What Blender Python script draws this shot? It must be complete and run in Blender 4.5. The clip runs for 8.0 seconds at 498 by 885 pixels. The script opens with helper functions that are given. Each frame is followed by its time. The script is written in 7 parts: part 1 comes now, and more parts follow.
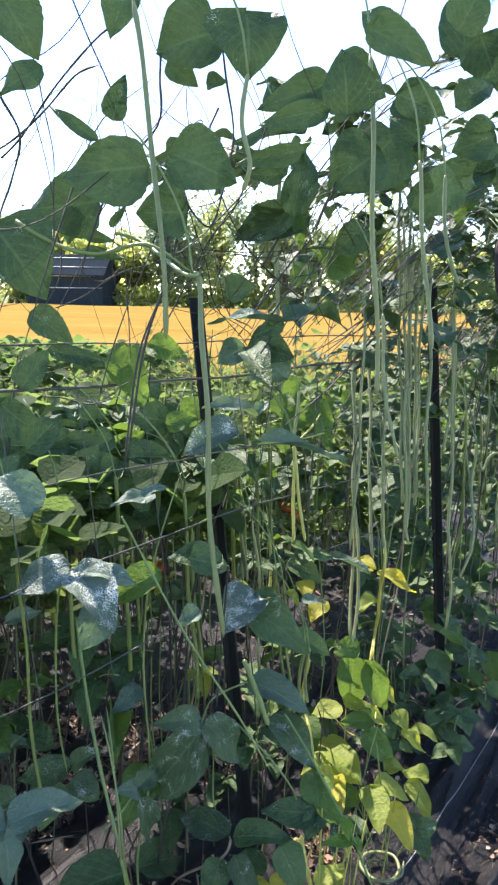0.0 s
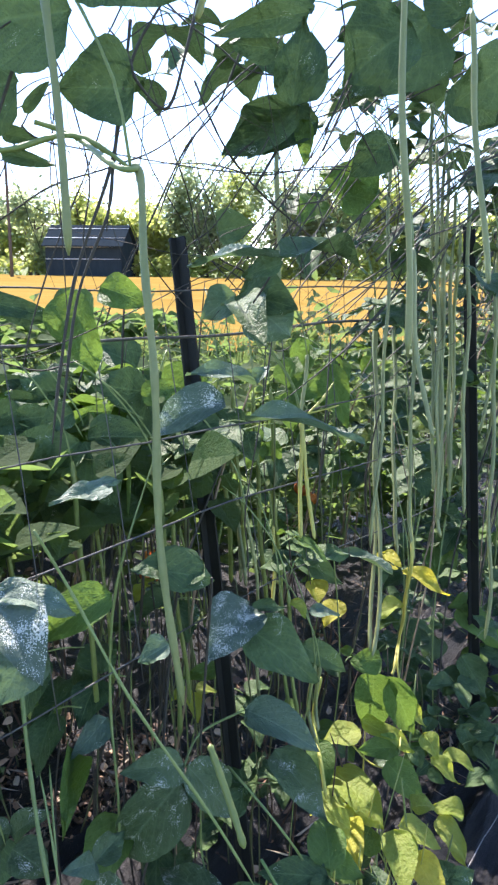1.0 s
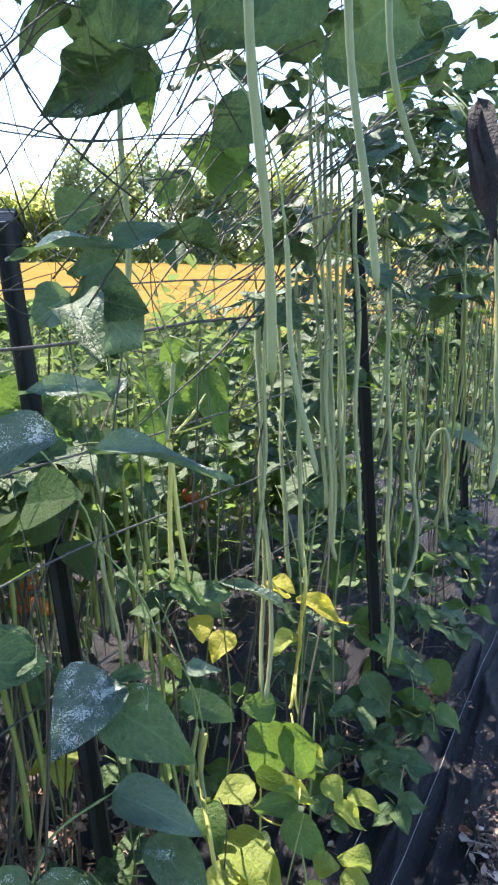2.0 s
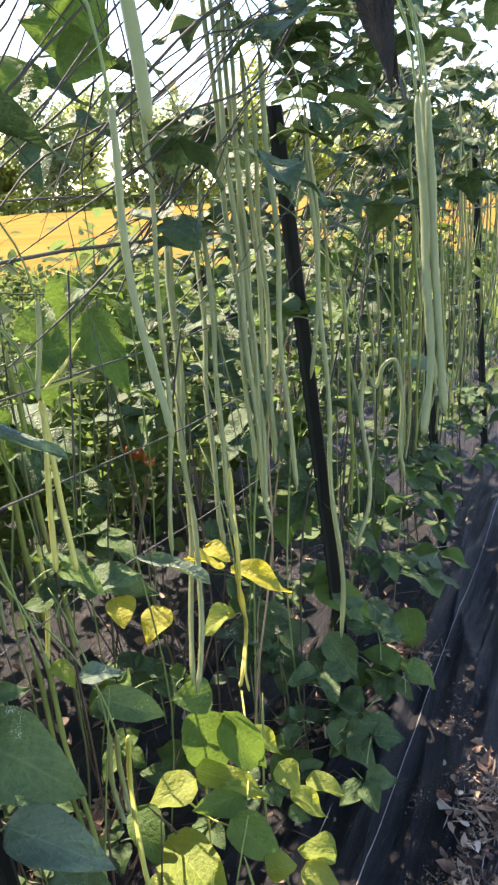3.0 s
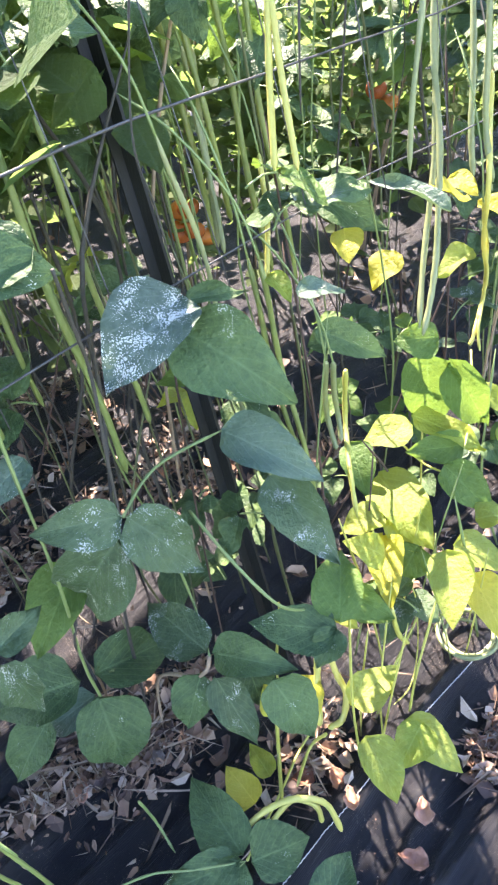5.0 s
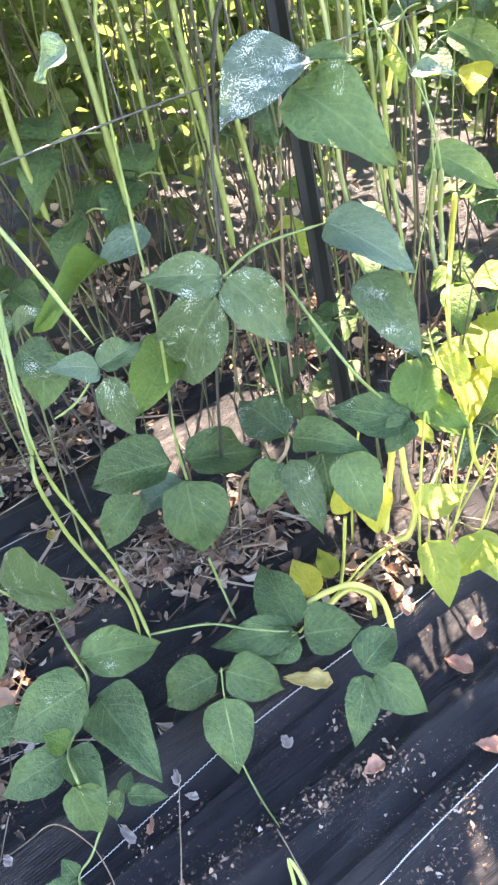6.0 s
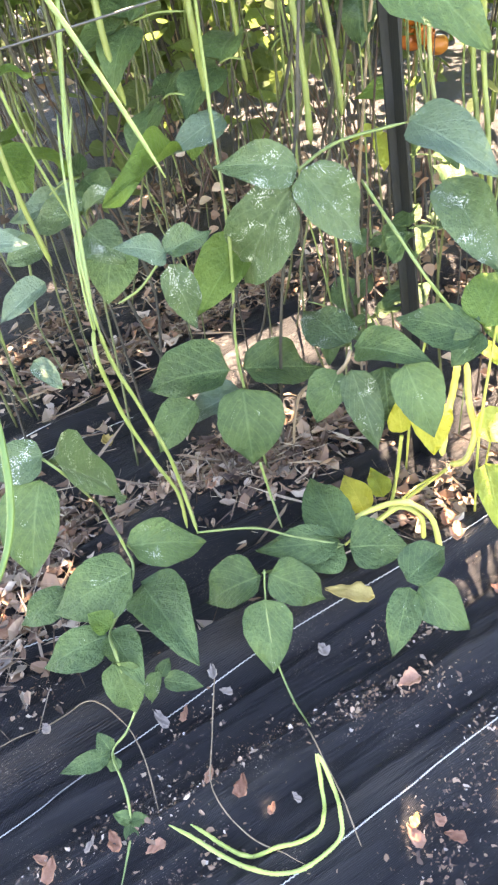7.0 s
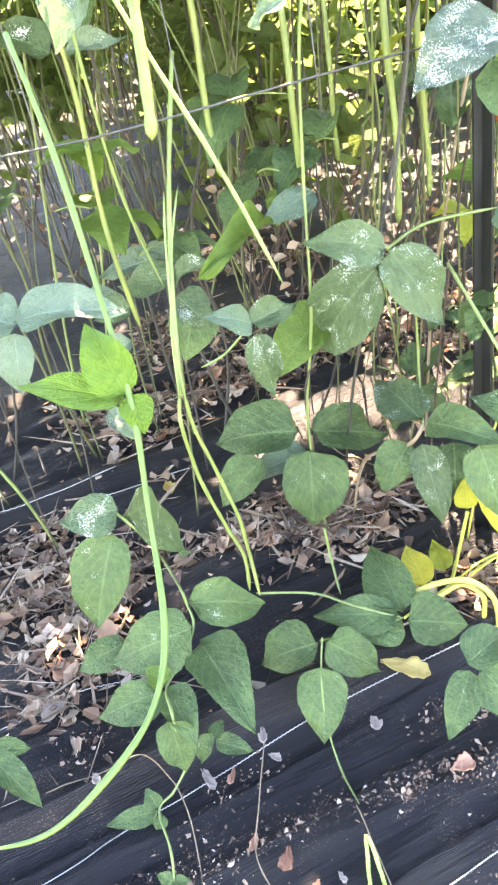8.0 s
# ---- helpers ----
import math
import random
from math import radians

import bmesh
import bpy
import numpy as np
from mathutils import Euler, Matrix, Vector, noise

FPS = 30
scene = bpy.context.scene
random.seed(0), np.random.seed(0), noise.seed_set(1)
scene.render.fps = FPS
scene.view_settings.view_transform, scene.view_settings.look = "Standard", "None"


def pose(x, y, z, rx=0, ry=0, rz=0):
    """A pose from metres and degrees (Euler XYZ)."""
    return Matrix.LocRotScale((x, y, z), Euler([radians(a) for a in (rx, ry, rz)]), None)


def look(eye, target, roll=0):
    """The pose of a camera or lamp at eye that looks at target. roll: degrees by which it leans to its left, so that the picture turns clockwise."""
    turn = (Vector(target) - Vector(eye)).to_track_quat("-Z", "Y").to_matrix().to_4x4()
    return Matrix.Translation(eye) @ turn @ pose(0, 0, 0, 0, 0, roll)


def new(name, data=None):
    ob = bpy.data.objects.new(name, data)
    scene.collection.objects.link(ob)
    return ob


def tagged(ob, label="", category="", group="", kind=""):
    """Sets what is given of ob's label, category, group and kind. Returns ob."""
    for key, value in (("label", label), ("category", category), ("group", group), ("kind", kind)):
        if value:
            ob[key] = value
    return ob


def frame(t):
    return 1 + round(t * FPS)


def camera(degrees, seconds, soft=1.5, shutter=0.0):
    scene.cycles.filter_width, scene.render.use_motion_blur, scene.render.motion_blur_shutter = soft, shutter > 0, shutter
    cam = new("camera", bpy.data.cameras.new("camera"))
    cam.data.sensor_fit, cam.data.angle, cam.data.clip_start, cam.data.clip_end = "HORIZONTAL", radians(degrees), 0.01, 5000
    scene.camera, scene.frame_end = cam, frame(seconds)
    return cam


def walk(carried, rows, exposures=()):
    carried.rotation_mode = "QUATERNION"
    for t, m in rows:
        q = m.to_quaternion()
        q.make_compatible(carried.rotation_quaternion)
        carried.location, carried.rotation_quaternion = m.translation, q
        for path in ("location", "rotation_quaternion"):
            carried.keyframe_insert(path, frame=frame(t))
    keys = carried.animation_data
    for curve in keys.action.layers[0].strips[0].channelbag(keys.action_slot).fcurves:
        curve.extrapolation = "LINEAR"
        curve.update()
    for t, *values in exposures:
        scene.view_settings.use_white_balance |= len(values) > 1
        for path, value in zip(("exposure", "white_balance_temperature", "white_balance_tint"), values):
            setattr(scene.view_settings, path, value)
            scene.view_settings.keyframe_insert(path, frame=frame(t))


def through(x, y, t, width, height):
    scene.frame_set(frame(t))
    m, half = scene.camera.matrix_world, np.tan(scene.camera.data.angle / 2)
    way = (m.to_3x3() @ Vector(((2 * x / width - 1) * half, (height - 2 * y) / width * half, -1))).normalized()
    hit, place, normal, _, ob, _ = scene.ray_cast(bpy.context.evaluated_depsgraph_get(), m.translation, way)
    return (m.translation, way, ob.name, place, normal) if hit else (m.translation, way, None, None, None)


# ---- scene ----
cam = camera(37.4, 8.0, 2.4)
PATH = [
    (0, (0.0780, 0.0467, 1.3761), (-0.0717, 2.0018, 0.9820), 1.34),
    (0.5, (0.0993, 0.1791, 1.3471), (-0.1557, 2.1128, 0.9044), 1.08),
    (1, (0.0997, 0.3570, 1.3216), (-0.1045, 2.2903, 0.8517), 0.78),
    (1.5, (0.1049, 0.4910, 1.3325), (0.0440, 2.4305, 0.8480), 0.70),
    (2, (0.1469, 0.5837, 1.3319), (0.2065, 2.5174, 0.8247), 0.45),
    (3.3, (0.2843, 0.8233, 1.2549), (0.3395, 2.6797, 0.5129), -4.99),
    (3.5, (0.2804, 0.8340, 1.2383), (0.2849, 2.6633, 0.4299), -5.84),
    (4, (0.2557, 0.8560, 1.2087), (0.0886, 2.5939, 0.2331), -8.01),
    (4.5, (0.2605, 0.8670, 1.1781), (-0.0892, 2.4755, 0.0421), -9.73),
    (5, (0.2665, 0.8360, 1.1447), (-0.2721, 2.2636, -0.1484), -11.25),
    (5.2, (0.2612, 0.8209, 1.1334), (-0.3212, 2.1904, -0.2028), -11.55),
    (6.3, (0.3781, 0.5979, 0.9544), (-0.5190, 1.8471, -0.3241), -12.01),
    (6.5, (0.3773, 0.5979, 0.9500), (-0.5302, 1.8103, -0.3563), -12.08),
    (7, (0.3626, 0.5914, 0.9316), (-0.5757, 1.7232, -0.4244), -11.95),
    (7.5, (0.3424, 0.5948, 0.9610), (-0.6545, 1.6962, -0.3780), -11.33),
    (8, (0.3271, 0.5868, 0.9770), (-0.7315, 1.7128, -0.2924), -10.04),
]
EXPOSURES = [(0.0, 1.88, 6300, 23), (1.0, 1.92, 6050, 24), (2.2, 2.06, 6250, 23), (3.3, 2.16, 7400, 25), (4.0, 2.44, 7500, 28), (4.5, 2.8, 6850, 32), (5.2, 3.5, 6550, 28), (6.3, 4.0, 7900, 28), (7.0, 4.17, 8450, 28), (8.0, 4.5, 8700, 27)]
walk(cam, [(t, look(eye, target, roll)) for t, eye, target, roll in PATH], EXPOSURES)


# ---- light ----
SUN_TO = Vector((-0.32, 0.557, 0.766)).normalized()
world = bpy.data.worlds.new("sky")
scene.world = world
world.use_nodes = True
_sky = world.node_tree.nodes.new("ShaderNodeTexSky")
_sky.sky_type = 'NISHITA'
_sky.sun_disc = False
_sky.sun_elevation = math.asin(SUN_TO.z)
_sky.sun_rotation = math.atan2(SUN_TO.x, SUN_TO.y)
_sky.air_density, _sky.dust_density, _sky.ozone_density = 0.9, 0.0, 2.0
_bg = world.node_tree.nodes["Background"]
_bg.inputs["Strength"].default_value = 0.128
world.node_tree.links.new(_sky.outputs[0], _bg.inputs["Color"])
sun = new("sun", bpy.data.lights.new("sun", "SUN"))
sun.data.energy, sun.data.angle, sun.data.color = 4.2, radians(0.6), (1.0, 0.92, 0.76)
sun.matrix_world = look((0, 0, 20), Vector((0, 0, 20)) - SUN_TO)


# ---- materials ----
def material(name, rough=0.6):
    m = bpy.data.materials.new(name)
    m.use_nodes = True
    nt = m.node_tree
    b = nt.nodes["Principled BSDF"]
    b.inputs["Roughness"].default_value = rough
    return m, nt.nodes, nt.links, b


def math_node(nodes, links, op, a, b=None, clamp=False):
    n = nodes.new("ShaderNodeMath")
    n.operation, n.use_clamp = op, clamp
    for i, v in enumerate((a, b)):
        if v is None:
            continue
        if isinstance(v, (int, float)):
            n.inputs[i].default_value = v
        else:
            links.new(v, n.inputs[i])
    return n.outputs[0]


def ramp(nodes, links, fac, stops):
    n = nodes.new("ShaderNodeValToRGB")
    el = n.color_ramp.elements
    while len(el) < len(stops):
        el.new(0.5)
    for e, (p, c) in zip(el, stops):
        e.position = p
        e.color = (*c, 1) if len(c) == 3 else c
    links.new(fac, n.inputs[0])
    return n.outputs[0]


def mix_rgb(nodes, links, fac, a, b, mode='MIX'):
    n = nodes.new("ShaderNodeMix")
    n.data_type, n.blend_type = 'RGBA', mode
    for i, v in ((0, fac), (6, a), (7, b)):
        if isinstance(v, (int, float)):
            n.inputs[i].default_value = v
        elif isinstance(v, tuple):
            n.inputs[i].default_value = (*v, 1)
        else:
            links.new(v, n.inputs[i])
    return n.outputs[2]


def noise_tex(nodes, links, vec, scale, detail=4.0, rough=0.55):
    n = nodes.new("ShaderNodeTexNoise")
    n.inputs["Scale"].default_value, n.inputs["Detail"].default_value = scale, detail
    n.inputs["Roughness"].default_value = rough
    if vec is not None:
        links.new(vec, n.inputs["Vector"])
    return n.outputs[0]


def bump(nodes, links, b, height, strength=0.3, dist=0.002):
    n = nodes.new("ShaderNodeBump")
    n.inputs["Strength"].default_value, n.inputs["Distance"].default_value = strength, dist
    links.new(height, n.inputs["Height"])
    links.new(n.outputs[0], b.inputs["Normal"])
    return n.outputs[0]


def coords(nodes, links, scale=None, rot=0.0, kind="Object"):
    if kind == "World":
        out = nodes.new("ShaderNodeNewGeometry").outputs["Position"]
    else:
        out = nodes.new("ShaderNodeTexCoord").outputs[kind]
    if scale is None and not rot:
        return out
    mp = nodes.new("ShaderNodeMapping")
    mp.inputs["Scale"].default_value = scale or (1, 1, 1)
    mp.inputs["Rotation"].default_value = (0, 0, rot)
    links.new(out, mp.inputs[0])
    return mp.outputs[0]


def leaf_material(name, dark, light, through, specks=0.0, thin=0.33, rough=0.5, island=False, spots=0.0, spec=0.3):
    """Leaf blade: mottled green, pale veins from the blade's own UV, specks of mildew, light coming through."""
    m, nodes, links, b = material(name, rough)
    b.inputs["Specular IOR Level"].default_value = spec
    vein_col = tuple(min(1.0, 0.5 * a + 1.05 * c + 0.03) for a, c in zip(dark, light))
    uv = nodes.new("ShaderNodeUVMap")
    sep = nodes.new("ShaderNodeSeparateXYZ")
    links.new(uv.outputs[0], sep.inputs[0])
    pos = coords(nodes, links, kind="World")
    u = math_node(nodes, links, 'ABSOLUTE', math_node(nodes, links, 'SUBTRACT', sep.outputs[0], 0.5))
    rib = math_node(nodes, links, 'SUBTRACT', 1.0, math_node(nodes, links, 'MULTIPLY', u, 30.0), True)
    ph = math_node(nodes, links, 'SUBTRACT', math_node(nodes, links, 'MULTIPLY', sep.outputs[1], 7.0), math_node(nodes, links, 'MULTIPLY', u, 6.5))
    side = math_node(nodes, links, 'PINGPONG', ph, 0.5)
    side = math_node(nodes, links, 'SUBTRACT', 1.0, math_node(nodes, links, 'MULTIPLY', side, 8.0), True)
    vein = math_node(nodes, links, 'MAXIMUM', rib, math_node(nodes, links, 'MULTIPLY', side, 0.5))
    rnd = nodes.new("ShaderNodeNewGeometry").outputs["Random Per Island"] if island else nodes.new("ShaderNodeObjectInfo").outputs["Random"]
    big = noise_tex(nodes, links, pos, 22.0, 3.0)
    fine = noise_tex(nodes, links, pos, 420.0, 2.0)
    f = math_node(nodes, links, 'ADD', math_node(nodes, links, 'MULTIPLY', big, 0.75), math_node(nodes, links, 'MULTIPLY', rnd, 0.45))
    f = math_node(nodes, links, 'ADD', f, math_node(nodes, links, 'MULTIPLY', fine, 0.25))
    mott = noise_tex(nodes, links, pos, 75.0, 4.0, 0.62)
    f = math_node(nodes, links, 'ADD', f, math_node(nodes, links, 'MULTIPLY', math_node(nodes, links, 'SUBTRACT', mott, 0.5), 0.95))
    grit = noise_tex(nodes, links, pos, 210.0, 3.0)
    f = math_node(nodes, links, 'ADD', f, math_node(nodes, links, 'MULTIPLY', math_node(nodes, links, 'SUBTRACT', grit, 0.5), 0.45))
    f = math_node(nodes, links, 'SUBTRACT', f, 0.32, True)
    col = mix_rgb(nodes, links, f, dark, light)
    col = mix_rgb(nodes, links, math_node(nodes, links, 'MULTIPLY', vein, 0.42), col, vein_col)
    if spots:
        sp = noise_tex(nodes, links, pos, 55.0, 3.0)
        col = mix_rgb(nodes, links, math_node(nodes, links, 'MULTIPLY', math_node(nodes, links, 'GREATER_THAN', sp, 0.64), spots), col, (0.10, 0.06, 0.02))
    if specks:
        vo = nodes.new("ShaderNodeTexVoronoi")
        vo.inputs["Scale"].default_value = 520.0
        links.new(pos, vo.inputs["Vector"])
        patch = noise_tex(nodes, links, pos, 32.0, 3.0)
        thr = math_node(nodes, links, 'MULTIPLY', math_node(nodes, links, 'SUBTRACT', patch, 0.66 - 0.28 * specks), 2.2)
        s = math_node(nodes, links, 'MULTIPLY', math_node(nodes, links, 'LESS_THAN', vo.outputs["Distance"], thr), 0.85)
        col = mix_rgb(nodes, links, s, col, (0.70, 0.74, 0.64))
    links.new(col, b.inputs["Base Color"])
    quilt = noise_tex(nodes, links, pos, 130.0, 3.0)
    h = math_node(nodes, links, 'SUBTRACT', math_node(nodes, links, 'ADD', math_node(nodes, links, 'MULTIPLY', fine, 0.25), math_node(nodes, links, 'MULTIPLY', quilt, 1.1)), math_node(nodes, links, 'MULTIPLY', vein, 0.16))
    nrm = bump(nodes, links, b, h, 0.9, 0.004)
    tr = nodes.new("ShaderNodeBsdfTranslucent")
    links.new(mix_rgb(nodes, links, 0.75, col, through), tr.inputs["Color"])
    links.new(nrm, tr.inputs["Normal"])
    mx = nodes.new("ShaderNodeMixShader")
    mx.inputs[0].default_value = thin
    links.new(b.outputs[0], mx.inputs[1])
    links.new(tr.outputs[0], mx.inputs[2])
    links.new(mx.outputs[0], nodes["Material Output"].inputs[0])
    return m


LEAF = leaf_material("bean_leaf_green", (0.032, 0.066, 0.026), (0.107, 0.171, 0.057), (0.058, 0.112, 0.050), specks=0.27, thin=0.15, rough=0.5, spec=0.2)
LEAF_SPECK = leaf_material("bean_leaf_mildew", (0.035, 0.068, 0.030), (0.108, 0.165, 0.074), (0.13, 0.22, 0.05), specks=0.68, thin=0.22, rough=0.5)
LEAF_WHITE = leaf_material("bean_leaf_mildew_heavy", (0.06, 0.10, 0.07), (0.16, 0.21, 0.16), (0.16, 0.24, 0.10), specks=1.0, thin=0.25, rough=0.7)
LEAF_PALE = leaf_material("bean_leaf_dusty", (0.075, 0.130, 0.085), (0.16, 0.225, 0.15), (0.16, 0.27, 0.08), specks=0.30, thin=0.25, rough=0.42)
LEAF_LIME = leaf_material("bean_leaf_lime", (0.06, 0.12, 0.028), (0.13, 0.21, 0.05), (0.19, 0.31, 0.04), thin=0.36, specks=0.1, spec=0.2)
LEAF_CHART = leaf_material("bean_leaf_fading", (0.18, 0.26, 0.038), (0.40, 0.45, 0.10), (0.62, 0.67, 0.06), thin=0.52, specks=0.05, spots=0.2)
LEAF_YELLOW = leaf_material("bean_leaf_yellowing", (0.40, 0.40, 0.045), (0.60, 0.53, 0.085), (0.80, 0.68, 0.04), thin=0.5, rough=0.5, spots=0.25)
LEAF_YOUNG = leaf_material("bean_leaf_young", (0.075, 0.15, 0.022), (0.15, 0.26, 0.045), (0.16, 0.30, 0.03), thin=0.3, spec=0.15)
LEAF_DEAD = leaf_material("bean_leaf_withered", (0.018, 0.017, 0.016), (0.055, 0.050, 0.044), (0.05, 0.04, 0.03), thin=0.08, rough=0.8)
LEAF_STUFF = leaf_material("small_leaf", (0.036, 0.068, 0.028), (0.085, 0.125, 0.055), (0.26, 0.40, 0.09), thin=0.5, island=True, rough=0.75, spec=0.12)
LEAF_WEED = leaf_material("weed_leaf", (0.056, 0.090, 0.037), (0.12, 0.16, 0.068), (0.26, 0.36, 0.09), thin=0.45, island=True, rough=0.75, spec=0.12)


def plain_material(name, dark, light, scale, rough=0.6, bump_strength=0.3, bump_dist=0.002, metal=0.0, stretch=None, obj_random=0.0, spec=0.5):
    m, nodes, links, b = material(name, rough)
    vec = coords(nodes, links, stretch, kind="Object")
    n1, n2 = noise_tex(nodes, links, vec, scale, 5.0), noise_tex(nodes, links, vec, scale * 6.3, 3.0)
    f = math_node(nodes, links, 'ADD', math_node(nodes, links, 'MULTIPLY', n1, 1.1), math_node(nodes, links, 'MULTIPLY', n2, 0.5))
    if obj_random:
        f = math_node(nodes, links, 'ADD', f, math_node(nodes, links, 'MULTIPLY', nodes.new("ShaderNodeObjectInfo").outputs["Random"], obj_random))
        f = math_node(nodes, links, 'SUBTRACT', f, obj_random * 0.5)
    f = math_node(nodes, links, 'SUBTRACT', f, 0.3, True)
    links.new(mix_rgb(nodes, links, f, dark, light), b.inputs["Base Color"])
    b.inputs["Metallic"].default_value = metal
    b.inputs["Specular IOR Level"].default_value = spec
    bump(nodes, links, b, n2, bump_strength, bump_dist)
    return m


def island_material(name, stops, rough=0.8):
    m, nodes, links, b = material(name, rough)
    rnd = nodes.new("ShaderNodeNewGeometry").outputs["Random Per Island"]
    n = noise_tex(nodes, links, coords(nodes, links, kind="World"), 90.0, 3.0)
    c = ramp(nodes, links, rnd, stops)
    c = mix_rgb(nodes, links, math_node(nodes, links, 'MULTIPLY', n, 0.5), c, (0.09, 0.06, 0.05))
    links.new(c, b.inputs["Base Color"])
    bump(nodes, links, b, n, 0.4, 0.002)
    return m


def pod_material(name, dark, light, thin=0.22):
    m, nodes, links, b = material(name, 0.42)
    pos = coords(nodes, links, kind="World")
    n1, n2 = noise_tex(nodes, links, pos, 14.0, 3.0), noise_tex(nodes, links, pos, 160.0, 3.0)
    rnd = nodes.new("ShaderNodeObjectInfo").outputs["Random"]
    f = math_node(nodes, links, 'ADD', math_node(nodes, links, 'MULTIPLY', n1, 0.7), math_node(nodes, links, 'MULTIPLY', n2, 0.35))
    f = math_node(nodes, links, 'ADD', f, math_node(nodes, links, 'MULTIPLY', rnd, 0.35))
    f = math_node(nodes, links, 'SUBTRACT', f, 0.25, True)
    c = mix_rgb(nodes, links, f, dark, light)
    links.new(c, b.inputs["Base Color"])
    nrm = bump(nodes, links, b, n2, 0.35, 0.0015)
    tr = nodes.new("ShaderNodeBsdfTranslucent")
    links.new(c, tr.inputs["Color"])
    mx = nodes.new("ShaderNodeMixShader")
    mx.inputs[0].default_value = thin
    links.new(b.outputs[0], mx.inputs[1])
    links.new(tr.outputs[0], mx.inputs[2])
    links.new(mx.outputs[0], nodes["Material Output"].inputs[0])
    return m


POD = pod_material("bean_pod_green", (0.18, 0.225, 0.085), (0.38, 0.405, 0.19), 0.28)
POD_DULL = pod_material("bean_pod_dull", (0.13, 0.18, 0.045), (0.27, 0.32, 0.09), 0.25)
POD_FRESH = pod_material("bean_pod_fresh", (0.34, 0.44, 0.09), (0.52, 0.60, 0.20), 0.3)
POD_YELLOW = pod_material("bean_pod_yellowing", (0.44, 0.45, 0.09), (0.66, 0.60, 0.17))
STEM_DARK = plain_material("old_stem", (0.018, 0.020, 0.014), (0.060, 0.052, 0.038), 60.0, 0.75, 0.5)
STEM_GREEN = plain_material("green_stem", (0.10, 0.16, 0.045), (0.22, 0.28, 0.09), 50.0, 0.5)
# darker copy of the green stem: the near runner's shade is put into its colour
STEM_GREEN_SHADED = plain_material("green_stem_shaded", (0.055, 0.115, 0.020), (0.12, 0.20, 0.045), 50.0, 0.5)
STEM_OLIVE = plain_material("olive_stem", (0.045, 0.060, 0.022), (0.12, 0.135, 0.05), 50.0, 0.6)
STEM_YELLOW = plain_material("yellow_stem", (0.30, 0.33, 0.05), (0.46, 0.44, 0.10), 50.0, 0.5)
STEM_BROWN = plain_material("dead_twig", (0.028, 0.018, 0.013), (0.10, 0.060, 0.04), 50.0, 0.85)
STEM_DRY = plain_material("dry_stem", (0.16, 0.11, 0.065), (0.36, 0.27, 0.17), 50.0, 0.8)
POST = plain_material("post_dark_green_paint", (0.003, 0.0045, 0.0045), (0.015, 0.017, 0.015), 40.0, 0.6, 0.6, 0.001, stretch=(1.6, 1.6, 0.06), spec=0.3)
WIRE = plain_material("grey_wire", (0.035, 0.036, 0.036), (0.13, 0.13, 0.125), 90.0, 0.55, metal=0.4)
STRING = plain_material("white_twine", (0.42, 0.40, 0.36), (0.66, 0.64, 0.60), 300.0, 0.8, 0.6)
TOMATO = plain_material("tomato_skin", (0.34, 0.065, 0.020), (0.52, 0.19, 0.030), 12.0, 0.25, 0.05, obj_random=0.8)
DRY_LEAF = plain_material("dry_leaf", (0.20, 0.080, 0.040), (0.44, 0.23, 0.14), 45.0, 0.75, 0.5, obj_random=0.9)
DRY_PALE = plain_material("dry_leaf_bleached", (0.20, 0.155, 0.12), (0.40, 0.34, 0.28), 60.0, 0.8, 0.5, obj_random=0.5)
DRY_YELLOW = plain_material("dry_leaf_yellow", (0.36, 0.24, 0.06), (0.55, 0.42, 0.14), 40.0, 0.7, 0.5)
LITTER = island_material("leaf_litter", [(0.0, (0.05, 0.034, 0.028)), (0.25, (0.15, 0.09, 0.055)), (0.5, (0.31, 0.18, 0.105)), (0.75, (0.43, 0.30, 0.20)), (1.0, (0.56, 0.46, 0.35))])
STRAW = island_material("straw", [(0.0, (0.09, 0.06, 0.04)), (0.5, (0.28, 0.20, 0.13)), (1.0, (0.50, 0.42, 0.31))])
CRUMB = island_material("crumbs", [(0.0, (0.05, 0.035, 0.028)), (0.5, (0.15, 0.09, 0.055)), (0.85, (0.25, 0.17, 0.105)), (1.0, (0.58, 0.52, 0.44))])

ROW_ANGLE = radians(60)


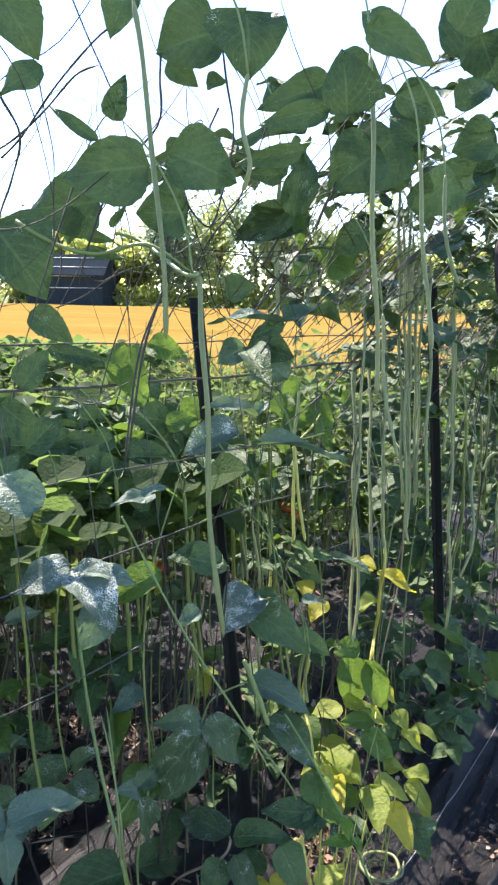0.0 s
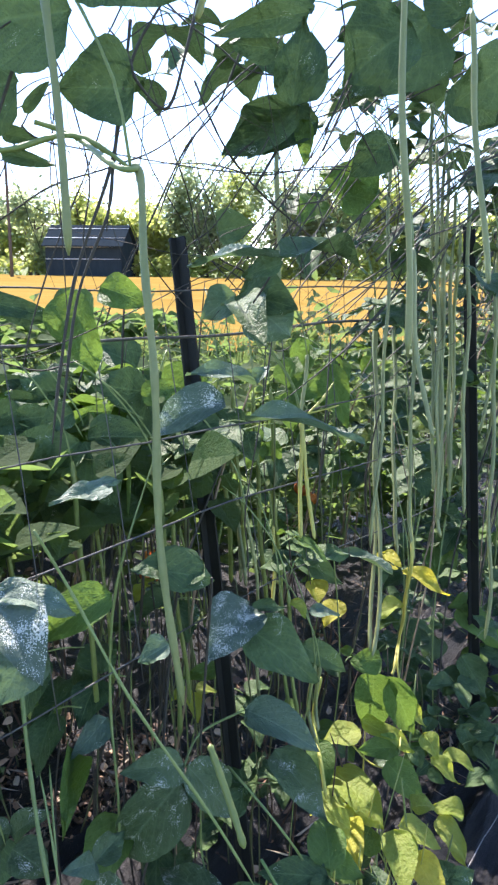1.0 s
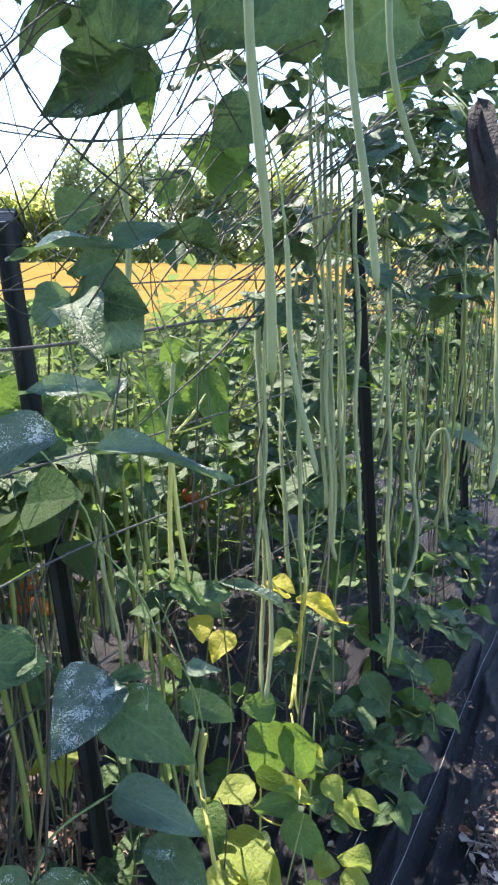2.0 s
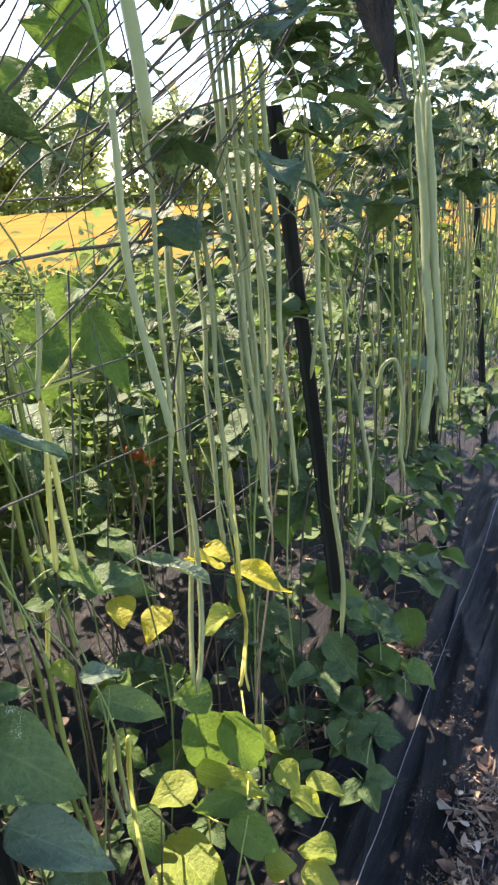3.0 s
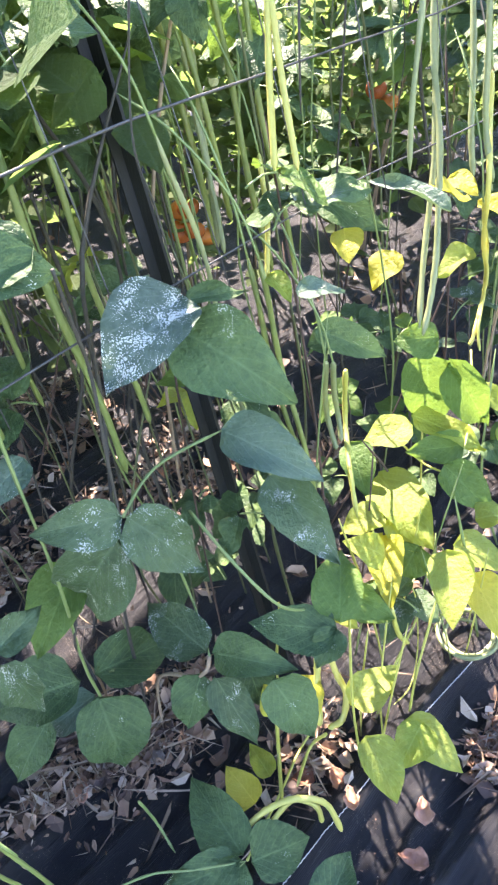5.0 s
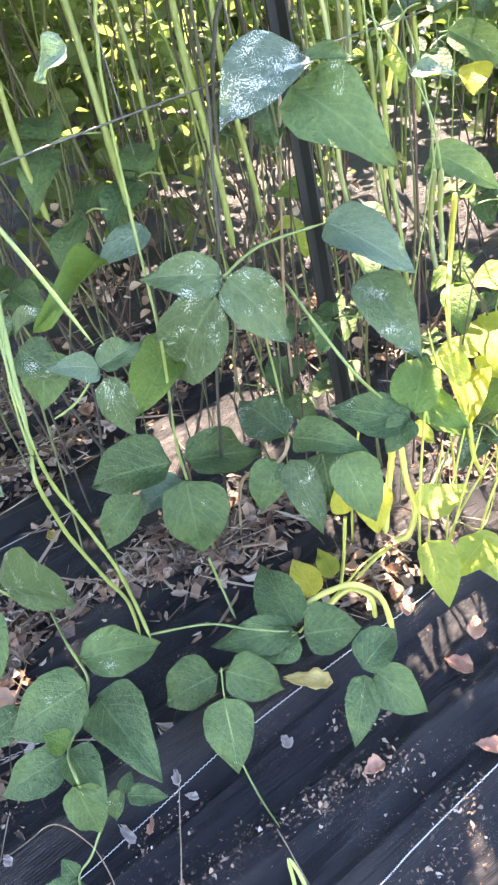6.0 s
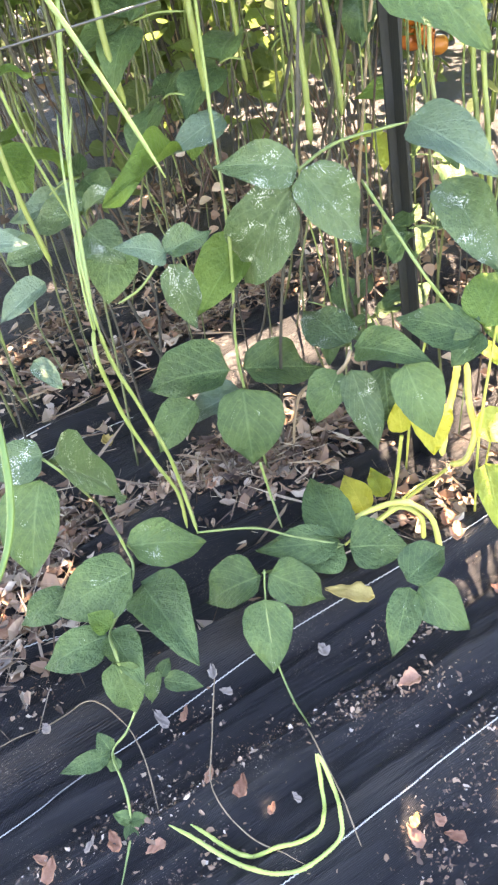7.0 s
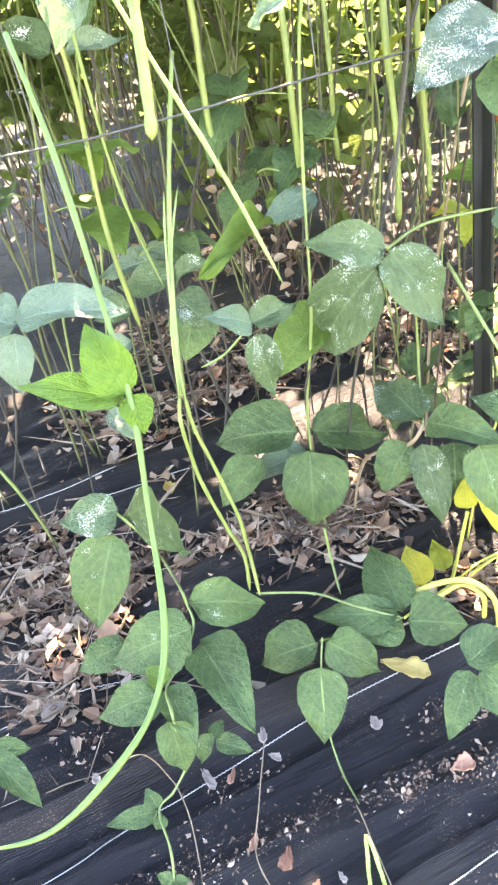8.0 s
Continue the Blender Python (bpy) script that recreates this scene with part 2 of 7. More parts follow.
def fabric_material():
    """Black woven weed fabric: fine weave, dull sheen, dust in the hollows."""
    m, nodes, links, b = material("woven_weed_fabric", 0.5)
    b.inputs["Specular IOR Level"].default_value = 0.4
    pos = coords(nodes, links, None, 0.0, "World")
    mp = nodes.new("ShaderNodeMapping")
    mp.inputs["Rotation"].default_value = (0, 0, -ROW_ANGLE)
    links.new(pos, mp.inputs[0])
    waves = []
    for axis in ('X', 'Y'):
        w = nodes.new("ShaderNodeTexWave")
        w.bands_direction = axis
        w.inputs["Scale"].default_value = 160.0
        w.inputs["Distortion"].default_value = 0.6
        links.new(mp.outputs[0], w.inputs["Vector"])
        waves.append(w.outputs["Fac"])
    weave = math_node(nodes, links, 'MULTIPLY', waves[0], waves[1])
    st = nodes.new("ShaderNodeMapping")
    st.inputs["Scale"].default_value = (2.0, 9.0, 3.0)
    links.new(mp.outputs[0], st.inputs[0])
    streak = noise_tex(nodes, links, st.outputs[0], 3.0, 6.0, 0.65)
    dust = noise_tex(nodes, links, pos, 9.0, 7.0, 0.68)
    fine = noise_tex(nodes, links, pos, 240.0, 3.0)
    base = mix_rgb(nodes, links, weave, (0.0020, 0.0025, 0.0040), (0.0125, 0.0145, 0.0205))
    d = math_node(nodes, links, 'MULTIPLY', math_node(nodes, links, 'SUBTRACT', math_node(nodes, links, 'ADD', math_node(nodes, links, 'MULTIPLY', dust, 0.75), math_node(nodes, links, 'MULTIPLY', fine, 0.30)), 0.55, True), 2.4, True)
    base = mix_rgb(nodes, links, math_node(nodes, links, 'MULTIPLY', d, 0.32), base, (0.17, 0.12, 0.08))
    vo = nodes.new("ShaderNodeTexVoronoi")
    vo.inputs["Scale"].default_value = 330.0
    links.new(pos, vo.inputs["Vector"])
    lint = math_node(nodes, links, 'LESS_THAN', vo.outputs["Distance"], math_node(nodes, links, 'MULTIPLY', math_node(nodes, links, 'SUBTRACT', dust, 0.42), 1.3))
    base = mix_rgb(nodes, links, math_node(nodes, links, 'MULTIPLY', lint, 0.6), base, (0.24, 0.20, 0.165))
    cr = nodes.new("ShaderNodeMapping")
    cr.inputs["Scale"].default_value = (5.0, 60.0, 5.0)
    links.new(mp.outputs[0], cr.inputs[0])
    crease = noise_tex(nodes, links, cr.outputs[0], 1.0, 5.0, 0.6)
    s = math_node(nodes, links, 'MULTIPLY', math_node(nodes, links, 'SUBTRACT', streak, 0.5, True), 1.4, True)
    base = mix_rgb(nodes, links, s, base, (0.021, 0.022, 0.027))
    links.new(base, b.inputs["Base Color"])
    rr = math_node(nodes, links, 'ADD', 0.33, math_node(nodes, links, 'MULTIPLY', dust, 0.34))
    links.new(rr, b.inputs["Roughness"])
    h = math_node(nodes, links, 'ADD', math_node(nodes, links, 'MULTIPLY', weave, 0.5), math_node(nodes, links, 'MULTIPLY', fine, 0.5))
    h = math_node(nodes, links, 'ADD', math_node(nodes, links, 'MULTIPLY', h, 0.25), math_node(nodes, links, 'MULTIPLY', crease, 1.0))
    bump(nodes, links, b, h, 1.0, 0.016)
    return m


FABRIC = fabric_material()


def ground_material():
    m, nodes, links, b = material("soil_and_grass", 0.9)
    b.inputs["Specular IOR Level"].default_value = 0.1
    pos = coords(nodes, links, kind="World")
    a, f = noise_tex(nodes, links, pos, 0.7, 6.0), noise_tex(nodes, links, pos, 14.0, 5.0)
    t = math_node(nodes, links, 'ADD', math_node(nodes, links, 'MULTIPLY', a, 0.8), math_node(nodes, links, 'MULTIPLY', f, 0.5))
    links.new(ramp(nodes, links, t, [(0.35, (0.05, 0.085, 0.025)), (0.6, (0.12, 0.16, 0.05)), (0.85, (0.22, 0.19, 0.09))]), b.inputs["Base Color"])
    bump(nodes, links, b, f, 0.8, 0.05)
    return m


def field_material():
    m, nodes, links, b = material("ripe_field", 0.9)
    b.inputs["Specular IOR Level"].default_value = 0.0
    pos = coords(nodes, links, (0.25, 1.0, 1.0), kind="World")
    a, f = noise_tex(nodes, links, pos, 0.35, 6.0), noise_tex(nodes, links, pos, 6.0, 4.0)
    t = math_node(nodes, links, 'ADD', math_node(nodes, links, 'MULTIPLY', a, 0.7), math_node(nodes, links, 'MULTIPLY', f, 0.5))
    links.new(ramp(nodes, links, t, [(0.3, (0.17, 0.112, 0.026)), (0.6, (0.25, 0.162, 0.040)), (0.9, (0.30, 0.21, 0.064))]), b.inputs["Base Color"])
    bump(nodes, links, b, f, 0.8, 0.1)
    return m


# ---- row coordinates: along the fence, across it (towards the path), up ----
ALONG, ACROSS = Vector((0.5, 0.866, 0)), Vector((0.866, -0.5, 0))
P1_BASE = Vector((0.04, 1.41, 0))


def row(s, n, z):
    return P1_BASE + ALONG * s + ACROSS * n + Vector((0, 0, z))


# ---- mesh helpers ----
def from_bm(name, bm, mat, parent=None, label="", smooth=True):
    me = bpy.data.meshes.new(name)
    bm.to_mesh(me)
    bm.free()
    me.materials.append(mat)
    if smooth:
        me.polygons.foreach_set("use_smooth", [True] * len(me.polygons))
    ob = new(name, me)
    ob.parent = parent
    if label:
        ob["label"] = label
    return ob


def from_arrays(name, verts, faces, mat, parent=None, smooth=True, uvs=None):
    me = bpy.data.meshes.new(name)
    me.from_pydata([tuple(v) for v in verts], [], faces)
    if uvs is not None:
        lay = me.uv_layers.new(name="leaf")
        idx = np.zeros(len(me.loops), dtype=np.int32)
        me.loops.foreach_get("vertex_index", idx)
        lay.data.foreach_set("uv", np.asarray(uvs, dtype=np.float32)[idx].ravel())
    me.materials.append(mat)
    if smooth:
        me.polygons.foreach_set("use_smooth", [True] * len(me.polygons))
    ob = new(name, me)
    ob.parent = parent
    return ob


def thing(name, label, category, place=(0, 0, 0), group="", kind=""):
    ob = new(name)
    ob.location = place
    ob.empty_display_size = 0.05
    return tagged(ob, label, category, group, kind)


def spline(points, steps=6):
    """Points on a smooth line through the given ones."""
    p = [Vector(q) for q in points]
    if len(p) == 2:
        return [p[0].lerp(p[1], i / steps) for i in range(steps + 1)]
    out = []
    for i in range(len(p) - 1):
        a, b, c, d = p[max(i - 1, 0)], p[i], p[i + 1], p[min(i + 2, len(p) - 1)]
        for k in range(steps):
            t = k / steps
            out.append(0.5 * (2 * b + (c - a) * t + (2 * a - 5 * b + 4 * c - d) * t * t + (3 * b - a - 3 * c + d) * t ** 3))
    out.append(p[-1])
    return out


def tube_arrays(line, radius, sides=6):
    """A closed tube along a line; radius is a number or a function of the share of the way."""
    verts, faces = [], []
    n = len(line)
    side = Vector((1, 0, 0))
    for i, p in enumerate(line):
        d = (line[min(i + 1, n - 1)] - line[max(i - 1, 0)])
        d = d.normalized() if d.length > 1e-9 else Vector((0, 0, 1))
        side = side - d * side.dot(d)
        if side.length < 1e-4:
            side = d.orthogonal()
        side.normalize()
        other = d.cross(side)
        r = radius(i / max(n - 1, 1)) if callable(radius) else radius
        for k in range(sides):
            a = 2 * math.pi * k / sides
            verts.append(p + side * (r * math.cos(a)) + other * (r * math.sin(a)))
    for i in range(n - 1):
        for k in range(sides):
            a, b = i * sides + k, i * sides + (k + 1) % sides
            faces.append((a, b, b + sides, a + sides))
    faces.append(tuple(range(sides - 1, -1, -1)))
    faces.append(tuple(range((n - 1) * sides, n * sides)))
    return verts, faces


def tube(name, points, radius, mat, parent, steps=6, sides=6):
    v, f = tube_arrays(spline(points, steps), radius, sides)
    return from_arrays(name, v, f, mat, parent)


# ---- leaves ----
def leaf_shape(v, skew):
    """Half widths of a bean leaflet at the share v of its length."""
    w = (max(v, 0.0) ** 0.42) * (1 - v) ** 0.97 * 2.34
    return w * (1 + skew), w * (1 - skew)


def leaf_mesh(name, mat, droop, fold, skew, wave, seed):
    """A leaflet one unit long and one wide: y from stalk to tip, z its upper side."""
    rng = random.Random(seed)
    rows, cols = 18, 6
    verts, faces, uvs = [], [], []
    p1, p2 = rng.uniform(0, 6), rng.uniform(0, 6)
    for i in range(rows + 1):
        v = i / rows
        lw, rw = leaf_shape(v, skew)
        lw, rw = max(lw, 0.012) * (1 + rng.uniform(-0.025, 0.025)), max(rw, 0.012) * (1 + rng.uniform(-0.025, 0.025))
        for j in range(cols + 1):
            u = j / cols * 2 - 1
            x = u * (rw if u > 0 else lw) * 0.5
            z = droop * 1.6 * v * (1 - v) + fold * abs(u) * 0.22 * math.sin(math.pi * min(1, v * 1.15 + 0.05))
            z += wave * u * u * math.sin(v * 9 + p1 + (2.0 if u > 0 else 0)) * 0.06
            z += wave * 0.02 * math.sin(v * 5 + u * 4 + p2)
            y = v
            verts.append((x, y, z))
            uvs.append((j / cols, v))
    for i in range(rows):
        for j in range(cols):
            a = i * (cols + 1) + j
            faces.append((a, a + 1, a + cols + 2, a + cols + 1))
    me = bpy.data.meshes.new(name)
    me.from_pydata(verts, [], faces)
    lay = me.uv_layers.new(name="leaf")
    for lp, d in zip(me.loops, lay.data):
        d.uv = uvs[lp.vertex_index]
    me.materials.append(mat)
    me.polygons.foreach_set("use_smooth", [True] * len(me.polygons))
    return me


LEAF_MESHES = {}
for _mat in (LEAF, LEAF_SPECK, LEAF_WHITE, LEAF_PALE, LEAF_LIME, LEAF_CHART, LEAF_YELLOW, LEAF_YOUNG, LEAF_DEAD):
    LEAF_MESHES[_mat.name] = [leaf_mesh("leaf", _mat, *shape) for shape in (
        (0.10, 0.5, 0.10, 0.8, 1), (0.22, 0.9, -0.12, 1.0, 2), (0.16, 0.2, 0.02, 1.3, 3), (0.32, 0.7, 0.14, 0.7, 4), (0.02, 1.1, -0.05, 1.1, 5))]
_pick = random.Random(11)


def leaf(parent, base, tip, width, mat=None, up=(0, 0, 1), shape=None):
    """One leaflet from its stalk end to its tip, upper side towards up."""
    base, tip = Vector(base), Vector(tip)
    y = tip - base
    length = max(y.length, 0.01)
    y.normalize()
    z = Vector(up) - y * y.dot(Vector(up))
    if z.length < 1e-3:
        z = y.orthogonal()
    z.normalize()
    x = y.cross(z)
    meshes = LEAF_MESHES[(mat or LEAF).name]
    ob = new("leaf", meshes[_pick.randrange(len(meshes)) if shape is None else shape])
    m = Matrix((x, y, z)).transposed().to_4x4()
    ob.matrix_world = Matrix.Translation(base) @ m @ Matrix.Diagonal((width, length, (width + length) / 2, 1))
    ob.parent = parent
    if parent is not None:
        ob.matrix_parent_inverse = Matrix.Translation(-parent.location)
    return ob


def set_under(ob, parent):
    ob.parent = parent
    ob.matrix_parent_inverse = Matrix.Translation(-parent.location)
    return ob


def stalk(parent, points, radius=0.0016, mat=None, name="stem", steps=6, sides=6):
    points = [Vector(p) for p in points]
    for p in points:
        if -0.14 < p.z < 0.05:
            p.z = max(p.z, on_fabric(p.x, p.y) + 0.003)
    r = radius if callable(radius) else lambda t: radius * min(1.0, (1 - t) * 5 + 0.3) * (1 + 0.12 * math.sin(t * 31 + points[0][0] * 50))
    return set_under(tube(name, points, r, mat or STEM_GREEN, None, steps, sides), parent)


def pod(parent, points, radius=0.0046, mat=None, steps=9, stem=True):
    """A long bean pod: slightly knobbly tube with a stalk end and a pointed tip."""
    ph = points[0][0] * 37.0
    line, run = spline(points, steps), 0.0
    for i in range(1, len(line)):
        run += (line[i] - line[i - 1]).length
        line[i] = line[i] + Vector((math.sin(run * 21 + ph), math.cos(run * 17 + ph * 2), 0)) * 0.0028 * min(1, run * 12)
    cycles = run * 6.283 / 0.013
    radius *= 0.88

    def r(t):
        end = min(1.0, t * 14 + 0.35) * min(1.0, (1 - t) * 16 + 0.22)
        return radius * end * (1 + 0.075 * math.sin(t * cycles + ph) + 0.10 * math.sin(t * 47 + ph) * math.sin(t * 19 + 2 * ph))
    v, f = tube_arrays(line, r, 8)
    ob = set_under(from_arrays("pod", v, f, mat or POD, None), parent)
    top = Vector(points[0])
    if stem and top.z > 0.5 and (Vector(points[-1]) - top).z < -0.1:
        a = points[0][0] * 91.0
        away = ACROSS * -0.10 + ALONG * 0.08 * math.sin(a)
        stalk(parent, [top - Vector((0, 0, 0.004)), top + away * 0.15 + Vector((0, 0, 0.07)), top + away * 0.6 + Vector((0, 0, 0.15)), top + away + Vector((0, 0, 0.19))], 0.0015, STEM_GREEN, "stem", 3, 5)
    return ob




# ---- ground, fabric, field ----
def wrinkle(s, n):
    """Height of the fabric over the flat ground: long folds beside the row."""
    z = 0.026 * math.exp(-((n - 0.13 - 0.03 * math.sin(s * 3.1)) / 0.024) ** 2)
    z += 0.017 * math.exp(-((n - 0.29 - 0.05 * math.sin(s * 2.3 + 1)) / 0.03) ** 2)
    z += 0.022 * noise.noise(Vector((s * 1.6, n * 9.0, 0.3))) + 0.020 * noise.noise(Vector((s * 3.0, n * 24.0, 4.1))) + 0.003 * noise.noise(Vector((s * 14, n * 40.0, 7.7)))
    ridge = 1 - abs(noise.noise(Vector((s * 0.9 + 3.0, n * 5.0 + 0.6 * s, 2.2))))
    if n > -0.9:
        z += 0.026 * ridge ** 7
        fold = 1 - abs(noise.noise(Vector((s * 1.3 + 7.0, n * 13.0 - 0.9 * s, 5.1))))
        z += 0.009 * fold ** 5
        crease = 1 - abs(noise.noise(Vector((s * 1.7 - 2.0, n * 24.0 + 1.6 * s, 9.3))))
        z += 0.012 * crease ** 6
    return z - 0.017


def on_fabric(x, y):
    """Height of the fabric under a place of the plan."""
    d = Vector((x, y, 0)) - P1_BASE
    return wrinkle(d.dot(ALONG), d.dot(ACROSS))


def build_ground():
    bm = bmesh.new()
    bmesh.ops.create_grid(bm, x_segments=60, y_segments=60, size=1.0)
    for v in bm.verts:
        x, y = v.co.x, v.co.y
        v.co = Vector((math.copysign(abs(x) ** 3, x) * 900, math.copysign(abs(y) ** 3, y) * 900 + 20, -0.06))
    return tagged(from_bm("ground", bm, ground_material()), "grassy soil with weeds round the vegetable beds", "ground", kind="structure")


def build_fabric():
    verts, faces = [], []
    ss = [-3.0 + 0.035 * i for i in range(270)]
    ns = [-4.6 + 0.1 * j for j in range(36)] + [-1.0 + 0.02 * j for j in range(40)] + [-0.2 + 0.005 * j for j in range(160)] + [0.6 + 0.02 * j for j in range(32)]
    for s in ss:
        for n in ns:
            p = row(s, n, 0)
            verts.append((p.x, p.y, wrinkle(s, n)))
    w = len(ns)
    for i in range(len(ss) - 1):
        for j in range(w - 1):
            faces.append((i * w + j, i * w + j + 1, (i + 1) * w + j + 1, (i + 1) * w + j))
    faces = [f[::-1] for f in faces]
    ob = from_arrays("ground_fabric", verts, faces, FABRIC)
    return tagged(ob, "black woven weed-barrier fabric with dusty folds", "ground cover", kind="structure")


def build_field():
    verts, faces = [], []
    nx, ny = 60, 40
    for i in range(nx + 1):
        for j in range(ny + 1):
            x, y = -70 + 140 * i / nx, 11.5 + 46 * (j / ny) ** 1.3
            verts.append((x, y, 0.05 + 0.25 * j / ny + 0.08 * noise.noise(Vector((x * 0.4, y * 0.4, 0)))))
    for i in range(nx):
        for j in range(ny):
            a = i * (ny + 1) + j
            faces.append((a, a + ny + 1, a + ny + 2, a + 1))
    return tagged(from_arrays("field", verts, faces, field_material()), "golden ripe field lying in full sun", "field", kind="structure")


build_ground()
build_fabric()
build_field()


def thread(points):
    """Pale twisted marker thread woven into the fabric; points give (along, across)."""
    line = spline([Vector((a, b, 0)) for a, b in points], 110)
    pts = []
    for k, q in enumerate(line):
        w = q.y + (0.0005 if k % 2 else -0.0005)
        pts.append(row(q.x, w, wrinkle(q.x, w) + 0.0020))
    v, f = tube_arrays(pts, 0.0008, 4)
    ob = from_arrays("marker_thread", v, f, STRING)
    return tagged(ob, "pale twisted marker thread along the black fabric", "thread", "marker threads")


for _line in (((-1.2, 0.215), (-0.79, 0.177), (-0.66, 0.158), (-0.33, 0.138), (0.1, 0.155), (0.51, 0.172), (0.92, 0.167), (1.34, 0.164), (2.4, 0.16), (3.2, 0.15)),
              ((-1.1, 0.43), (-0.51, 0.408), (-0.35, 0.401), (-0.15, 0.392), (0.4, 0.385), (1.5, 0.37)),
              ((-1.2, -0.03), (-0.85, -0.045), (-0.45, -0.05)), ((-1.3, -0.47), (-0.9, -0.46), (-0.35, -0.47)), ((-1.3, -0.53), (-0.5, -0.52))):
    thread(_line)


# ---- steel posts ----
def post_profile():
    w, t, d = 0.0145, 0.0035, 0.026
    return [(-w, 0), (w, 0), (w, t), (0.003, t + 0.003), (0.0022, d), (-0.0022, d), (-0.003, t + 0.003), (-w, t)]


STUD = None


def t_post(base, top, facing):
    """Rolled steel T post with studs along its face, leaning as it stands."""
    global STUD
    base, top = Vector(base), Vector(top)
    z = (top - base).normalized()
    y = -Vector(facing)
    y = (y - z * y.dot(z)).normalized()
    x = y.cross(z)
    ob = thing("t_post", "dark green painted steel T-post leaning in the bean row", "fence post", base, "posts of the bean fence")
    length = (top - base).length
    verts, faces = [], []
    prof = post_profile()
    k = len(prof)
    levels = [-0.15, 0.3, 0.7, length - 0.004, length]
    for i, h in enumerate(levels):
        sc = 0.93 if i == len(levels) - 1 else 1.0
        for a, b in prof:
            verts.append(x * a * sc + y * b * sc + z * h)
    for i in range(len(levels) - 1):
        for j in range(k):
            a, b = i * k + j, i * k + (j + 1) % k
            faces.append((a, b, b + k, a + k))
    faces.append(tuple(range((len(levels) - 1) * k, len(levels) * k)))
    body = from_arrays("post_body", verts, faces, POST, ob, smooth=False)
    if STUD is None:
        bm = bmesh.new()
        bmesh.ops.create_cube(bm, size=1.0)
        for v in bm.verts:
            v.co = Vector((v.co.x * 0.011, v.co.y * 0.008, v.co.z * 0.016)) * (0.8 if v.co.y < 0 else 1.0)
        STUD = bpy.data.meshes.new("stud")
        bm.to_mesh(STUD)
        bm.free()
        STUD.materials.append(POST)
    turn = Matrix((x, y, z)).transposed().to_4x4()
    h = 0.05
    while h < length - 0.03:
        st = new("stud", STUD)
        st.parent = ob
        st.matrix_basis = Matrix.Translation(z * h - y * 0.003) @ turn
        h += 0.054
    return ob


POST_LINES = [((0.0, 1.495, 0), (-0.182, 1.700, 1.365)), ((0.553, 2.275, 0), (0.425, 2.300, 1.42)), ((1.06, 3.14, 0), (0.93, 3.20, 1.42)), ((1.55, 4.02, 0), (1.45, 4.06, 1.42)), ((-0.46, 0.545, 0), (-0.62, 0.66, 1.36))]
for _b, _t in POST_LINES[:4]:
    t_post(_b, _t, ACROSS * -1)


# ---- wire fence between the posts ----
def fence_point(s, z):
    """A place on the leaning plane of the fence."""
    lean = -0.19 * max(0.0, 1.25 - 0.45 * s) if s > 0 else -0.19 * 1.25
    lean = max(lean, -0.22)
    return row(s, lean * z / 1.3 + 0.01, z)


def build_fence():
    ob = thing("wire_fence", "rusty grey wire mesh strung between the steel posts", "fence", row(0, 0, 0))
    rng = random.Random(3)
    for z, r in ((1.215, 0.0026), (1.285, 0.0014), (1.06, 0.0016), (0.925, 0.0016), (0.76, 0.0012)):
        pts = []
        for i in range(34):
            s = -1.3 + i * 0.17
            pts.append(fence_point(s, z - 0.022 * s + 0.006 * math.sin(s * 5 + z * 9) + rng.uniform(-0.003, 0.003)))
        stalk(ob, pts, r, WIRE, "wire", 2, 5)
    for i in range(30):
        s = -1.25 + i * 0.152
        pts = [fence_point(s + 0.004 * math.sin(z * 7 + i), z - 0.022 * s) for z in (0.72, 0.85, 1.0, 1.15, 1.29)]
        stalk(ob, pts, 0.0009, WIRE, "wire", 2, 4)
    return ob


build_fence()


# ---- bean plants: the ones told apart leaf by leaf ----
def bean_plant(label, place):
    return thing("bean_plant", label, "bean plant", place, "bean plants in the row")


plant_foot = bean_plant("bean plant with mildew-specked dark leaves at the post's foot", row(0.0, 0.06, 0))
plant_front = bean_plant("bean plant sprawling with green leaves and long pods over the fabric", row(-0.45, 0.12, 0))
plant_yellow = bean_plant("bean plant with yellowing sunlit leaves and ripe pods", row(0.2, 0.1, 0))
plant_canopy = bean_plant("climbing bean vine with dark stems and large leaves against the sky", row(-0.1, 0.0, 0))
plant_right = bean_plant("climbing bean vine hung with clusters of very long green pods", row(0.7, 0.08, 0))
plant_left = bean_plant("bean vine with dusty pale leaves and a long bare runner", row(-0.8, 0.0, 0))
leaf(plant_foot, (-0.103, 1.356, 0.549), (-0.192, 1.302, 0.566), 0.060, LEAF_SPECK, (0.39, -0.56, 0.73))
leaf(plant_foot, (-0.098, 1.358, 0.548), (-0.024, 1.365, 0.451), 0.075, LEAF_SPECK, (0.31, -0.57, 0.76))
leaf(plant_foot, (-0.102, 1.342, 0.536), (-0.214, 1.356, 0.364), 0.100, LEAF_SPECK, (0.36, -0.52, 0.77))
leaf(plant_foot, (-0.193, 1.181, 0.514), (-0.220, 1.129, 0.546), 0.038, LEAF_PALE, (0.46, -0.45, 0.76))
leaf(plant_foot, (-0.194, 1.182, 0.515), (-0.171, 1.249, 0.512), 0.040, LEAF_SPECK, (0.42, -0.48, 0.77))
leaf(plant_foot, (-0.186, 1.176, 0.504), (-0.169, 1.180, 0.412), 0.044, LEAF_SPECK, (0.41, -0.45, 0.79))
leaf(plant_foot, (-0.215, 1.377, 0.424), (-0.245, 1.270, 0.354), 0.077, LEAF_LIME, (0.39, -0.48, 0.79))
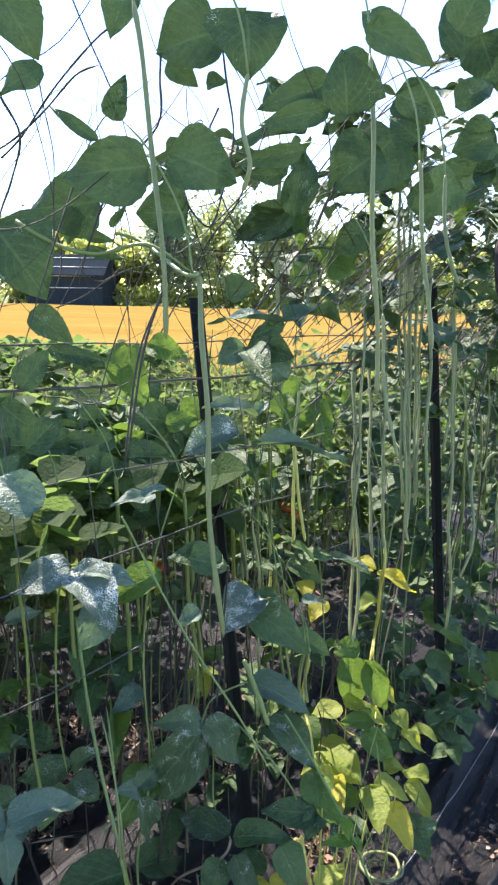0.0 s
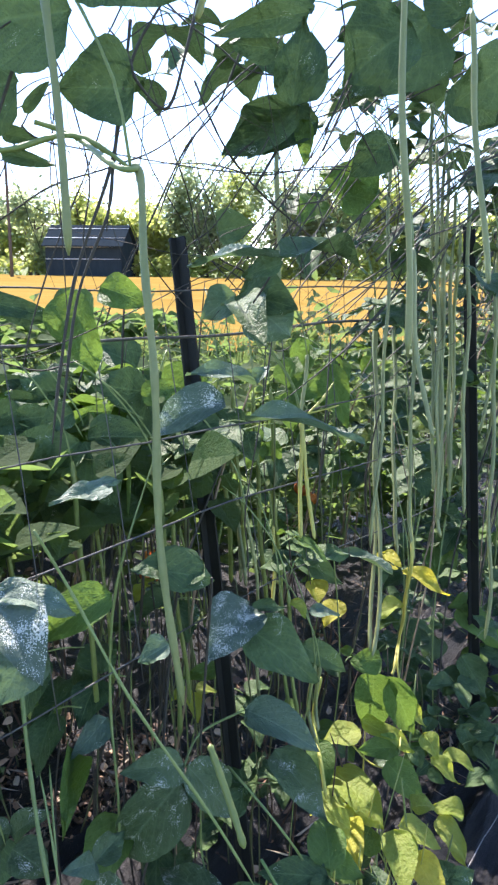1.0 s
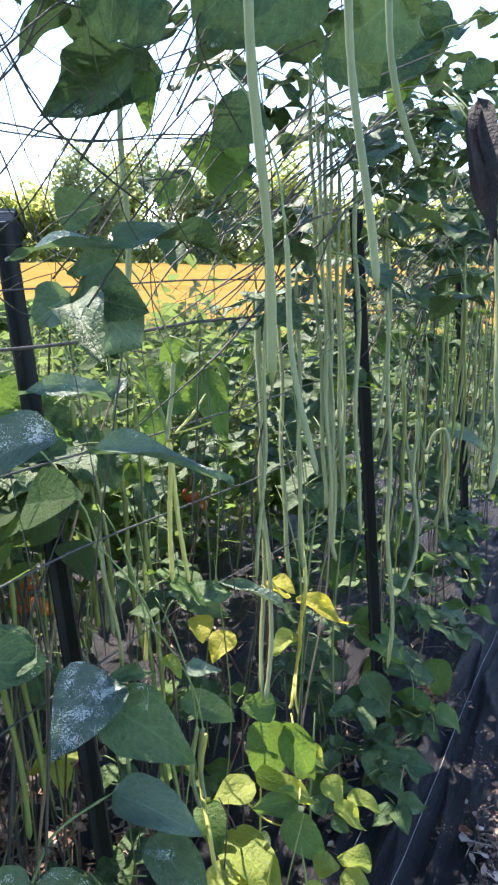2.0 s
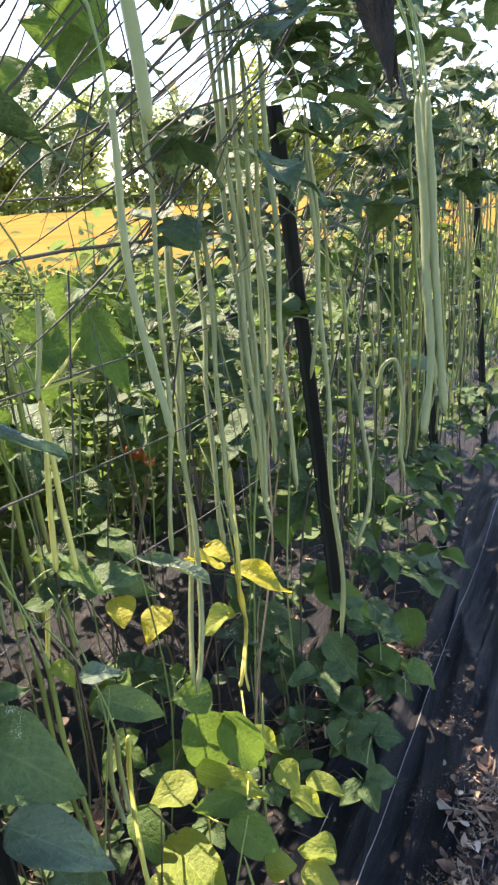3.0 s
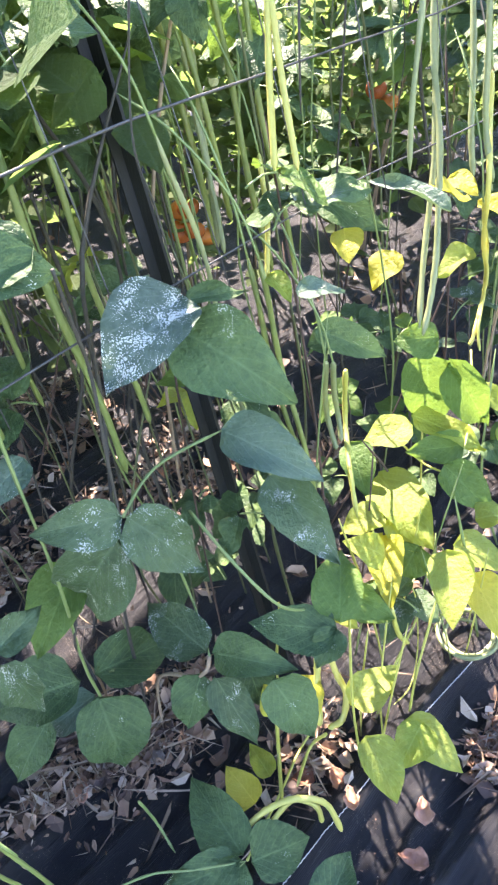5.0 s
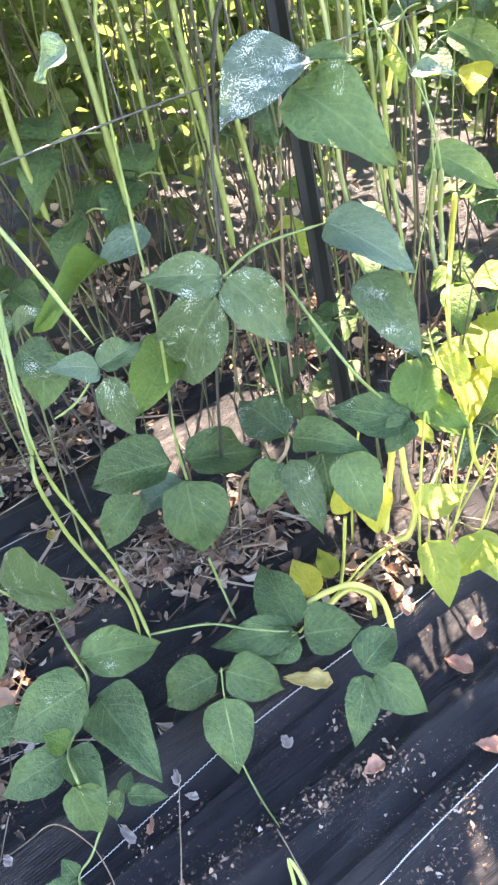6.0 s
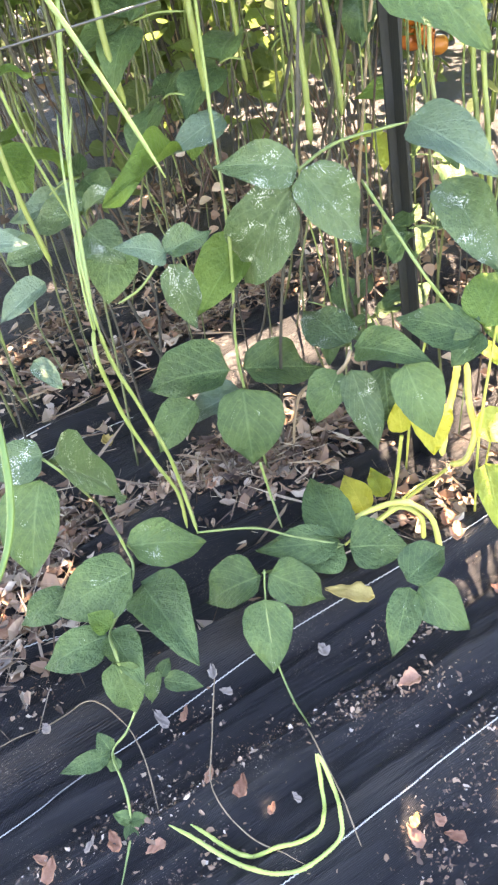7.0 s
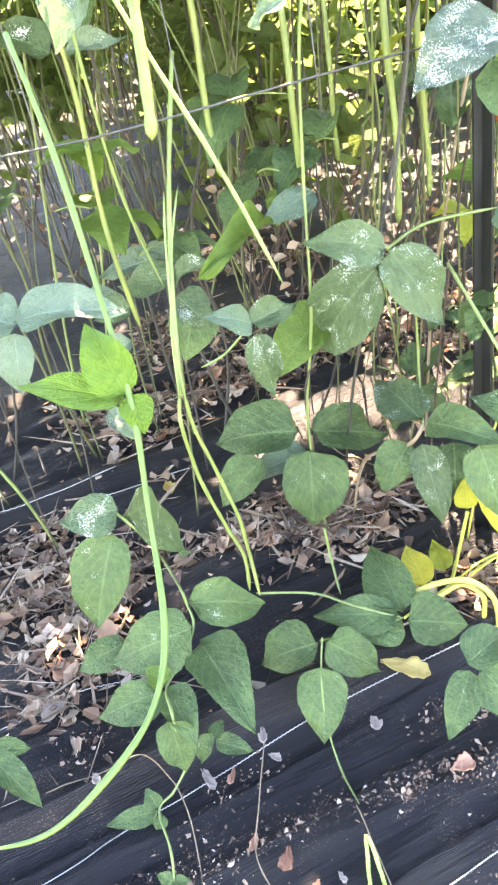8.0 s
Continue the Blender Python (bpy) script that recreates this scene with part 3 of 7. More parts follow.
leaf(plant_foot, (-0.250, 1.323, 0.217), (-0.397, 1.272, 0.170), 0.099, LEAF, (0.38, -0.39, 0.83))
leaf(plant_foot, (-0.234, 1.335, 0.216), (-0.162, 1.458, 0.145), 0.083, LEAF, (0.31, -0.45, 0.84))
leaf(plant_foot, (-0.226, 1.314, 0.193), (-0.200, 1.270, 0.068), 0.109, LEAF, (0.32, -0.39, 0.86))
leaf(plant_foot, (-0.240, 1.324, 0.176), (-0.333, 1.266, 0.122), 0.058, LEAF_PALE, (0.36, -0.39, 0.85))
leaf(plant_foot, (-0.303, 1.281, 0.167), (-0.351, 1.213, 0.090), 0.070, LEAF, (0.38, -0.36, 0.85))
leaf(plant_foot, (-0.042, 1.343, 0.301), (-0.163, 1.424, 0.284), 0.071, LEAF_SPECK, (0.29, -0.49, 0.82))
leaf(plant_foot, (-0.034, 1.345, 0.297), (0.088, 1.322, 0.322), 0.058, LEAF, (0.23, -0.50, 0.84))
leaf(plant_foot, (-0.031, 1.322, 0.278), (0.021, 1.290, 0.166), 0.054, LEAF_SPECK, (0.23, -0.45, 0.86))
leaf(plant_foot, (-0.058, 1.336, 0.259), (-0.079, 1.289, 0.187), 0.060, LEAF, (0.27, -0.45, 0.85))
leaf(plant_foot, (0.058, 1.303, 0.326), (0.107, 1.283, 0.229), 0.069, LEAF, (0.19, -0.48, 0.86))
leaf(plant_foot, (-0.012, 1.388, 0.239), (0.011, 1.353, 0.162), 0.070, LEAF, (0.22, -0.47, 0.86))
leaf(plant_foot, (0.133, 1.371, 0.346), (0.017, 1.366, 0.348), 0.064, LEAF, (0.20, -0.53, 0.82))
leaf(plant_foot, (0.133, 1.372, 0.347), (0.110, 1.332, 0.314), 0.044, LEAF, (0.17, -0.52, 0.84))
leaf(plant_foot, (0.135, 1.378, 0.351), (0.123, 1.482, 0.371), 0.067, LEAF_LIME, (0.16, -0.56, 0.81))
leaf(plant_foot, (-0.023, 1.515, 0.549), (0.112, 1.478, 0.503), 0.070, LEAF_PALE, (0.22, -0.64, 0.74))
leaf(plant_foot, (0.032, 1.509, 0.478), (0.131, 1.435, 0.396), 0.073, LEAF_SPECK, (0.19, -0.60, 0.78))
leaf(plant_foot, (-0.020, 1.452, 0.744), (0.103, 1.434, 0.662), 0.094, LEAF, (0.22, -0.55, 0.80), 1)
leaf(plant_foot, (-0.015, 1.470, 0.774), (-0.062, 1.346, 0.735), 0.092, LEAF_WHITE, (0.28, -0.50, 0.82))
leaf(plant_foot, (-0.011, 1.468, 0.770), (0.047, 1.506, 0.757), 0.024, LEAF, (0.22, -0.56, 0.80))
leaf(plant_foot, (-0.082, 1.653, 0.548), (-0.162, 1.634, 0.529), 0.040, LEAF_LIME, (0.24, -0.50, 0.83))
stalk(plant_foot, [(-0.039, 1.340, 0.297), (-0.083, 1.415, 0.316), (-0.085, 1.400, 0.451), (-0.099, 1.389, 0.511), (-0.102, 1.356, 0.548)], 0.0018, STEM_GREEN)
stalk(plant_foot, [(-0.102, 1.356, 0.548), (-0.090, 1.442, 0.548), (-0.023, 1.515, 0.549)], 0.0022, STEM_GREEN)
stalk(plant_foot, [(-0.038, 1.398, 0.521), (0.028, 1.348, 0.487), (0.076, 1.338, 0.431), (0.094, 1.404, 0.338)], 0.0020, STEM_GREEN)
stalk(plant_foot, [(-0.194, 1.181, 0.514), (-0.221, 1.155, 0.478), (-0.247, 1.134, 0.462)], 0.0018, STEM_GREEN)
stalk(plant_foot, [(-0.232, 1.330, 0.210), (-0.249, 1.348, 0.238), (-0.215, 1.310, 0.335), (-0.207, 1.334, 0.381)], 0.0020, STEM_DARK)
stalk(plant_foot, [(-0.039, 1.340, 0.297), (-0.058, 1.333, 0.257), (-0.168, 1.387, 0.136), (-0.182, 1.365, 0.017)], 0.0030, STEM_DRY)
stalk(plant_foot, [(-0.234, 1.314, 0.023), (-0.244, 1.348, 0.145), (-0.253, 1.354, 0.210)], 0.0022, STEM_DRY)
leaf(plant_left, (-0.282, 1.347, 0.564), (-0.216, 1.128, 0.597), 0.040, LEAF_LIME, (0.47, -0.50, 0.73))
leaf(plant_left, (-0.243, 1.406, 0.586), (-0.275, 1.321, 0.567), 0.046, LEAF_PALE, (0.44, -0.55, 0.71))
leaf(plant_left, (-0.413, 1.562, 0.508), (-0.399, 1.519, 0.462), 0.055, LEAF_LIME, (0.44, -0.54, 0.71))
leaf(plant_left, (-0.506, 1.188, 0.482), (-0.465, 1.213, 0.475), 0.027, LEAF_PALE, (0.55, -0.39, 0.74))
leaf(plant_left, (-0.413, 1.182, 0.486), (-0.449, 1.141, 0.477), 0.045, LEAF_SPECK, (0.54, -0.39, 0.75))
leaf(plant_left, (-0.382, 1.143, 0.462), (-0.418, 1.076, 0.431), 0.038, LEAF_PALE, (0.52, -0.36, 0.77))
leaf(plant_left, (-0.479, 1.309, 0.491), (-0.540, 1.241, 0.476), 0.042, LEAF_PALE, (0.54, -0.42, 0.73))
leaf(plant_left, (-0.496, 1.309, 0.502), (-0.420, 1.319, 0.488), 0.028, LEAF_PALE, (0.52, -0.45, 0.73))
leaf(plant_left, (-0.404, 1.301, 0.432), (-0.400, 1.249, 0.356), 0.077, LEAF, (0.47, -0.42, 0.77))
leaf(plant_left, (-0.494, 1.150, 0.295), (-0.444, 1.146, 0.256), 0.035, LEAF_PALE, (0.49, -0.32, 0.81))
leaf(plant_left, (-0.336, 0.963, 0.603), (-0.244, 1.040, 0.595), 0.058, LEAF_PALE, (0.34, -0.23, 0.91))
leaf(plant_left, (-0.335, 0.961, 0.601), (-0.382, 0.934, 0.615), 0.055, LEAF_PALE, (0.38, -0.20, 0.91))
leaf(plant_left, (-0.335, 0.954, 0.594), (-0.323, 0.929, 0.531), 0.044, LEAF_PALE, (0.55, -0.30, 0.78))
leaf(plant_left, (-0.427, 1.199, 0.810), (-0.376, 1.251, 0.813), 0.030, LEAF_PALE, (0.49, -0.42, 0.76))
leaf(plant_left, (-0.440, 1.188, 0.810), (-0.504, 1.158, 0.837), 0.052, LEAF_SPECK, (0.52, -0.39, 0.76))
leaf(plant_left, (-0.262, 1.090, 0.962), (-0.166, 1.078, 0.944), 0.046, LEAF_PALE, (0.10, -0.30, 0.94))
leaf(plant_left, (-0.268, 1.085, 0.958), (-0.185, 1.020, 0.890), 0.074, LEAF_WHITE, (0.19, -0.50, 0.84))
leaf(plant_left, (-0.272, 1.090, 0.965), (-0.352, 1.060, 0.925), 0.070, LEAF_WHITE, (0.19, -0.45, 0.87))
stalk(plant_left, [(-0.268, 1.090, 0.960), (-0.300, 1.110, 0.90), (-0.315, 1.13, 0.70), (-0.31, 1.16, 0.55)], 0.0018, STEM_GREEN)
leaf(plant_left, (-0.311, 1.183, 0.551), (-0.406, 1.165, 0.529), 0.059, LEAF_SPECK, (0.19, -0.41, 0.89))
leaf(plant_left, (-0.311, 1.182, 0.546), (-0.258, 1.196, 0.579), 0.040, LEAF_SPECK, (0.16, -0.42, 0.89))
leaf(plant_left, (-0.310, 1.178, 0.528), (-0.258, 1.177, 0.493), 0.057, LEAF_SPECK, (0.19, -0.49, 0.85))
leaf(plant_left, (-0.256, 0.937, 1.100), (-0.333, 0.938, 1.134), 0.066, LEAF_PALE, (0.23, -0.56, 0.79))
leaf(plant_left, (-0.377, 1.201, 1.117), (-0.322, 1.222, 1.176), 0.059, LEAF, (0.34, -0.78, 0.52))
leaf(plant_left, (-0.354, 1.126, 1.228), (-0.315, 1.145, 1.288), 0.046, LEAF, (0.37, -0.81, 0.46))
leaf(plant_left, (-0.177, 1.260, 1.033), (-0.239, 1.199, 1.029), 0.035, LEAF_PALE, (0.13, -0.46, 0.88))
leaf(plant_left, (-0.174, 1.145, 1.065), (-0.132, 1.153, 1.078), 0.022, LEAF_PALE, (0.12, -0.39, 0.91))
leaf(plant_left, (-0.137, 1.121, 0.951), (-0.225, 1.098, 0.893), 0.052, LEAF_LIME, (0.28, -0.74, 0.61))
leaf(plant_left, (-0.080, 1.159, 0.870), (-0.116, 1.150, 0.846), 0.035, LEAF_PALE, (0.14, -0.58, 0.80))
leaf(plant_left, (-0.226, 1.612, 1.095), (-0.147, 1.623, 1.106), 0.050, LEAF_LIME, (0.19, -0.83, 0.52))
leaf(plant_left, (-0.119, 1.270, 0.916), (-0.049, 1.321, 0.882), 0.063, LEAF, (0.14, -0.73, 0.67))
leaf(plant_left, (-0.066, 1.324, 0.905), (-0.157, 1.266, 0.916), 0.063, LEAF, (0.14, -0.64, 0.76))
leaf(plant_left, (-0.309, 1.498, 1.084), (-0.363, 1.485, 1.057), 0.055, LEAF, (0.30, -0.78, 0.54))
leaf(plant_left, (-0.206, 1.056, 0.924), (-0.240, 1.035, 0.852), 0.061, LEAF_PALE, (0.29, -0.62, 0.73))
stalk(plant_left, [(0.068, 0.772, 0.932), (0.094, 0.758, 0.898), (0.122, 0.739, 0.858), (0.146, 0.721, 0.822), (0.162, 0.703, 0.792), (0.186, 0.677, 0.765), (0.196, 0.654, 0.752), (0.195, 0.627, 0.745), (0.186, 0.609, 0.736), (0.173, 0.595, 0.735)], 0.0012, STEM_GREEN_SHADED)
leaf(plant_left, (0.143, 0.722, 0.825), (0.123, 0.728, 0.847), 0.019, LEAF_YOUNG, (0.40, -0.29, 0.87))
leaf(plant_left, (0.143, 0.721, 0.824), (0.110, 0.700, 0.833), 0.015, LEAF_YOUNG, (0.41, -0.25, 0.88))
leaf(plant_left, (0.145, 0.723, 0.825), (0.153, 0.718, 0.813), 0.013, LEAF_YOUNG, (0.37, -0.28, 0.89))
# duller pod colour stands in for the shade on this near pod
pod(plant_left, [(0.013, 0.894, 0.928), (0.027, 0.877, 0.902), (0.046, 0.854, 0.865)], 0.0034, POD_DULL)
leaf(plant_left, (-0.286, 0.684, 0.156), (-0.215, 0.687, 0.100), 0.035, LEAF, (0.36, -0.06, 0.93))
leaf(plant_left, (-0.283, 0.692, 0.161), (-0.261, 0.723, 0.139), 0.028, LEAF, (0.38, -0.08, 0.92))
leaf(plant_front, (-0.254, 0.953, 0.362), (-0.309, 0.901, 0.356), 0.057, LEAF_SPECK, (0.48, -0.25, 0.84))
leaf(plant_front, (-0.247, 0.952, 0.356), (-0.336, 1.097, 0.089), 0.086, LEAF_SPECK, (0.42, -0.28, 0.87))
leaf(plant_front, (-0.250, 0.932, 0.342), (-0.246, 0.861, 0.235), 0.074, LEAF, (0.44, -0.22, 0.87))
leaf(plant_front, (-0.197, 0.970, 0.196), (-0.151, 1.066, 0.117), 0.066, LEAF, (0.34, -0.27, 0.90))
leaf(plant_front, (-0.180, 0.955, 0.172), (-0.266, 0.869, 0.130), 0.089, LEAF, (0.38, -0.21, 0.90))
leaf(plant_front, (-0.164, 0.948, 0.155), (-0.017, 0.877, 0.179), 0.078, LEAF, (0.31, -0.22, 0.92))
leaf(plant_front, (-0.276, 0.907, 0.124), (-0.325, 0.847, 0.093), 0.049, LEAF, (0.40, -0.17, 0.90))
leaf(plant_front, (-0.173, 0.876, 0.132), (-0.238, 0.808, 0.105), 0.057, LEAF, (0.36, -0.16, 0.92))
leaf(plant_front, (-0.171, 0.880, 0.134), (-0.092, 0.845, 0.123), 0.049, LEAF, (0.33, -0.18, 0.93))
leaf(plant_front, (-0.132, 0.844, 0.150), (-0.113, 0.829, 0.058), 0.051, LEAF, (0.32, -0.16, 0.94))
leaf(plant_front, (-0.173, 0.884, 0.139), (-0.203, 0.880, 0.156), 0.034, LEAF_LIME, (0.36, -0.19, 0.91))
leaf(plant_front, (-0.048, 1.054, 0.114), (-0.127, 1.015, 0.052), 0.072, LEAF, (0.28, -0.27, 0.92))
leaf(plant_front, (-0.041, 1.061, 0.115), (0.020, 1.101, 0.038), 0.065, LEAF, (0.23, -0.30, 0.93))
leaf(plant_front, (-0.036, 1.035, 0.090), (0.006, 0.971, 0.025), 0.069, LEAF, (0.23, -0.26, 0.94))
leaf(plant_front, (0.016, 1.172, 0.092), (-0.086, 1.263, 0.090), 0.075, LEAF, (0.23, -0.37, 0.90))
leaf(plant_front, (0.019, 1.166, 0.084), (-0.029, 1.112, 0.073), 0.064, LEAF, (0.22, -0.33, 0.92))
leaf(plant_front, (0.012, 1.166, 0.090), (-0.090, 1.101, 0.092), 0.057, LEAF, (0.24, -0.33, 0.91))
leaf(plant_front, (0.026, 1.169, 0.082), (0.095, 1.223, 0.058), 0.078, LEAF, (0.18, -0.36, 0.92))
leaf(plant_front, (0.139, 1.111, 0.140), (0.160, 1.189, 0.132), 0.054, LEAF, (0.14, -0.37, 0.92))
leaf(plant_front, (0.144, 1.108, 0.134), (0.152, 1.035, 0.083), 0.046, LEAF, (0.14, -0.32, 0.94))
leaf(plant_front, (0.153, 1.117, 0.135), (0.222, 1.112, 0.083), 0.059, LEAF, (0.11, -0.34, 0.93))
leaf(plant_front, (-0.097, 0.875, 0.107), (-0.103, 0.849, 0.060), 0.022, LEAF, (0.30, -0.17, 0.94))
leaf(plant_front, (-0.097, 0.876, 0.079), (-0.056, 0.901, 0.056), 0.027, LEAF, (0.28, -0.19, 0.94))
leaf(plant_front, (-0.092, 0.871, 0.100), (-0.099, 0.899, 0.099), 0.020, LEAF, (0.30, -0.19, 0.94))
leaf(plant_front, (-0.124, 0.778, 0.030), (-0.174, 0.727, 0.022), 0.028, LEAF, (0.31, -0.10, 0.95))
leaf(plant_front, (-0.126, 0.780, 0.033), (-0.147, 0.786, 0.053), 0.025, LEAF, (0.31, -0.12, 0.94))
leaf(plant_front, (-0.119, 0.779, 0.027), (-0.119, 0.762, 0.014), 0.022, LEAF, (0.29, -0.11, 0.95))
leaf(plant_front, (-0.055, 0.727, 0.019), (-0.076, 0.721, 0.028), 0.018, LEAF, (0.27, -0.08, 0.96))
leaf(plant_front, (-0.055, 0.727, 0.019), (-0.038, 0.742, 0.019), 0.018, LEAF, (0.26, -0.09, 0.96))
leaf(plant_front, (-0.055, 0.727, 0.019), (-0.043, 0.708, -0.006), 0.018, LEAF, (0.26, -0.08, 0.96))
pod(plant_front, [(-0.185, 1.033, 0.505), (-0.172, 1.013, 0.480), (-0.170, 1.015, 0.406), (-0.148, 1.026, 0.326), (-0.134, 1.036, 0.266), (-0.129, 1.024, 0.209)], 0.0027, POD_DULL)
pod(plant_front, [(-0.180, 1.036, 0.504), (-0.172, 1.032, 0.451), (-0.152, 1.036, 0.382), (-0.132, 1.038, 0.326), (-0.127, 1.040, 0.265), (-0.111, 1.023, 0.211)], 0.0027, POD_DULL)
stalk(plant_front, [(-0.323, 1.265, 0.795), (-0.283, 1.186, 0.701), (-0.245, 1.121, 0.621), (-0.209, 1.069, 0.553), (-0.183, 1.034, 0.505)], 0.0030, STEM_GREEN)
stalk(plant_front, [(-0.161, 1.066, 0.136), (-0.096, 1.116, 0.123), (-0.045, 1.138, 0.105), (0.020, 1.168, 0.086)], 0.0018, STEM_GREEN)
stalk(plant_front, [(0.021, 1.169, 0.085), (0.029, 1.205, 0.081), (0.042, 1.275, 0.058), (0.056, 1.354, 0.041), (0.076, 1.426, 0.013)], 0.0020, STEM_YELLOW)
stalk(plant_front, [(-0.115, 0.831, 0.061), (-0.116, 0.804, 0.046), (-0.123, 0.779, 0.031), (-0.071, 0.748, 0.047), (-0.052, 0.720, 0.011), (-0.025, 0.665, -0.053)], 0.0016, STEM_GREEN)
stalk(plant_front, [(-0.366, 1.072, 0.088), (-0.213, 0.977, 0.213), (-0.197, 0.969, 0.195), (-0.181, 0.958, 0.174), (-0.177, 0.927, 0.146), (-0.172, 0.881, 0.136), (-0.131, 0.851, 0.155), (-0.120, 0.833, 0.066)], 0.0020, STEM_GREEN)
stalk(plant_front, [(-0.047, 1.061, 0.119), (-0.035, 1.036, 0.089), (-0.004, 0.993, 0.049), (0.030, 0.969, -0.040), (0.080, 0.935, -0.073)], 0.0016, STEM_GREEN)
stalk(plant_front, [(-0.255, 0.949, 0.359), (-0.242, 0.963, 0.318), (-0.366, 1.072, 0.088)], 0.0018, STEM_GREEN)
stalk(plant_front, [(-0.112, 1.179, 0.192), (-0.109, 1.185, 0.115), (-0.082, 1.163, 0.078)], 0.0020, STEM_GREEN)
stalk(plant_front, [(-0.048, 1.057, 0.116), (-0.034, 1.112, 0.076), (0.020, 1.168, 0.086)], 0.0016, STEM_GREEN)
leaf(plant_yellow, (0.010, 1.253, 0.062), (-0.038, 1.286, 0.093), 0.053, LEAF_YELLOW, (0.10, -0.19, 0.98))
leaf(plant_yellow, (0.023, 1.296, 0.059), (-0.018, 1.336, 0.068), 0.036, LEAF_CHART, (0.10, -0.19, 0.98))
leaf(plant_yellow, (0.063, 1.394, 0.188), (0.087, 1.339, 0.136), 0.062, LEAF_YELLOW, (0.09, -0.22, 0.97))
leaf(plant_yellow, (0.140, 1.365, 0.172), (0.199, 1.434, 0.177), 0.057, LEAF_CHART, (0.06, -0.23, 0.97))
leaf(plant_yellow, (0.164, 1.335, 0.152), (0.211, 1.276, 0.088), 0.057, LEAF_CHART, (0.05, -0.20, 0.98))
leaf(plant_yellow, (0.239, 1.374, 0.137), (0.210, 1.311, 0.113), 0.058, LEAF_CHART, (0.04, -0.21, 0.98))
leaf(plant_yellow, (0.210, 1.372, 0.132), (0.296, 1.332, 0.091), 0.061, LEAF_CHART, (0.00, -0.14, 0.99))
leaf(plant_yellow, (0.034, 1.344, 0.159), (0.016, 1.369, 0.196), 0.035, LEAF_YELLOW, (0.10, -0.21, 0.97))
leaf(plant_yellow, (0.175, 1.532, 0.302), (0.117, 1.526, 0.337), 0.053, LEAF_CHART, (0.07, -0.27, 0.96))
leaf(plant_yellow, (0.121, 1.458, 0.298), (0.196, 1.466, 0.245), 0.054, LEAF_LIME, (0.06, -0.25, 0.97))
leaf(plant_yellow, (0.088, 1.895, 0.636), (0.101, 1.846, 0.605), 0.052, LEAF_YELLOW, (0.05, -0.29, 0.95))
leaf(plant_yellow, (0.149, 2.044, 0.521), (0.115, 1.989, 0.476), 0.061, LEAF_YELLOW, (0.03, -0.29, 0.96))
leaf(plant_yellow, (0.284, 1.921, 0.660), (0.384, 1.881, 0.623), 0.047, LEAF_YELLOW, (-0.02, -0.30, 0.95))
leaf(plant_yellow, (0.266, 1.937, 0.661), (0.207, 1.885, 0.703), 0.050, LEAF_YELLOW, (0.01, -0.31, 0.95))
leaf(plant_yellow, (0.242, 1.980, 0.675), (0.285, 1.946, 0.658), 0.041, LEAF_YELLOW, (-0.00, -0.31, 0.95))
leaf(plant_yellow, (0.250, 1.793, 0.704), (0.121, 1.875, 0.719), 0.028, LEAF_PALE, (0.02, -0.31, 0.95))
leaf(plant_yellow, (0.083, 1.566, 0.720), (0.139, 1.574, 0.714), 0.030, LEAF_PALE, (0.07, -0.32, 0.94))
leaf(plant_yellow, (0.051, 1.573, 0.739), (0.079, 1.558, 0.711), 0.026, LEAF_CHART, (0.08, -0.27, 0.96))
leaf(plant_yellow, (0.043, 1.918, 0.682), (0.155, 1.931, 0.614), 0.055, LEAF, (0.08, -0.81, 0.58))
leaf(plant_yellow, (0.281, 1.880, 0.604), (0.229, 1.848, 0.576), 0.044, LEAF_CHART, (0.00, -0.29, 0.96))
leaf(plant_yellow, (0.237, 1.787, 0.512), (0.171, 1.773, 0.513), 0.058, LEAF_LIME, (0.05, -0.80, 0.60))
leaf(plant_yellow, (0.221, 1.772, 0.497), (0.223, 1.793, 0.327), 0.090, LEAF_LIME, (0.05, -0.79, 0.61))
leaf(plant_yellow, (0.252, 1.771, 0.485), (0.315, 1.812, 0.325), 0.067, LEAF_LIME, (-0.00, -0.80, 0.60))
leaf(plant_yellow, (0.088, 1.764, 0.526), (0.045, 1.749, 0.518), 0.050, LEAF, (0.16, -0.77, 0.62))
leaf(plant_yellow, (0.064, 1.725, 0.567), (0.163, 1.758, 0.495), 0.050, LEAF, (0.12, -0.78, 0.61))
leaf(plant_yellow, (0.147, 1.714, 0.290), (0.242, 1.585, 0.267), 0.090, LEAF_CHART, (0.02, -0.21, 0.98))
leaf(plant_yellow, (0.251, 1.711, 0.323), (0.329, 1.679, 0.253), 0.064, LEAF_LIME, (0.03, -0.78, 0.62))
leaf(plant_yellow, (0.281, 1.749, 0.332), (0.191, 1.713, 0.344), 0.055, LEAF_LIME, (0.06, -0.78, 0.62))
leaf(plant_yellow, (0.199, 1.769, 0.353), (0.113, 1.738, 0.331), 0.065, LEAF_CHART, (0.03, -0.23, 0.97))
leaf(plant_yellow, (0.199, 1.763, 0.380), (0.315, 1.752, 0.320), 0.051, LEAF_CHART, (0.00, -0.24, 0.97))
leaf(plant_yellow, (0.100, 1.738, 0.338), (0.135, 1.668, 0.281), 0.058, LEAF_LIME, (0.15, -0.75, 0.64))
leaf(plant_yellow, (0.260, 1.584, 0.265), (0.275, 1.470, 0.230), 0.068, LEAF_CHART, (-0.00, -0.18, 0.98))
leaf(plant_yellow, (0.298, 1.574, 0.230), (0.354, 1.499, 0.166), 0.062, LEAF_YELLOW, (-0.02, -0.18, 0.98))
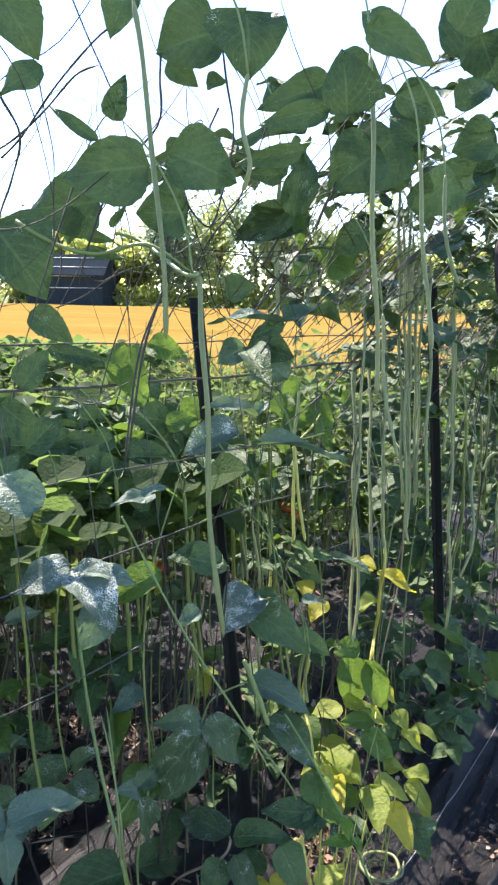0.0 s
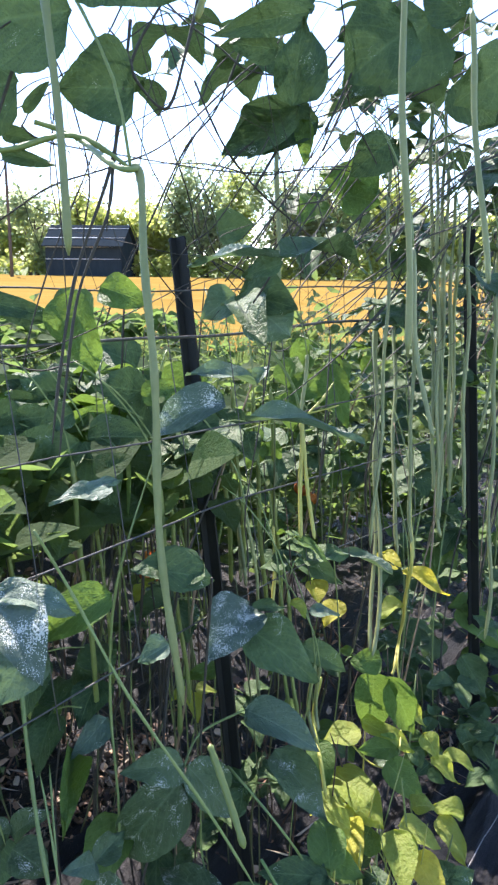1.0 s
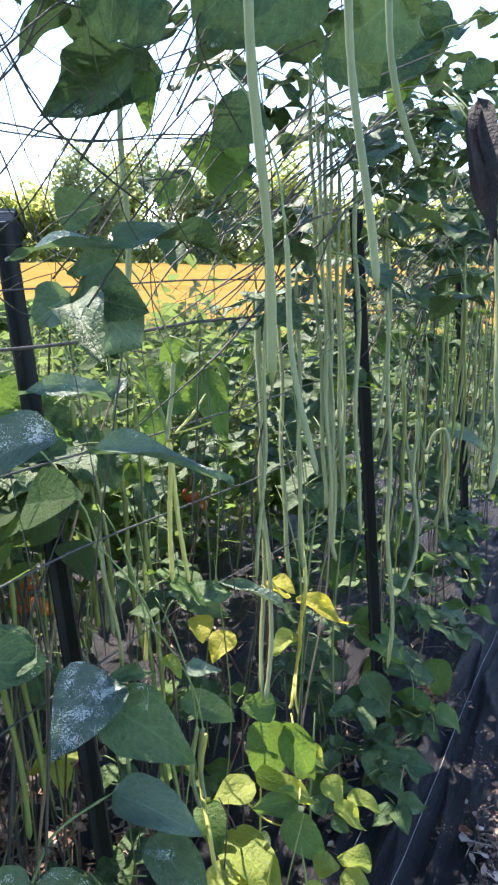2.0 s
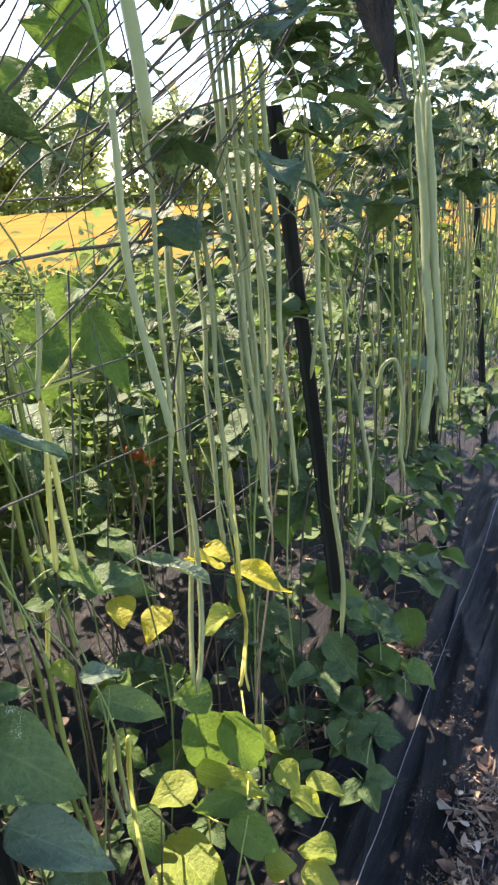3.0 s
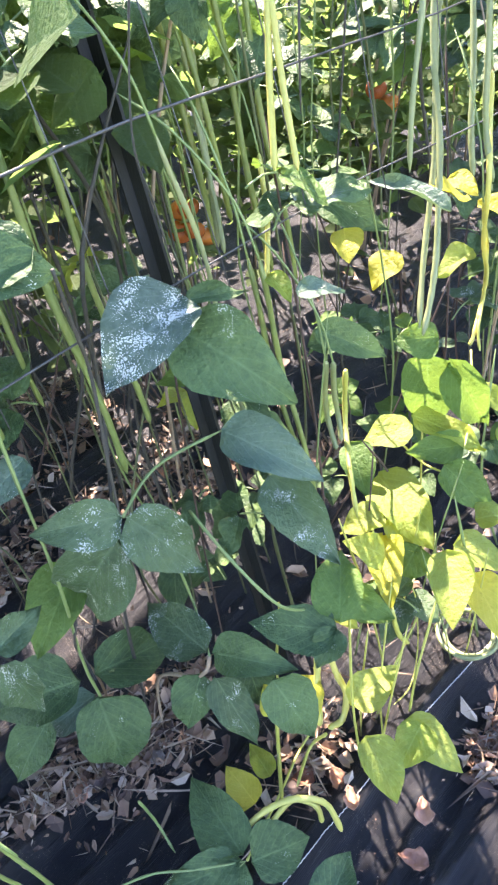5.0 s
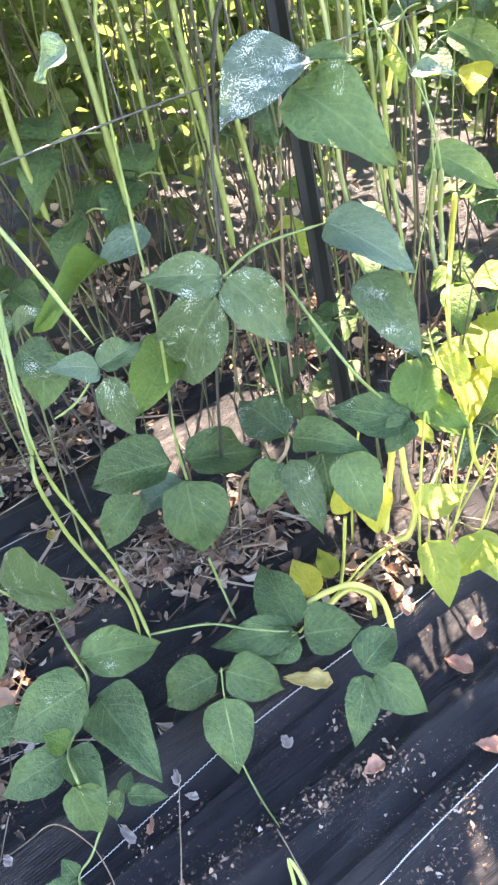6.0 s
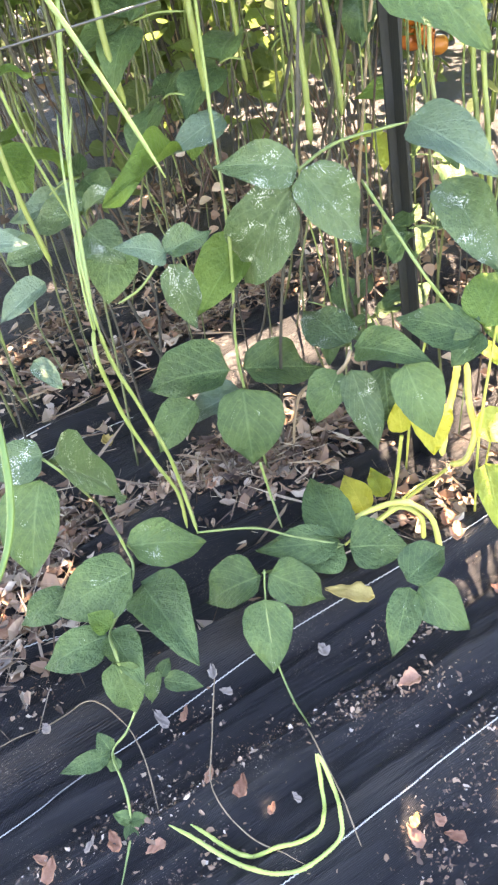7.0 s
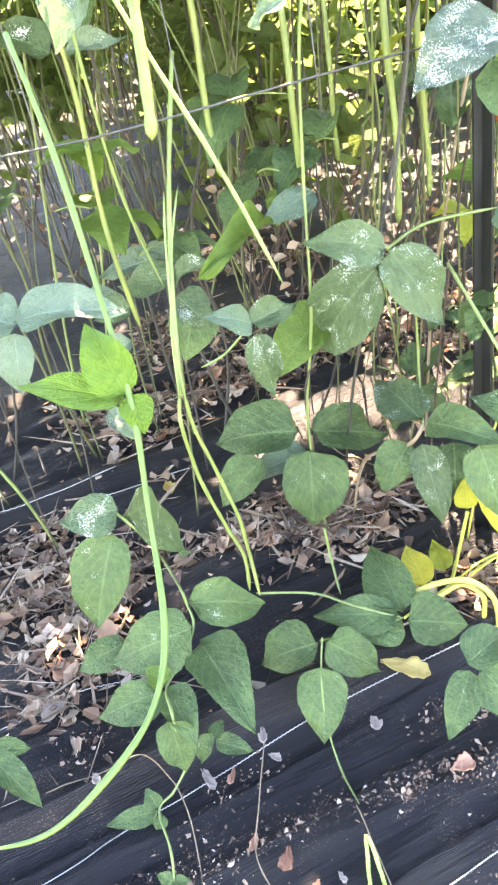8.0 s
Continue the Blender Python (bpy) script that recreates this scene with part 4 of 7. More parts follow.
leaf(plant_yellow, (0.270, 1.595, 0.268), (0.352, 1.584, 0.234), 0.061, LEAF_CHART, (-0.01, -0.19, 0.98))
leaf(plant_yellow, (0.165, 1.605, 0.264), (0.191, 1.466, 0.263), 0.062, LEAF_YELLOW, (0.02, -0.18, 0.98))
leaf(plant_yellow, (0.184, 1.643, 0.276), (0.217, 1.595, 0.241), 0.068, LEAF_CHART, (0.02, -0.20, 0.98))
leaf(plant_yellow, (0.168, 1.624, 0.289), (0.100, 1.598, 0.270), 0.057, LEAF_CHART, (0.03, -0.20, 0.98))
leaf(plant_yellow, (0.218, 1.603, 0.252), (0.190, 1.564, 0.206), 0.064, LEAF_LIME, (0.12, -0.75, 0.65))
leaf(plant_yellow, (0.118, 1.460, 0.315), (0.198, 1.437, 0.289), 0.052, LEAF_LIME, (0.19, -0.72, 0.66))
leaf(plant_yellow, (0.109, 1.458, 0.263), (0.145, 1.449, 0.239), 0.028, LEAF_CHART, (0.04, -0.16, 0.99))
leaf(plant_yellow, (0.375, 1.746, 0.174), (0.426, 1.681, 0.110), 0.054, LEAF_CHART, (-0.03, -0.20, 0.98))
leaf(plant_yellow, (0.430, 1.756, 0.172), (0.362, 1.765, 0.180), 0.056, LEAF_CHART, (-0.03, -0.21, 0.98))
leaf(plant_yellow, (0.302, 1.657, 0.259), (0.352, 1.674, 0.252), 0.054, LEAF_CHART, (-0.02, -0.21, 0.98))
leaf(plant_yellow, (0.342, 1.832, 0.313), (0.374, 1.801, 0.272), 0.050, LEAF_CHART, (-0.02, -0.24, 0.97))
leaf(plant_yellow, (0.358, 1.806, 0.271), (0.419, 1.781, 0.229), 0.042, LEAF_CHART, (-0.03, -0.23, 0.97))
leaf(plant_yellow, (0.389, 1.833, 0.264), (0.457, 1.810, 0.242), 0.041, LEAF_CHART, (-0.04, -0.23, 0.97))
leaf(plant_yellow, (0.297, 1.862, 0.368), (0.348, 1.834, 0.327), 0.035, LEAF_CHART, (-0.02, -0.25, 0.97))
leaf(plant_yellow, (0.353, 1.792, 0.252), (0.389, 1.782, 0.226), 0.027, LEAF, (-0.03, -0.80, 0.60))
leaf(plant_yellow, (0.316, 1.810, 0.289), (0.338, 1.790, 0.254), 0.038, LEAF, (-0.01, -0.80, 0.60))
leaf(plant_yellow, (0.379, 1.609, 0.141), (0.347, 1.624, 0.173), 0.046, LEAF, (0.01, -0.78, 0.63))
leaf(plant_yellow, (0.379, 1.609, 0.141), (0.430, 1.627, 0.151), 0.046, LEAF, (-0.02, -0.78, 0.62))
leaf(plant_yellow, (0.379, 1.609, 0.141), (0.405, 1.572, 0.081), 0.046, LEAF, (-0.01, -0.77, 0.63))
pod(plant_yellow, [(0.093, 1.407, 0.257), (0.092, 1.393, 0.197), (0.094, 1.354, 0.126)], 0.0060, POD_YELLOW)
pod(plant_yellow, [(0.103, 1.415, 0.258), (0.115, 1.403, 0.206), (0.127, 1.400, 0.148), (0.119, 1.380, 0.103), (0.100, 1.363, 0.100)], 0.0055, POD_YELLOW)
pod(plant_yellow, [(0.011, 1.208, 0.090), (0.039, 1.231, 0.108), (0.079, 1.246, 0.126), (0.116, 1.258, 0.096), (0.138, 1.247, 0.039)], 0.0050, POD_YELLOW)
pod(plant_yellow, [(0.041, 1.221, 0.081), (0.068, 1.249, 0.106), (0.102, 1.251, 0.099), (0.111, 1.245, 0.056)], 0.0045, POD_YELLOW)
stalk(plant_yellow, [(0.100, 1.357, 0.094), (0.073, 1.350, 0.058), (0.073, 1.269, 0.105)], 0.0028, STEM_YELLOW)
stalk(plant_yellow, [(0.035, 1.341, 0.155), (0.030, 1.327, 0.066), (0.056, 1.241, 0.090)], 0.0030, STEM_YELLOW)
stalk(plant_yellow, [(0.206, 1.547, 0.230), (0.219, 1.534, 0.208), (0.222, 1.531, 0.079), (0.213, 1.494, -0.005), (0.197, 1.391, 0.143)], 0.0012, STEM_YELLOW)
stalk(plant_yellow, [(0.191, 1.462, 0.273), (0.198, 1.474, 0.200), (0.211, 1.498, 0.141)], 0.0040, STEM_YELLOW)
stalk(plant_yellow, [(0.110, 1.697, 0.513), (0.099, 1.721, 0.403), (0.116, 1.636, 0.366), (0.129, 1.595, 0.313)], 0.0040, STEM_YELLOW)
stalk(plant_yellow, [(0.177, 1.752, 0.335), (0.221, 1.736, 0.298), (0.274, 1.704, 0.305)], 0.0018, STEM_YELLOW)
stalk(plant_yellow, [(0.288, 1.997, 0.344), (0.290, 1.825, 0.352), (0.281, 1.730, 0.340)], 0.0020, STEM_YELLOW)
stalk(plant_yellow, [(0.148, 1.727, 0.308), (0.160, 1.702, 0.269), (0.169, 1.605, 0.262)], 0.0020, STEM_DARK)
stalk(plant_yellow, [(0.376, 1.609, 0.142), (0.354, 1.599, 0.117), (0.337, 1.606, 0.061)], 0.0014, STEM_GREEN)
pod(plant_yellow, [(0.099, 1.621, 0.585), (0.089, 1.645, 0.473), (0.101, 1.618, 0.432)], 0.0045, POD)
pod(plant_yellow, [(0.108, 1.622, 0.583), (0.102, 1.651, 0.478), (0.107, 1.626, 0.441)], 0.0045, POD)
leaf(plant_canopy, (0.094, 1.939, 1.116), (0.147, 1.903, 0.985), 0.067, LEAF_LIME, (0.01, -0.75, 0.67))
leaf(plant_canopy, (0.066, 2.055, 1.160), (0.021, 2.028, 1.051), 0.067, LEAF_LIME, (0.06, -0.79, 0.61))
leaf(plant_canopy, (0.221, 2.238, 1.088), (0.185, 2.231, 1.057), 0.051, LEAF_LIME, (-0.03, -0.79, 0.61))
leaf(plant_canopy, (-0.034, 1.699, 1.106), (-0.144, 1.600, 1.135), 0.053, LEAF_PALE, (0.08, -0.50, 0.86))
# three unseen leaves added overhead to keep the sun off the young runner
leaf(plant_canopy, (-0.37, 1.640, 2.11), (-0.41, 1.690, 2.05), 0.11, LEAF, (-0.32, 0.56, 0.77), 0)
leaf(plant_canopy, (-0.36, 1.660, 2.10), (-0.46, 1.620, 2.10), 0.10, LEAF, (-0.32, 0.56, 0.77), 0)
leaf(plant_canopy, (-0.40, 1.660, 2.10), (-0.33, 1.610, 2.14), 0.10, LEAF, (-0.32, 0.56, 0.77), 0)
leaf(plant_canopy, (-0.049, 1.404, 1.133), (-0.147, 1.357, 1.079), 0.065, LEAF_WHITE, (0.16, -0.71, 0.68))
leaf(plant_canopy, (-0.034, 1.700, 1.110), (-0.004, 1.709, 1.143), 0.032, LEAF_PALE, (0.05, -0.51, 0.86))
leaf(plant_canopy, (-0.022, 1.459, 1.088), (0.155, 1.345, 1.087), 0.033, LEAF_PALE, (0.01, -0.35, 0.94))
leaf(plant_canopy, (-0.041, 1.525, 1.273), (0.052, 1.493, 1.257), 0.085, LEAF, (0.09, -0.95, 0.30))
leaf(plant_canopy, (-0.048, 1.523, 1.265), (0.014, 1.369, 1.213), 0.066, LEAF, (0.12, -0.94, 0.33))
leaf(plant_canopy, (-0.048, 1.526, 1.277), (-0.105, 1.545, 1.235), 0.056, LEAF_PALE, (0.16, -0.94, 0.31))
leaf(plant_canopy, (0.033, 1.348, 1.332), (-0.123, 1.513, 1.318), 0.042, LEAF_PALE, (0.06, -0.39, 0.92))
leaf(plant_canopy, (0.031, 1.347, 1.330), (0.159, 1.592, 1.309), 0.045, LEAF, (0.00, -0.39, 0.92))
leaf(plant_canopy, (-0.141, 1.070, 1.542), (-0.263, 1.072, 1.526), 0.093, LEAF, (0.22, -0.96, 0.08))
leaf(plant_canopy, (-0.177, 0.950, 1.549), (-0.243, 0.966, 1.593), 0.017, LEAF, (0.30, -0.98, -0.06))
leaf(plant_canopy, (-0.186, 1.050, 1.594), (-0.165, 1.032, 1.645), 0.034, LEAF, (0.10, -1.00, 0.06))
leaf(plant_canopy, (-0.083, 0.900, 1.528), (-0.008, 0.906, 1.498), 0.074, LEAF, (0.03, -0.90, 0.12))
leaf(plant_canopy, (-0.098, 1.120, 1.488), (-0.169, 1.101, 1.484), 0.081, LEAF, (0.15, -0.96, 0.04))
leaf(plant_canopy, (-0.240, 1.180, 1.508), (-0.347, 1.171, 1.494), 0.098, LEAF, (0.21, -0.93, -0.08))
leaf(plant_canopy, (-0.274, 1.180, 1.500), (-0.294, 1.182, 1.443), 0.031, LEAF, (0.25, -0.95, -0.05))
leaf(plant_canopy, (-0.376, 1.100, 1.465), (-0.299, 1.096, 1.362), 0.115, LEAF, (0.32, -0.85, 0.15))
leaf(plant_canopy, (-0.212, 1.120, 1.466), (-0.189, 1.136, 1.500), 0.013, LEAF, (0.28, -0.94, -0.11))
leaf(plant_canopy, (-0.272, 1.200, 1.460), (-0.227, 1.206, 1.452), 0.020, LEAF, (0.15, -0.95, -0.05))
leaf(plant_canopy, (-0.273, 1.200, 1.440), (-0.207, 1.196, 1.425), 0.019, LEAF, (0.11, -0.96, -0.02))
leaf(plant_canopy, (0.064, 1.300, 1.606), (-0.052, 1.298, 1.582), 0.036, LEAF, (0.29, -0.91, -0.02))
leaf(plant_canopy, (0.028, 1.300, 1.567), (-0.031, 1.291, 1.572), 0.038, LEAF, (0.10, -0.97, -0.06))
leaf(plant_canopy, (0.047, 1.280, 1.501), (0.058, 1.281, 1.596), 0.049, LEAF, (-0.06, -0.93, 0.01))
leaf(plant_canopy, (0.074, 1.500, 1.525), (-0.072, 1.508, 1.478), 0.069, LEAF, (0.24, -0.90, 0.16))
leaf(plant_canopy, (0.095, 1.110, 1.624), (-0.001, 1.105, 1.601), 0.038, LEAF, (0.20, -0.95, 0.11))
leaf(plant_canopy, (0.119, 1.120, 1.615), (0.108, 1.113, 1.699), 0.077, LEAF, (0.10, -0.99, -0.04))
leaf(plant_canopy, (0.198, 1.480, 1.640), (0.108, 1.499, 1.571), 0.117, LEAF, (0.00, -0.90, 0.14))
leaf(plant_canopy, (0.330, 1.450, 1.595), (0.256, 1.459, 1.536), 0.087, LEAF, (0.11, -0.91, -0.12))
leaf(plant_canopy, (-0.236, 1.300, 1.287), (-0.200, 1.283, 1.182), 0.072, LEAF_LIME, (-0.01, -0.98, -0.10))
leaf(plant_canopy, (-0.195, 1.300, 1.292), (-0.125, 1.285, 1.270), 0.046, LEAF_LIME, (0.15, -0.97, 0.28))
leaf(plant_canopy, (-0.242, 1.320, 1.290), (-0.260, 1.327, 1.217), 0.034, LEAF, (0.14, -0.89, -0.03))
leaf(plant_canopy, (-0.383, 1.250, 1.340), (-0.316, 1.267, 1.289), 0.052, LEAF, (0.28, -0.89, 0.07))
leaf(plant_canopy, (-0.365, 1.280, 1.277), (-0.242, 1.294, 1.246), 0.032, LEAF, (0.24, -0.90, 0.26))
leaf(plant_canopy, (-0.050, 1.080, 1.710), (-0.137, 1.085, 1.684), 0.092, LEAF, (0.06, -0.92, -0.06))
leaf(plant_canopy, (-0.014, 1.040, 1.720), (-0.008, 1.028, 1.636), 0.102, LEAF, (0.23, -0.88, 0.29))
leaf(plant_canopy, (0.143, 1.200, 1.754), (0.246, 1.214, 1.706), 0.058, LEAF, (0.14, -0.99, 0.07))
leaf(plant_canopy, (-0.310, 1.000, 1.727), (-0.271, 1.017, 1.657), 0.067, LEAF, (0.25, -0.93, 0.05))
leaf(plant_canopy, (-0.260, 1.000, 1.645), (-0.314, 0.989, 1.610), 0.040, LEAF, (-0.02, -0.99, 0.25))
leaf(plant_canopy, (-0.125, 1.100, 1.679), (-0.083, 1.106, 1.649), 0.036, LEAF, (-0.04, -0.94, -0.13))
leaf(plant_canopy, (-0.071, 1.100, 1.651), (-0.042, 1.088, 1.651), 0.025, LEAF, (0.23, -0.90, 0.07))
leaf(plant_canopy, (-0.174, 1.100, 1.775), (-0.199, 1.091, 1.704), 0.053, LEAF, (0.19, -0.86, 0.05))
leaf(plant_canopy, (0.219, 1.500, 1.732), (0.281, 1.483, 1.685), 0.069, LEAF, (-0.07, -0.99, 0.28))
leaf(plant_canopy, (0.305, 1.400, 1.808), (0.344, 1.402, 1.894), 0.077, LEAF, (0.28, -0.97, -0.03))
leaf(plant_canopy, (-0.484, 1.350, 1.169), (-0.401, 1.358, 1.107), 0.073, LEAF, (0.30, -0.95, -0.12))
leaf(plant_canopy, (-0.332, 1.300, 1.262), (-0.258, 1.315, 1.248), 0.035, LEAF, (0.03, -0.89, -0.08))
leaf(plant_canopy, (-0.016, 1.500, 1.262), (0.041, 1.508, 1.212), 0.093, LEAF_PALE, (0.28, -0.89, 0.01))
leaf(plant_canopy, (0.037, 1.346, 1.325), (-0.021, 1.391, 1.304), 0.041, LEAF, (0.10, -0.91, 0.41))
leaf(plant_canopy, (0.049, 1.439, 1.533), (-0.074, 1.589, 1.493), 0.069, LEAF, (0.11, -0.99, -0.06))
leaf(plant_canopy, (0.050, 1.439, 1.533), (0.062, 1.464, 1.631), 0.055, LEAF, (0.05, -0.99, -0.14))
leaf(plant_canopy, (0.050, 1.489, 1.524), (0.058, 1.473, 1.459), 0.028, LEAF_LIME, (0.05, -1.00, -0.05))
leaf(plant_canopy, (0.183, 1.829, 1.464), (0.071, 1.832, 1.491), 0.087, LEAF_LIME, (-0.02, -1.00, 0.00))
leaf(plant_canopy, (0.115, 1.824, 1.454), (0.188, 1.822, 1.436), 0.064, LEAF_LIME, (-0.03, -1.00, 0.03))
leaf(plant_canopy, (-0.121, 1.799, 1.381), (-0.049, 1.805, 1.396), 0.068, LEAF, (0.14, -0.99, 0.07))
leaf(plant_canopy, (0.070, 1.873, 1.449), (0.039, 1.808, 1.397), 0.069, LEAF_LIME, (0.04, -1.00, 0.04))
leaf(plant_canopy, (0.104, 1.575, 1.780), (-0.036, 1.543, 1.722), 0.063, LEAF, (0.05, -1.00, -0.03))
leaf(plant_canopy, (0.060, 1.583, 1.695), (-0.080, 1.558, 1.663), 0.049, LEAF, (0.06, -0.78, 0.62))
leaf(plant_canopy, (0.025, 1.559, 1.607), (-0.055, 1.558, 1.649), 0.049, LEAF, (0.08, -0.99, -0.09))
leaf(plant_canopy, (0.103, 1.581, 1.809), (0.210, 1.583, 1.754), 0.106, LEAF, (-0.04, -0.98, -0.19))
leaf(plant_canopy, (0.244, 1.680, 1.706), (0.121, 1.635, 1.582), 0.145, LEAF, (-0.06, -0.99, -0.09))
leaf(plant_canopy, (0.112, 1.562, 1.720), (0.145, 1.567, 1.720), 0.035, LEAF, (-0.02, -0.99, -0.15))
pod(plant_canopy, [(-0.072, 1.002, 1.400), (-0.062, 0.999, 1.385), (-0.050, 0.970, 1.260), (-0.043, 0.952, 1.141), (-0.029, 0.937, 1.028), (-0.020, 0.936, 0.937)], 0.0042, POD)
pod(plant_canopy, [(0.001, 1.720, 1.704), (0.004, 1.669, 1.511), (0.009, 1.631, 1.325), (0.011, 1.603, 1.181)], 0.0048, POD)
pod(plant_canopy, [(-0.126, 0.912, 1.687), (-0.103, 0.890, 1.567), (-0.089, 0.867, 1.447), (-0.079, 0.863, 1.326)], 0.0034, POD)
pod(plant_canopy, [(-0.003, 0.961, 1.627), (-0.010, 0.948, 1.569), (0.001, 0.940, 1.524), (-0.005, 0.944, 1.494)], 0.0032, POD)
pod(plant_canopy, [(0.061, 1.755, 1.158), (0.059, 1.737, 1.099), (0.055, 1.706, 1.038)], 0.0042, POD)
pod(plant_canopy, [(0.053, 1.717, 1.037), (0.071, 1.675, 0.937), (0.087, 1.621, 0.838)], 0.0042, POD_YELLOW)
pod(plant_canopy, [(-0.094, 1.831, 0.927), (-0.070, 1.779, 0.810), (-0.048, 1.715, 0.695)], 0.0042, POD)
pod(plant_canopy, [(-0.084, 1.842, 0.922), (-0.071, 1.790, 0.810), (-0.060, 1.727, 0.698)], 0.0042, POD)
pod(plant_canopy, [(0.001, 1.787, 0.800), (0.006, 1.757, 0.721), (0.008, 1.716, 0.645)], 0.0042, POD_YELLOW)
pod(plant_canopy, [(0.056, 1.717, 1.036), (0.060, 1.674, 0.939), (0.062, 1.618, 0.841)], 0.0042, POD_YELLOW)
stalk(plant_canopy, [(0.067, 1.684, 1.058), (0.095, 1.710, 1.086), (0.113, 1.731, 1.111)], 0.0016, STEM_YELLOW)
stalk(plant_canopy, [(0.067, 1.684, 1.058), (0.089, 1.702, 1.077), (0.104, 1.716, 1.093)], 0.0016, STEM_YELLOW)
stalk(plant_canopy, [(0.067, 1.684, 1.058), (0.100, 1.696, 1.065), (0.123, 1.705, 1.071)], 0.0016, STEM_YELLOW)
stalk(plant_canopy, [(0.067, 1.684, 1.058), (0.083, 1.689, 1.061), (0.093, 1.693, 1.063)], 0.0016, STEM_YELLOW)
stalk(plant_canopy, [(0.010, 1.575, 1.228), (0.005, 1.554, 1.173), (-0.005, 1.508, 1.075), (-0.021, 1.461, 0.944), (-0.017, 1.463, 0.874), (-0.014, 1.464, 0.805)], 0.0012, STEM_DARK)
stalk(plant_canopy, [(-0.052, 1.316, 0.889), (-0.056, 1.323, 0.830), (-0.061, 1.331, 0.772), (-0.065, 1.314, 0.679), (-0.068, 1.305, 0.610)], 0.0020, STEM_DARK)
stalk(plant_canopy, [(0.104, 1.761, 1.193), (0.102, 1.738, 1.139), (0.100, 1.699, 1.067), (0.094, 1.668, 0.955), (0.091, 1.655, 0.887)], 0.0014, STEM_DARK)
stalk(plant_canopy, [(-0.156, 0.954, 1.088), (-0.130, 0.963, 1.031), (-0.069, 0.946, 0.930), (0.004, 0.946, 0.816), (0.049, 0.943, 0.740)], 0.0016, STEM_GREEN)
stalk(plant_canopy, [(-0.009, 1.471, 1.691), (-0.025, 1.458, 1.635), (-0.063, 1.428, 1.530), (-0.103, 1.411, 1.477), (-0.153, 1.415, 1.385), (-0.206, 1.404, 1.279), (-0.228, 1.400, 1.215)], 0.0014, STEM_DARK)
stalk(plant_canopy, [(0.024, 1.458, 1.626), (-0.012, 1.447, 1.583), (-0.052, 1.433, 1.545), (-0.092, 1.416, 1.492), (-0.124, 1.396, 1.424), (-0.145, 1.383, 1.360)], 0.0010, STEM_DARK)
stalk(plant_canopy, [(-0.144, 1.222, 1.482), (-0.148, 1.210, 1.424), (-0.152, 1.197, 1.374), (-0.181, 1.173, 1.288), (-0.192, 1.145, 1.177), (-0.197, 1.133, 1.108)], 0.0018, STEM_DARK)
stalk(plant_canopy, [(-0.076, 1.273, 1.662), (-0.099, 1.260, 1.609), (-0.128, 1.243, 1.553), (-0.141, 1.225, 1.485), (-0.148, 1.210, 1.424), (-0.154, 1.197, 1.356)], 0.0018, STEM_DARK)
stalk(plant_canopy, [(-0.204, 1.126, 1.459), (-0.164, 1.127, 1.446), (-0.085, 1.001, 1.401), (-0.063, 1.003, 1.400)], 0.0028, STEM_GREEN)
stalk(plant_canopy, [(-0.312, 1.172, 1.349), (-0.272, 1.183, 1.367), (-0.217, 1.198, 1.404), (-0.148, 1.210, 1.427), (-0.109, 1.329, 1.472), (-0.022, 1.445, 1.583), (0.001, 1.477, 1.593)], 0.0012, STEM_DARK)
stalk(plant_canopy, [(-0.095, 1.431, 1.564), (-0.070, 1.423, 1.511), (-0.041, 1.414, 1.463), (-0.003, 1.511, 1.420), (0.074, 1.608, 1.358), (0.101, 1.643, 1.316)], 0.0014, STEM_DARK)
stalk(plant_canopy, [(-0.195, 1.072, 1.446), (-0.192, 1.122, 1.440), (-0.179, 1.318, 1.455), (-0.046, 1.516, 1.456), (0.106, 1.640, 1.475), (0.144, 1.671, 1.460)], 0.0010, STEM_DARK)
stalk(plant_canopy, [(-0.150, 1.453, 1.680), (-0.110, 1.450, 1.642), (-0.062, 1.447, 1.608), (-0.023, 1.444, 1.579), (0.033, 1.557, 1.593), (0.055, 1.602, 1.579)], 0.0012, STEM_DARK)
stalk(plant_canopy, [(-0.202, 1.453, 1.702), (-0.157, 1.453, 1.671), (-0.071, 1.452, 1.631), (0.014, 1.564, 1.630), (0.045, 1.604, 1.610)], 0.0010, STEM_DARK)
stalk(plant_canopy, [(-0.148, 1.232, 1.526), (-0.163, 1.219, 1.470), (-0.179, 1.205, 1.417), (-0.205, 1.186, 1.349), (-0.230, 1.162, 1.262), (-0.243, 1.149, 1.196)], 0.0010, STEM_DARK)
stalk(plant_canopy, [(-0.222, 1.219, 1.506), (-0.215, 1.208, 1.447), (-0.206, 1.194, 1.386), (-0.200, 1.182, 1.331), (-0.194, 1.170, 1.262)], 0.0008, STEM_DARK)
stalk(plant_canopy, [(0.009, 1.424, 1.491), (-0.017, 1.411, 1.441), (-0.061, 1.390, 1.373), (-0.108, 1.430, 1.343), (-0.142, 1.459, 1.302)], 0.0010, STEM_DARK)
stalk(plant_canopy, [(-0.375, 1.099, 1.559), (-0.341, 1.111, 1.584), (-0.302, 1.126, 1.625), (-0.263, 1.142, 1.674), (-0.232, 1.155, 1.691)], 0.0015, STEM_DARK)
stalk(plant_canopy, [(-0.318, 1.136, 1.690), (-0.306, 1.127, 1.632), (-0.289, 1.114, 1.565), (-0.286, 1.102, 1.511), (-0.284, 1.091, 1.442)], 0.0010, STEM_DARK)
